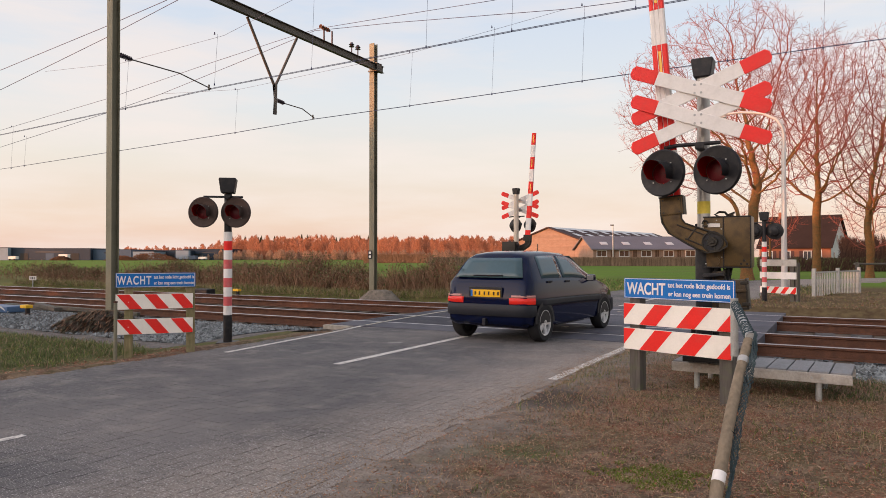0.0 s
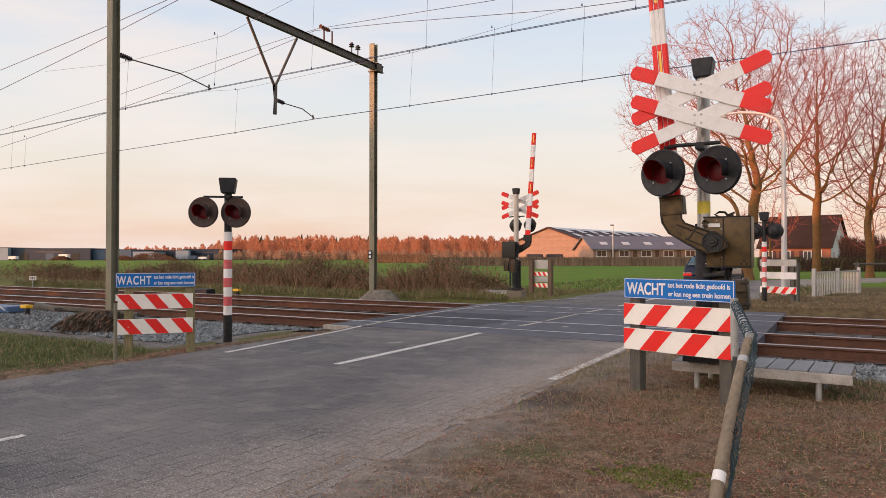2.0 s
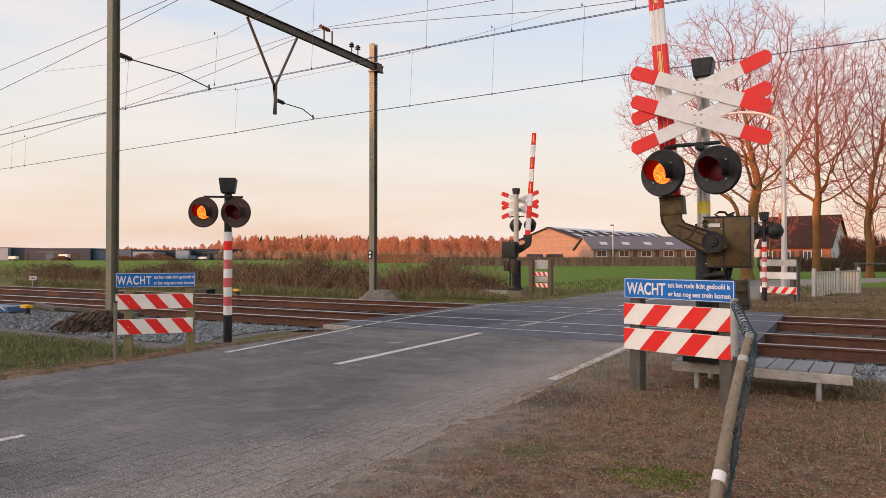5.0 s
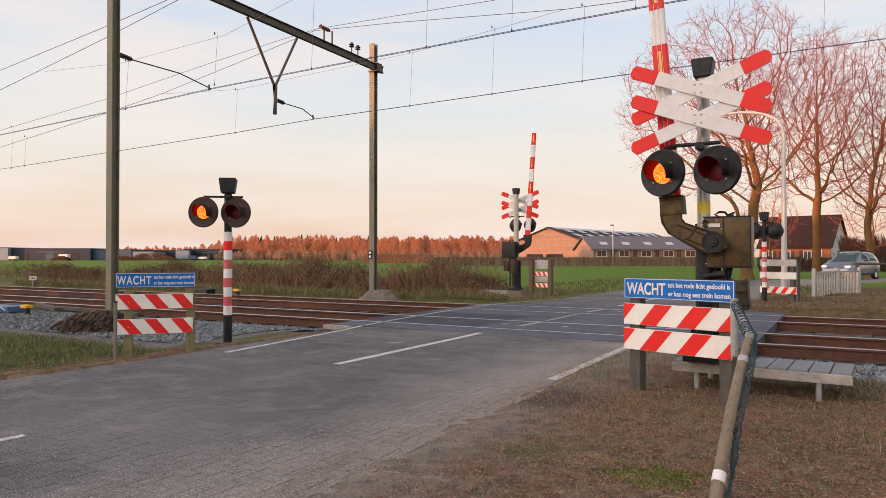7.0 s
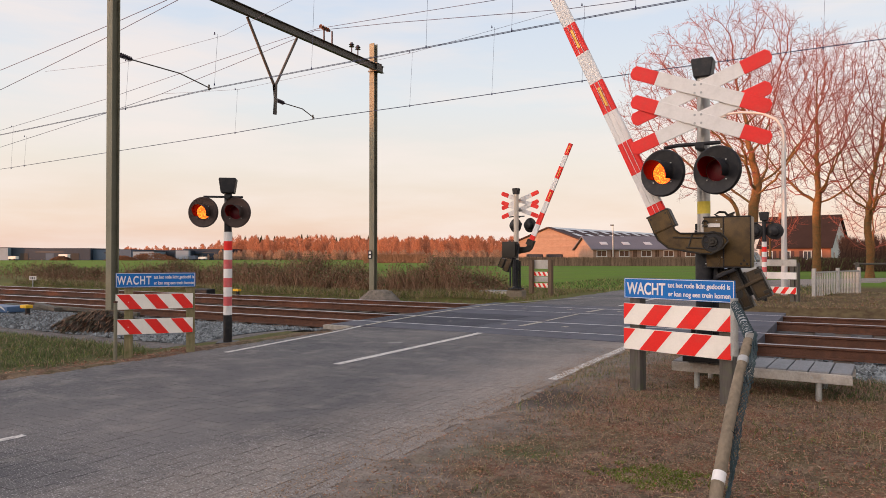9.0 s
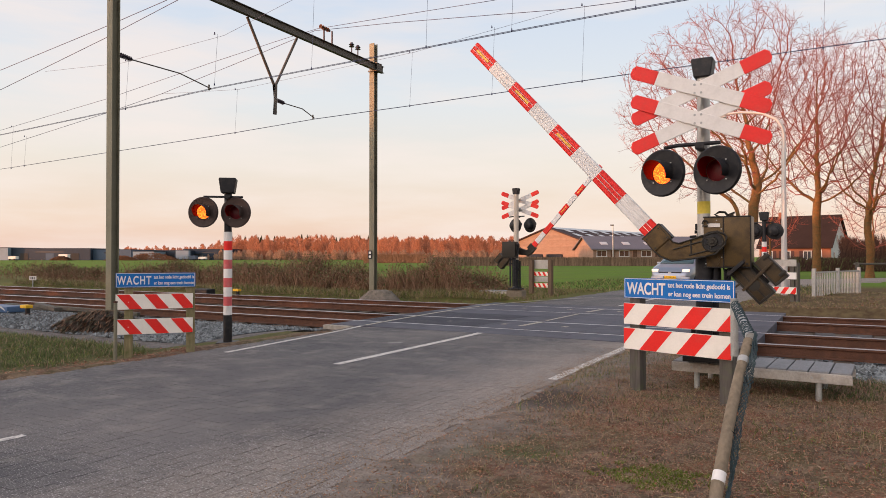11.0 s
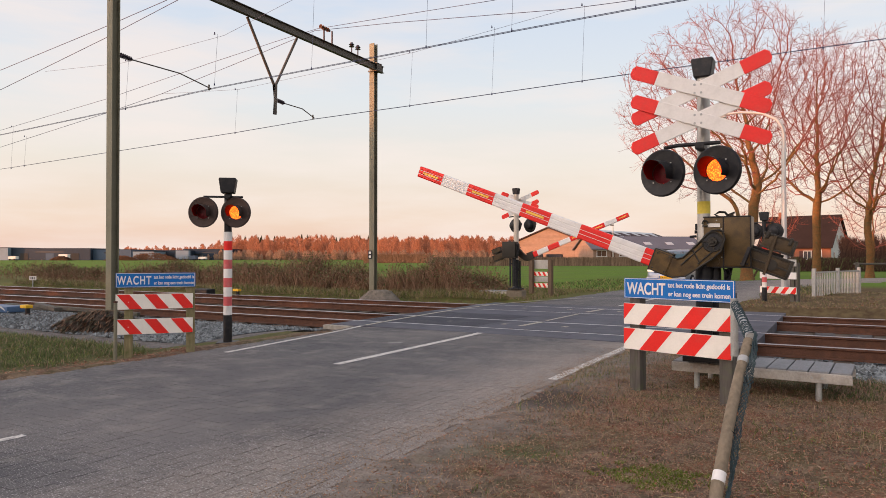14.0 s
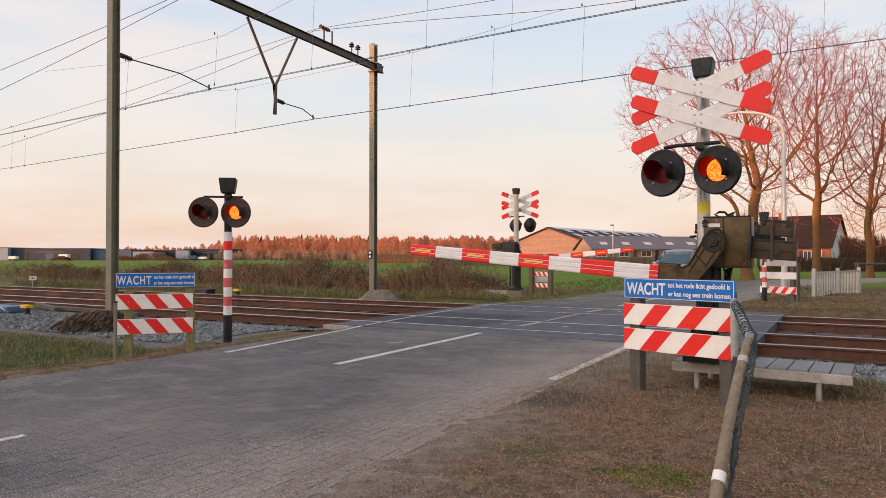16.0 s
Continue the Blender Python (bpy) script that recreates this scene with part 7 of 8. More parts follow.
# ---- grass, litter ----
def blades(soup, n, x0, x1, y0, y1, h0, h1, w, mats, lean=0.7, keep=None):
    for _ in range(n):
        x, y = rg.uniform(x0, x1), rg.uniform(y0, y1)
        if keep and not keep(x, y):
            continue
        h_ = rg.uniform(h0, h1)
        a = rg.uniform(0, 6.283)
        l_ = h_ * rg.uniform(0.2, lean * 2)
        z = ground_height(x, y)
        s = (math.sin(a), -math.cos(a), 0) if rg.random() < 0.6 else (0.866, 0.5, 0)
        soup.strip([(x, y, z - 0.005), (x + math.cos(a) * l_ * 0.4, y + math.sin(a) * l_ * 0.4, z + h_ * 0.7), (x + math.cos(a) * l_, y + math.sin(a) * l_, z + h_)], w, w * 0.3, s, rg.choice(mats))


def off_road(x, y):
    return abs(road_distance(x, y)) > 2.52 + edge_wobble(x, y)


soup = Soup()
blades(soup, 46000, -2.1, 1.8, 2.2, 8.6, 0.006, 0.028, 0.0028, [0, 0, 0, 0, 5, 5, 2, 1], 2.4, off_road)
blades(soup, 6000, -2.4, 6.0, 5.0, 9.3, 0.02, 0.07, 0.005, [0, 0, 1, 2], 1.2, off_road)
blades(soup, 7000, -1.3, -0.6, 3.7, 4.3, 0.006, 0.017, 0.005, [3, 3, 3, 3, 3, 0], 1.2, lambda x, y: ((x + 0.92) / 0.3) ** 2 + ((y - 3.98) / 0.23) ** 2 + 1.5 * noise.noise((x * 11, y * 11, 0)) < 0.85)
blades(soup, 2500, -0.4, 1.5, 6.9, 8.0, 0.02, 0.06, 0.005, [1, 1, 0], 1.2)
blades(soup, 1200, -2.5, -2.1, 6.2, 10, 0.01, 0.04, 0.004, [1, 0, 4], 1.2, off_road)
blades(soup, 34000, -13.5, -7.3, 3.0, 7.2, 0.02, 0.075, 0.005, [1, 1, 1, 4, 1, 0], 1.1, lambda x, y: off_road(x, y) and y < 6.3 and road_distance(x, y) < -3.25 - 0.4 * noise.noise((x * 2, y * 2, 5)) and noise.noise((x * 1.1, y * 1.1, 14)) > -0.28)
blades(soup, 9000, -20, -9, 5.2, 7.4, 0.02, 0.08, 0.007, [1, 1, 4, 0], 0.9)
blades(soup, 9000, -34, -8.6, 17.9, 18.7, 0.10, 0.32, 0.010, [4, 2, 1, 0], 1.2)
blades(soup, 5000, -1.9, 1.4, 3.0, 6.8, 0.008, 0.03, 0.006, [1, 3, 4], 1.5, lambda x, y: noise.noise((x * 2.9, y * 2.9, 31)) > 0.33)
blades(soup, 1400, -1.9, 1.8, 3.0, 7.0, 0.004, 0.012, 0.004, [2, 2, 0], 9.0, off_road)
blades(soup, 26000, -34, -8.4, 17.7, 20.8, 0.03, 0.13, 0.010, [1, 2, 4, 2, 0], 1.1)
blades(soup, 2500, -34, -9.5, 18.6, 20.8, 0.12, 0.30, 0.010, [2, 2, 4], 0.9, lambda x, y: noise.noise((x * 0.8, y * 0.8, 21)) > 0.12)
blades(soup, 7000, -10.5, -7.8, 18.0, 26, 0.03, 0.12, 0.010, [1, 2, 4, 0], 1.0, off_road)
blades(soup, 9000, -2.4, 6, 17.8, 28, 0.015, 0.06, 0.010, [0, 0, 0, 2, 4], 1.3, off_road)
blades(soup, 6000, -12, 0, 24, 40, 0.04, 0.14, 0.02, [1, 1, 2], 0.8, off_road)
soup.make("verge_grass", [LITTER, GREENGRASS, STRAW, mat("bright_moss", (0.13, 0.16, 0.02), 0.9, 0, 0.2, 3, 20, 0.1, island=0.4), mat("yellow_green_grass", (0.17, 0.185, 0.045), 0.85, 0, 0.2, 3, 20, 0.1, island=0.4), mat("rust_red_dead_grass", (0.25, 0.105, 0.06), 0.85, 0, 0.2, 3, 20, 0.1, island=0.5)], "short dry and green grass on the verges", "grass")

soup = Soup()


def leaves(n, x0, x1, y0, y1, s0, s1, keep=None):
    for _ in range(n):
        x, y = rg.uniform(x0, x1), rg.uniform(y0, y1)
        if keep and not keep(x, y):
            continue
        z = ground_height(x, y) + rg.uniform(0.002, 0.018)
        s = rg.uniform(s0, s1)
        a = rg.uniform(0, 6.283)
        c, d = math.cos(a) * s, math.sin(a) * s
        t1, t2 = rg.uniform(-0.5, 0.5) * s, rg.uniform(-0.5, 0.5) * s
        b0 = len(soup.v)
        soup.v += [(x - c, y - d, z + t1), (x + d * 0.45, y - c * 0.45, z + abs(t2)), (x + c, y + d, z - t1 * 0.3), (x - d * 0.45, y + c * 0.45, z + abs(t2) * 0.6)]
        soup.f += [(b0, b0 + 1, b0 + 2), (b0, b0 + 2, b0 + 3)]
        mi = 0 if rg.random() < 0.6 else 1
        soup.m += [mi, mi]


leaves(34000, -1.9, 2.0, 2.2, 8.6, 0.004, 0.012, off_road)
leaves(500, -0.75, 1.4, 3.0, 6.4, 0.012, 0.024, off_road)
leaves(1500, -2.45, -1.9, 2.2, 7.5, 0.005, 0.012, off_road)
leaves(900, -8.4, -7.4, 3.0, 6.6, 0.01, 0.025, off_road)
leaves(800, -0.5, 0.9, 3.4, 5.6, 0.008, 0.02)
leaves(3000, -1.9, 2.0, 2.6, 7.0, 0.003, 0.008, off_road)
leaves(900, -2.4, 5, 18, 24, 0.02, 0.04, off_road)
leaves(160, -7.2, -2.5, 2.5, 9, 0.006, 0.014)
soup.make("leaf_litter", [LEAF, LITTER], "fallen brown leaves and crumbs of bark", "leaf litter")

soup = Soup()
for _ in range(140):
    x, y = rg.uniform(-2.3, 1.5), rg.uniform(2.8, 7.5)
    a, l_ = rg.uniform(0, 6.283), rg.uniform(0.05, 0.2)
    z = ground_height(x, y) + 0.008
    soup.strip([(x, y, z), (x + math.cos(a) * l_ * 0.5, y + math.sin(a) * l_ * 0.5, z + rg.uniform(0, 0.03)), (x + math.cos(a + 0.3) * l_, y + math.sin(a + 0.3) * l_, z)], 0.006, 0.003, (math.sin(a), -math.cos(a), 0.3), 0)
soup.make("fallen_twigs", [STRAW], "small fallen twigs on the verge", "twigs")


# ---- trees ----
def prisms(p0, p1, r0, r1, n):
    """Many tapered bars at once, n-sided; gives vertices and faces."""
    d = p1 - p0
    d /= np.maximum(np.linalg.norm(d, axis=1, keepdims=True), 1e-6)
    ref = np.where(np.abs(d[:, 2:3]) < 0.9, np.array([[0.0, 0.0, 1.0]]), np.array([[1.0, 0.0, 0.0]]))
    a = np.cross(d, ref)
    a /= np.linalg.norm(a, axis=1, keepdims=True)
    c = np.cross(d, a)
    rings = []
    for p, r in ((p0, r0), (p1, r1)):
        for k in range(n):
            an = 2 * math.pi * k / n
            rings.append(p + (a * math.cos(an) + c * math.sin(an)) * r[:, None])
    v = np.stack(rings, axis=1).reshape(-1, 3)
    b0 = np.arange(len(p0)) * 2 * n
    f = np.stack([np.stack([b0 + k, b0 + (k + 1) % n, b0 + n + (k + 1) % n, b0 + n + k], axis=1) for k in range(n)], axis=1).reshape(-1, 4)
    return v.tolist(), f.tolist()


def tree(base, label, stem, centre, radii, seed, trunk=0.3, buds=1500, step=0.34, fine=2):
    """Bare tree: a stem, then boughs that grow towards buds spread through the crown, then twigs."""
    rs_ = np.random.RandomState(seed)
    t = thing("bare_tree", Matrix.Translation(base), label, "tree", "bare roadside trees")
    node, par = [], []
    for line in stem:
        last = -1
        if node:
            last = int(np.argmin([np.linalg.norm(np.array(q) - np.array(line[0])) for q in node]))
        for i in range(len(line) - 1):
            a, c = np.array(line[i], float), np.array(line[i + 1], float)
            k = max(1, int(np.linalg.norm(c - a) / step))
            for j in range(0 if not node else 1, k + 1):
                q = a + (c - a) * j / k + rs_.randn(3) * (0.008, 0.008, 0.0)
                node.append(q)
                par.append(last)
                last = len(node) - 1
    u = rs_.randn(buds, 3)
    u /= np.linalg.norm(u, axis=1, keepdims=True)
    bud = np.array(centre) + u * (rs_.rand(buds, 1) ** (1 / 2.3)) * np.array(radii)
    first = [i for i in range(len(node)) if node[i][2] > max(l_[-1][2] for l_ in stem) * 0.55]
    near, far_ = np.zeros(buds, int), np.full(buds, 1e9)
    for i in first:
        dd = np.linalg.norm(bud - node[i], axis=1)
        m = dd < far_
        near[m], far_[m] = i, dd[m]
    alive = np.ones(buds, bool)
    born = {}
    for _ in range(130):
        idx = np.nonzero(alive)[0]
        if len(idx) == 0 or len(node) > 15000:
            break
        fresh = []
        order = np.argsort(near[idx])
        for grp in np.split(idx[order], np.nonzero(np.diff(near[idx][order]))[0] + 1):
            if born.get(near[grp[0]], 0) > 2:
                alive[grp] = False
                continue
            born[near[grp[0]]] = born.get(near[grp[0]], 0) + 1
            p = node[near[grp[0]]]
            w = bud[grp] - p
            g = (w / np.linalg.norm(w, axis=1, keepdims=True)).mean(axis=0)
            back = p - node[par[near[grp[0]]]]
            g = g + 0.3 * back / max(np.linalg.norm(back), 1e-6) + rs_.randn(3) * 0.08 + np.array((0, 0, 0.03))
            g /= np.linalg.norm(g)
            node.append(p + g * step)
            par.append(int(near[grp[0]]))
            fresh.append(len(node) - 1)
        for i in fresh:
            dd = np.linalg.norm(bud - node[i], axis=1)
            m = dd < far_
            near[m], far_[m] = i, dd[m]
        alive &= far_ > 0.46
    P = np.array(node)
    par = np.array(par)
    for _ in range(2):
        has = np.nonzero(par >= 0)[0]
        mean = np.zeros_like(P)
        num = np.bincount(par[has], minlength=len(P)).astype(float)
        np.add.at(mean, par[has], P[has])
        inner = np.nonzero((par >= 0) & (num > 0))[0]
        P[inner] = P[inner] * 0.5 + 0.25 * P[par[inner]] + 0.25 * mean[inner] / num[inner, None]
    tips = np.zeros(len(P))
    kids = np.bincount(par[par >= 0], minlength=len(P))
    tips[kids == 0] = 1
    for i in range(len(P) - 1, 0, -1):
        if par[i] >= 0:
            tips[par[i]] += tips[i]
    tip_r = 0.0078
    power = math.log(max(tips[0], 2)) / math.log(trunk / tip_r)
    rad = tip_r * np.maximum(tips, 1) ** (1 / power)
    sel = np.nonzero(par >= 0)[0]
    thick = sel[rad[sel] > 0.045]
    thin = sel[rad[sel] <= 0.045]
    flare = 1 + 0.45 * np.exp(-np.maximum(P[:, 2], 0) / 0.35)
    ends = P[thick] - P[par[thick]]
    ends = P[thick] + ends / np.linalg.norm(ends, axis=1, keepdims=True) * rad[thick, None] * 0.3
    v, f = prisms(P[par[thick]], ends, np.minimum(rad[par[thick]], rad[thick] * 1.2) * flare[par[thick]], rad[thick] * flare[thick], 10)
    o = mesh_obj("trunk", v, f, BARK, t)
    o.data.shade_smooth()
    o["label"] = "bark-covered trunk and limbs"
    v, f = prisms(P[par[thin]], P[thin], np.minimum(rad[par[thin]], rad[thin] * 1.3), rad[thin], 4)
    # twigs in two bends on every thin bough
    host = np.repeat(sel[rad[sel] < 0.026], fine)
    d = P[host] - P[par[host]]
    d /= np.linalg.norm(d, axis=1, keepdims=True)
    g = d * 0.9 + rs_.randn(len(host), 3) * 0.48 + np.array((0, 0, 0.2))
    g /= np.linalg.norm(g, axis=1, keepdims=True)
    ln = rs_.uniform(0.16, 0.42, (len(host), 1))
    a = P[host]
    b_ = a + g * ln
    g2 = g + rs_.randn(len(host), 3) * 0.24 + np.array((0, 0, 0.08))
    c = b_ + g2 / np.linalg.norm(g2, axis=1, keepdims=True) * ln * 0.9
    g3 = g + rs_.randn(len(host), 3) * 0.5
    e = b_ + g3 / np.linalg.norm(g3, axis=1, keepdims=True) * ln * 0.7
    one = np.ones(len(host))
    for q0, q1, s0, s1 in ((a, b_, 0.007, 0.0058), (b_, c, 0.0058, 0.004), (b_, e, 0.0052, 0.004)):
        v2, f2 = prisms(q0, q1, one * s0, one * s1, 3)
        k = len(v)
        v += v2
        f += (np.array(f2) + k).tolist()
    o = mesh_obj("crown", v, f, TWIG, t)
    o["label"] = "reddish bare twigs"
    o.data.shade_smooth()
    return t


tree(Vector((-4.55, 41.26, -0.1)), "large bare tree with a low fork beside the bend",
     [[(0, 0, 0), (-0.05, -0.02, 1.6), (-0.36, -0.2, 3.1), (-0.42, -0.26, 4.0)], [(-0.05, -0.02, 1.6), (0.25, 0.12, 2.6), (0.36, 0.2, 4.2), (0.5, 0.3, 5.4)]],
     (-0.7, -0.2, 9.7), (6.4, 5.6, 5.5), 3, 0.29, 3000)
tree(Vector((-1.51, 52.26, -0.1)), "tall bare tree with a thick mossy trunk before the house", [[(0, 0, 0), (0.04, 0, 2.2), (0.0, 0, 4.3)]],
     (0.1, 0, 10.6), (5.9, 5.6, 5.9), 8, 0.26, 1900)
tree(Vector((1.47, 51.32, -0.1)), "bare tree with spreading limbs by the fence", [[(0, 0, 0), (0.05, 0, 1.8), (-0.1, 0, 3.0)]],
     (0.7, 0.3, 9.6), (5.2, 5.0, 6.3), 21, 0.22, 1700, 0.34, 1)
tree(Vector((4.55, 49.52, -0.1)), "bare tree at the edge of the yard", [[(0, 0, 0), (0.05, 0, 1.8), (0.1, 0, 3.4)]],
     (0.1, 0.3, 9.2), (5.0, 5.0, 5.9), 29, 0.25, 1300, 0.34, 1)
tree(Vector((-6.5, 78.0, -0.1)), "small bare tree near the house", [[(0, 0, 0), (0.1, 0, 1.8)]], (0, 0, 5.3), (3.4, 3.4, 3.8), 33, 0.11, 420)
tree(Vector((-9.6, 84.0, -0.1)), "slender young bare tree behind the stable", [[(0, 0, 0), (0.1, 0, 1.8)]], (0, 0, 4.6), (1.6, 1.6, 3.2), 34, 0.10, 160)
tree(Vector((2.2, 70.0, -0.1)), "small bare tree beside the house gable", [[(0, 0, 0), (0.1, 0, 1.8)]], (0, 0, 5.2), (3.4, 3.4, 3.8), 35, 0.11, 420)
soup = Soup()
for _ in range(16000):
    f = rg.random()
    ah = 62 + rg.uniform(-0.8, 0.8)
    p = field((560 + f * 260) / 1225 * ah, ah)
    h_ = rg.uniform(0.4, 1.0) * (1.2 + 0.35 * noise.noise((f * 14, 0, 3)))
    soup.strip([(p.x, p.y, -0.05 + h_ * rg.uniform(0, 0.5)), (p.x + rg.uniform(-0.3, 0.3), p.y + rg.uniform(-0.2, 0.2), h_)], 0.06, 0.02, (0.866, 0.5, 0), 0 if rg.random() < 0.75 else 1)
for _ in range(9000):
    f = rg.random()
    ah = 76 + rg.uniform(-2, 2)
    p = field((706 + f * 110) / 1225 * ah, ah)
    h_ = rg.uniform(0.3, 1.0) * (3.3 + 1.2 * noise.noise((f * 9, 0, 5)))
    soup.strip([(p.x, p.y, h_ * rg.uniform(0.2, 0.8)), (p.x + rg.uniform(-0.5, 0.5), p.y + rg.uniform(-0.4, 0.4), h_)], 0.06, 0.02, (0.866, 0.5, 0), 0)
soup.make("garden_hedge", [mat("dark_shrub_stem", (0.075, 0.04, 0.03), 0.9, 0, 0.2, 2, 20, 0.1, island=0.45), BRAMBLEGREEN], "dark bare hedge and shrubs before the house", "hedge")

# unseen wood, added behind the viewer to keep the low sun off the crossing
soup = Soup()
perp = Vector((SUN_AZ.y, -SUN_AZ.x, 0))
for _ in range(26000):
    l_ = rg.uniform(-95, 95)
    d = 58 + rg.uniform(-5, 5)
    top = 9.7 + 1.3 * noise.noise((l_ * 0.12, 0, 9)) + 0.6 * noise.noise((l_ * 0.6, 0, 2))
    z = top * rg.random() ** 0.8
    p = SUN_AZ * d + perp * l_
    s = rg.uniform(0.5, 1.1)
    a = Vector((rg.gauss(0, 1), rg.gauss(0, 1), rg.gauss(0, 1))).normalized() * s
    b_ = Vector((rg.gauss(0, 1), rg.gauss(0, 1), rg.gauss(0, 1))).normalized() * s
    q = Vector((p.x, p.y, z))
    soup.tri(tuple(q - a), tuple(q + a), tuple(q + b_), 0)
soup.make("unseen_sun_screen", [CONIFER], "unseen dense dark wood added to shade the crossing", "wood")


# ---- paving bricks of the road ----
def brick_mesh(name, sx, sy):
    g, e = 0.0008, 0.0022
    v = [(g, g, -0.012), (sx - g, g, -0.012), (sx - g, sy - g, -0.012), (g, sy - g, -0.012), (e, e, 0), (sx - e, e, 0), (sx - e, sy - e, 0), (e, sy - e, 0)]
    f = [(0, 1, 5, 4), (1, 2, 6, 5), (2, 3, 7, 6), (3, 0, 4, 7), (4, 5, 6, 7)]
    return v, f


U = 0.09
meshes = {}
for key, (sx, sy) in (("h", (2 * U, U)), ("v", (U, 2 * U))):
    v, f = brick_mesh(key, sx, sy)
    me = bpy.data.meshes.new("brick")
    me.from_pydata(v, [], f)
    me.materials.append(PAVER)
    meshes[key] = (me, v, f)
rb = random.Random(5)
jv, jf = [], []
singles = 0
for gy_ in range(5, 112):
    for gx_ in range(-86, -25):
        c = (gx_ - gy_) % 4
        if c == 0:
            key, x, y = "h", gx_ * U, gy_ * U
        elif c == 2:
            key, x, y = "v", gx_ * U, (gy_ - 1) * U
        else:
            continue
        d = road_distance(x + U, y + U / 2)
        if abs(d) > 2.5 + 0.1 * noise.noise((x, y, 3)) or y > 9.9:
            continue
        # the crossfall of the road
        z = 0.0018 - 0.0045 * abs(d) / 1.3 + rb.uniform(-0.0009, 0.0009)
        me, v, f = meshes[key]
        if singles < 300 and 2.6 < y < 6.5 and -4.6 < x < -2.4:
            o = new("brick", me)
            o.parent = road
            o.matrix_basis = pose(x, y, z, rb.uniform(-0.35, 0.35), rb.uniform(-0.35, 0.35), 0)
            singles += 1
        else:
            b0 = len(jv)
            tx, ty = rb.uniform(-0.006, 0.006), rb.uniform(-0.006, 0.006)
            jv += [(x + a, y + b_, z + c_ + a * tx + b_ * ty) for a, b_, c_ in v]
            jf += [tuple(b0 + i for i in q) for q in f]
o = mesh_obj("paving_bricks", jv, jf, PAVER, road)
tagged(o, "worn herringbone paving bricks", kind="stuff")

# crumbs of earth and grit along the road edge
sv, sf = [], []
for _ in range(9000):
    y = rb.uniform(1.8, 9.6)
    d = 2.40 + rb.gauss(0, 0.13)
    x = -4.9 + d
    x += edge_wobble(x, y)
    if rb.random() < 0.25:
        x = -4.95 - 2.5 + rb.gauss(0, 0.12)
    r = rb.uniform(0.002, 0.0065)
    b0 = len(sv)
    for q in OCT:
        k = r * rb.uniform(0.6, 1.2)
        sv.append((x + q[0] * k, y + q[1] * k, 0.004 + max(0.0, ground_height(x, y)) + q[2] * k * 0.7))
    sf += [tuple(b0 + i for i in q) for q in OCTF]
for _ in range(15000):
    x, y = rb.uniform(-2.5, 0.9), rb.uniform(2.2, 7.6)
    if not off_road(x, y) or noise.noise((x * 2.3, y * 2.3, 8)) < rb.uniform(-0.6, 0.35) + (x + 2.3) * 0.12:
        continue
    r = rb.uniform(0.003, 0.009)
    b0 = len(sv)
    for q in OCT:
        k = r * rb.uniform(0.6, 1.3)
        sv.append((x + q[0] * k, y + q[1] * k, 0.004 + ground_height(x, y) + q[2] * k * 0.7))
    sf += [tuple(b0 + i for i in q) for q in OCTF]
tagged(mesh_obj("road_edge_grit", sv, sf, LITTER), "brown crumbs of earth and grit on the road edge", "grit", kind="stuff")


# ---- movement ----
# angle of the booms over the closed position
BOOM = [(0.0, 85.7), (7.1, 85.7), (7.3, 85.0), (7.5, 83.5), (7.7, 80.5), (7.9, 77.4), (8.2, 74.6), (8.5, 71.6), (9.0, 65.6), (9.2, 63.8), (10.2, 54.1), (11.3, 44.6), (12.0, 38.1),
        (12.5, 33.4), (13.5, 24.9), (14.5, 16.7), (15.0, 12.9), (15.5, 9.1), (16.0, 5.0)]
# times at which the left lamps are lit; the right lamps are lit between them
FLASH = 0.6667
LEFT_ON = [(2.38, 2.68)] + [(2.88 + FLASH * i, 3.27 + FLASH * i) for i in range(21)]
LEFT_ON = [(a, 12.09 if 11.5 < a < 11.6 else c) for a, c in LEFT_ON]
RIGHT_ON = [(2.22, 2.36), (2.68, 2.88)] + [(c, a) for (_, c), (a, _) in zip(LEFT_ON[1:], LEFT_ON[2:])]


def flash_rows(on, offset=0.0):
    """The insert turns its lit face to the front at each start and its dark face at each end."""
    rows = [(0.0, 180.0)]
    for a, c in on:
        for t0, f, g in ((a + offset, 180.0, 0.0), (c + (0.0667 - offset), 0.0, 180.0)):
            for i in range(4):
                tt = t0 + (i - 2) / 30
                if tt < 16.0 and tt > rows[-1][0] + 0.02:
                    rows.append((tt, f + (g - f) * i / 3))
    if rows[-1][0] < 15.99:
        rows.append((16.0, rows[-1][1]))
    return [(t, pose(0, 0, 0, 0, 0, a)) for t, a in rows]


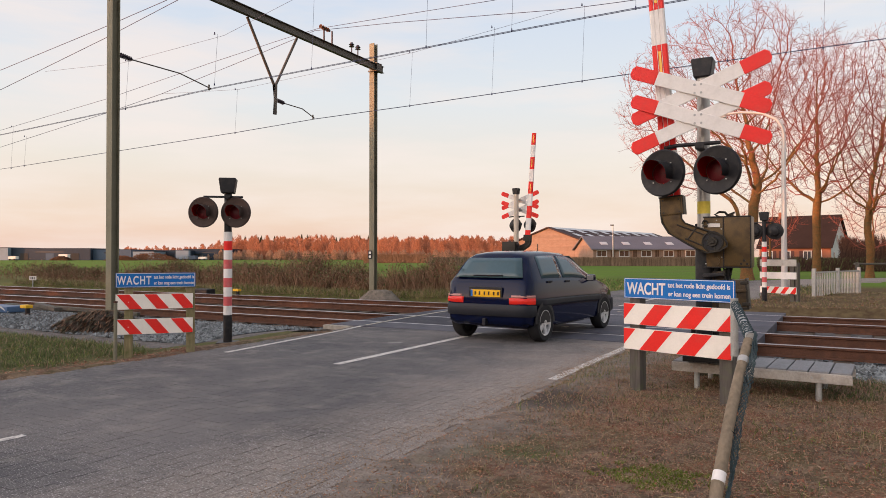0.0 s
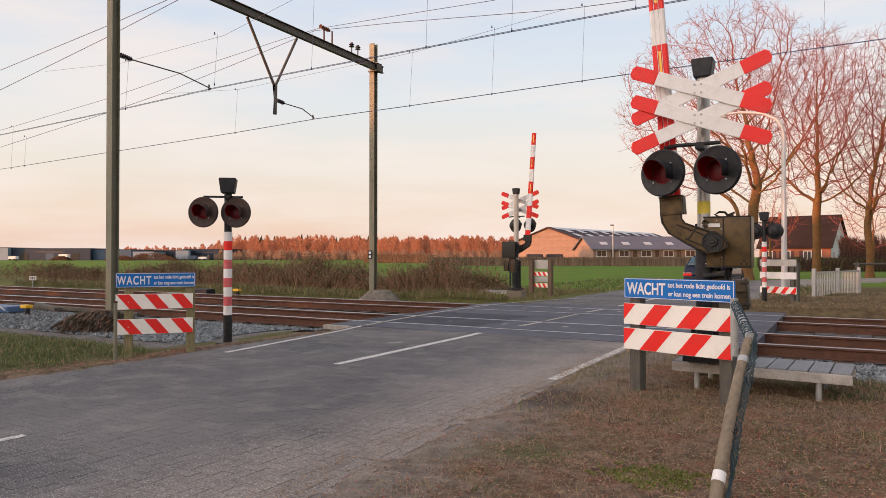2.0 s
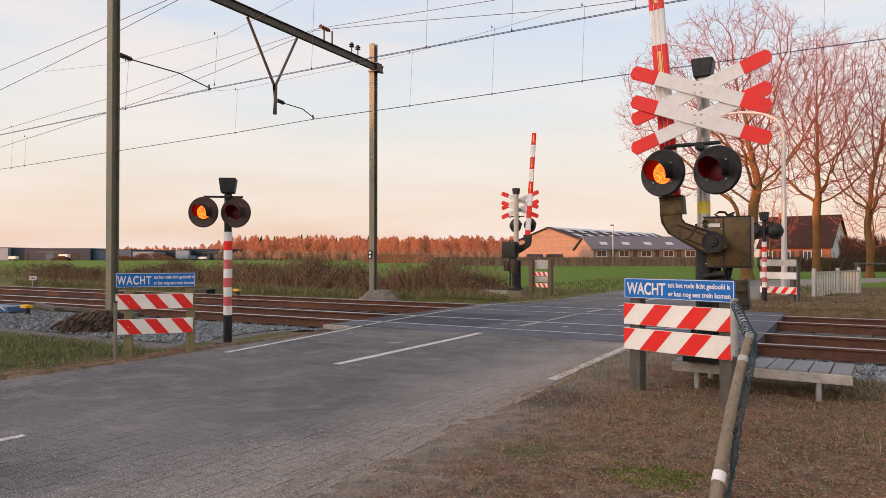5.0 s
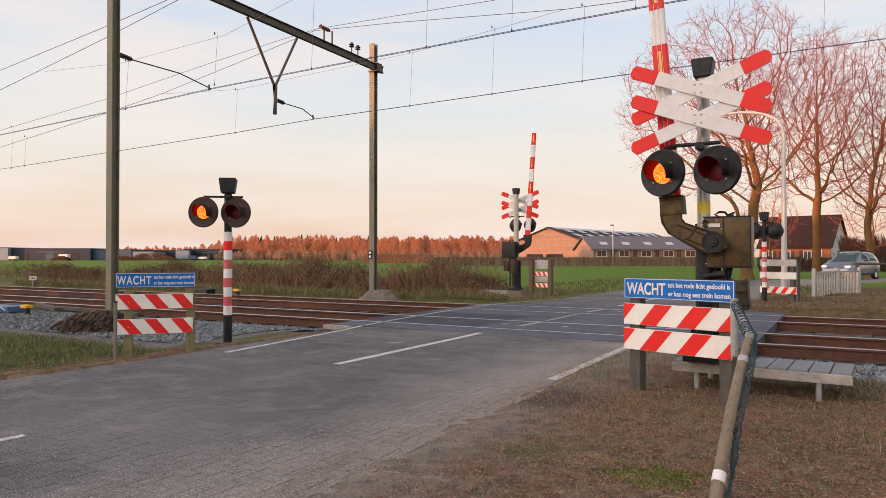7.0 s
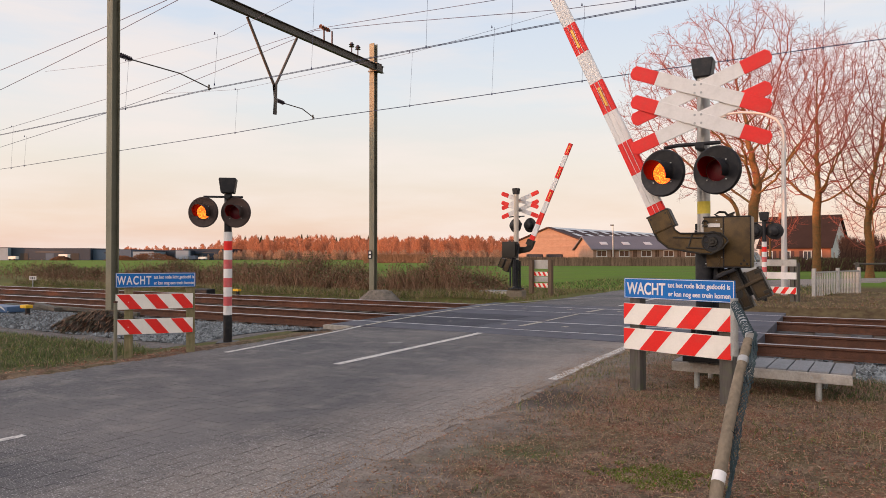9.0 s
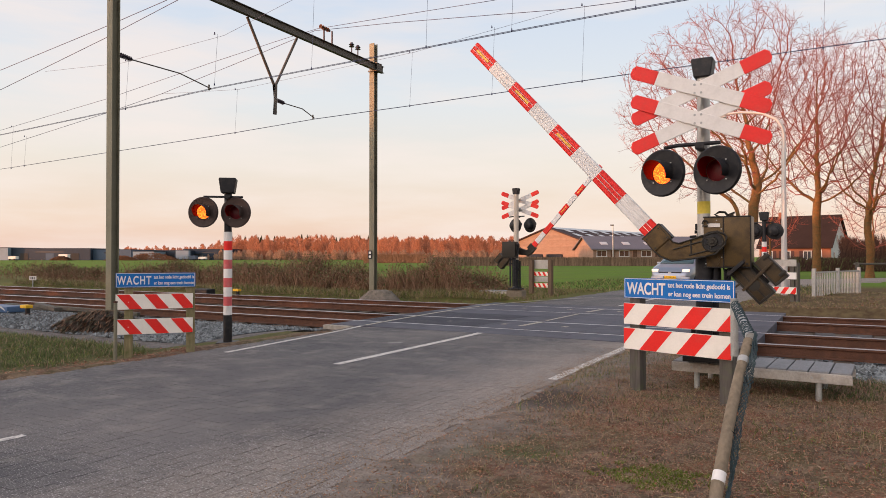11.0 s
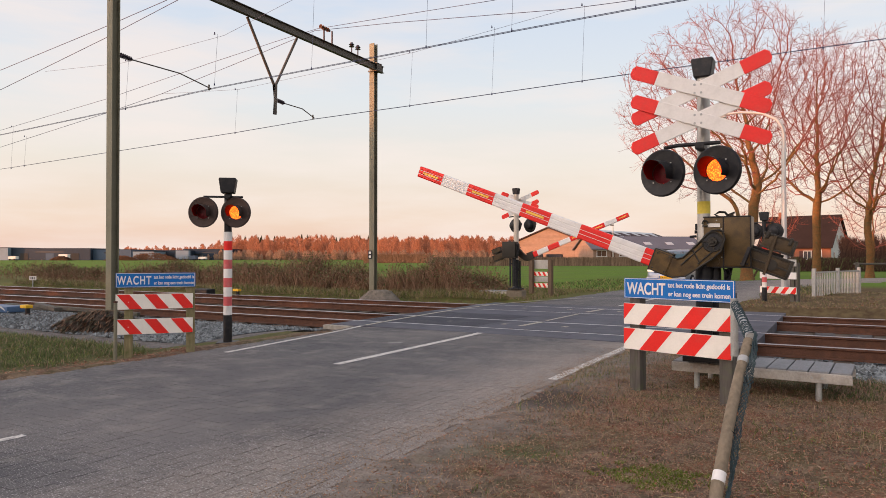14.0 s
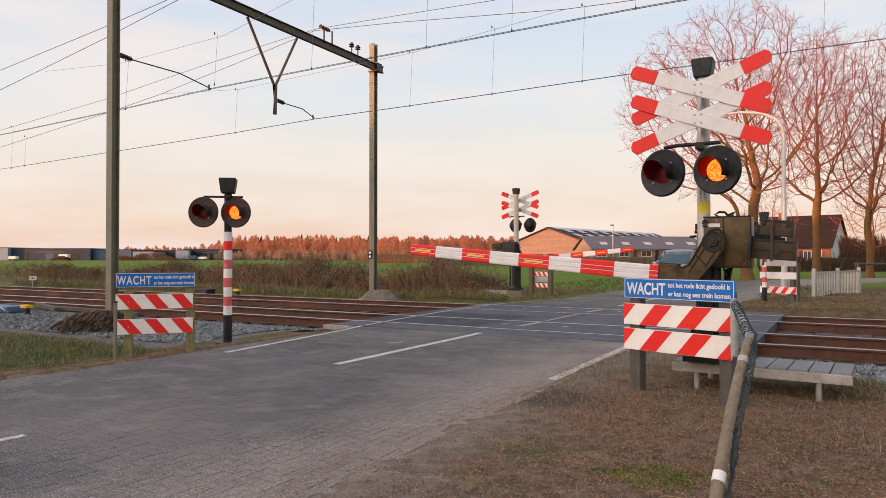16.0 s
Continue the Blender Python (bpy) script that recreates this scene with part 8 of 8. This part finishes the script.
CAR_OUT = [(0.0, -4.45, 10.84, -4), (0.5, -4.5, 14.55, -3), (1.0, -4.5, 18.6, -2), (1.5, -4.42, 23.1, -1), (2.0, -4.15, 27.6, -5), (2.5, -3.1, 32.3, -12), (3.0, -1.5, 36.8, -21), (3.5, 0.2, 40.6, -28),
           (4.0, 2.1, 43.7, -37), (4.5, 5.0, 46.9, -43), (5.5, 12.0, 53.0, -50), (7.0, 26.0, 62.5, -57), (9.0, 46.0, 74.5, -60), (16.0, 116.0, 107.0, -65)]
CAR_IN = [(0.0, 60.0, 86.0, 122), (4.0, 18.0, 61.5, 124), (5.5, 7.0, 54.2, 140), (6.5, 1.9, 49.3, 153), (7.0, 0.38, 45.4, 158), (7.5, -0.78, 42.3, 162), (8.0, -2.2, 38.6, 165), (8.5, -3.1, 35.6, 168),
          (9.0, -4.1, 32.2, 170), (9.2, -4.35, 31.6, 171), (10.0, -5.15, 30.25, 172), (11.3, -5.72, 29.8, 175), (13.0, -5.83, 29.66, 176), (16.0, -5.83, 29.66, 176)]


def motions():
    walk(arm_near, [(t, pose(0, 0, 0, 0, a, 0)) for t, a in BOOM])
    walk(arm_far, [(t, pose(0, 0, 0, 0, min(a + 0.6, 86.0), 0)) for t, a in BOOM])
    for insert, side, screen in inserts:
        walk(insert, flash_rows(LEFT_ON, 0.0667) if side == 0 else flash_rows(RIGHT_ON, 0.0))
    walk(car_out, [(t, pose(x, y, 0, 0, 0, a)) for t, x, y, a in CAR_OUT])
    walk(car_in, [(t, pose(x, y, 0, 0, 0, a)) for t, x, y, a in CAR_IN])
    for vehicle, path in ((car_out, CAR_OUT), (car_in, CAR_IN)):
        dist = [0.0]
        for p, q in zip(path, path[1:]):
            dist.append(dist[-1] + math.hypot(q[1] - p[1], q[2] - p[2]))
        rows = []
        for i in range(len(path)):
            rows.append((path[i][0], dist[i]))
        fine = [(rows[0][0], 0.0)]
        for (t0, d0), (t1, d1) in zip(rows, rows[1:]):
            k = max(1, math.ceil((d1 - d0) / WHEEL_R / radians(75)))
            fine += [(t0 + (t1 - t0) * j / k, d0 + (d1 - d0) * j / k) for j in range(1, k + 1)]
        for w in vehicle.children:
            if w.name.startswith("wheel"):
                base = w.matrix_basis.copy()
                loc = base.translation.copy()
                walk(w, [(t, Matrix.Translation(loc) @ pose(0, 0, 0, -math.degrees(d / WHEEL_R) % 360, 0, 0)) for t, d in fine])


motions()
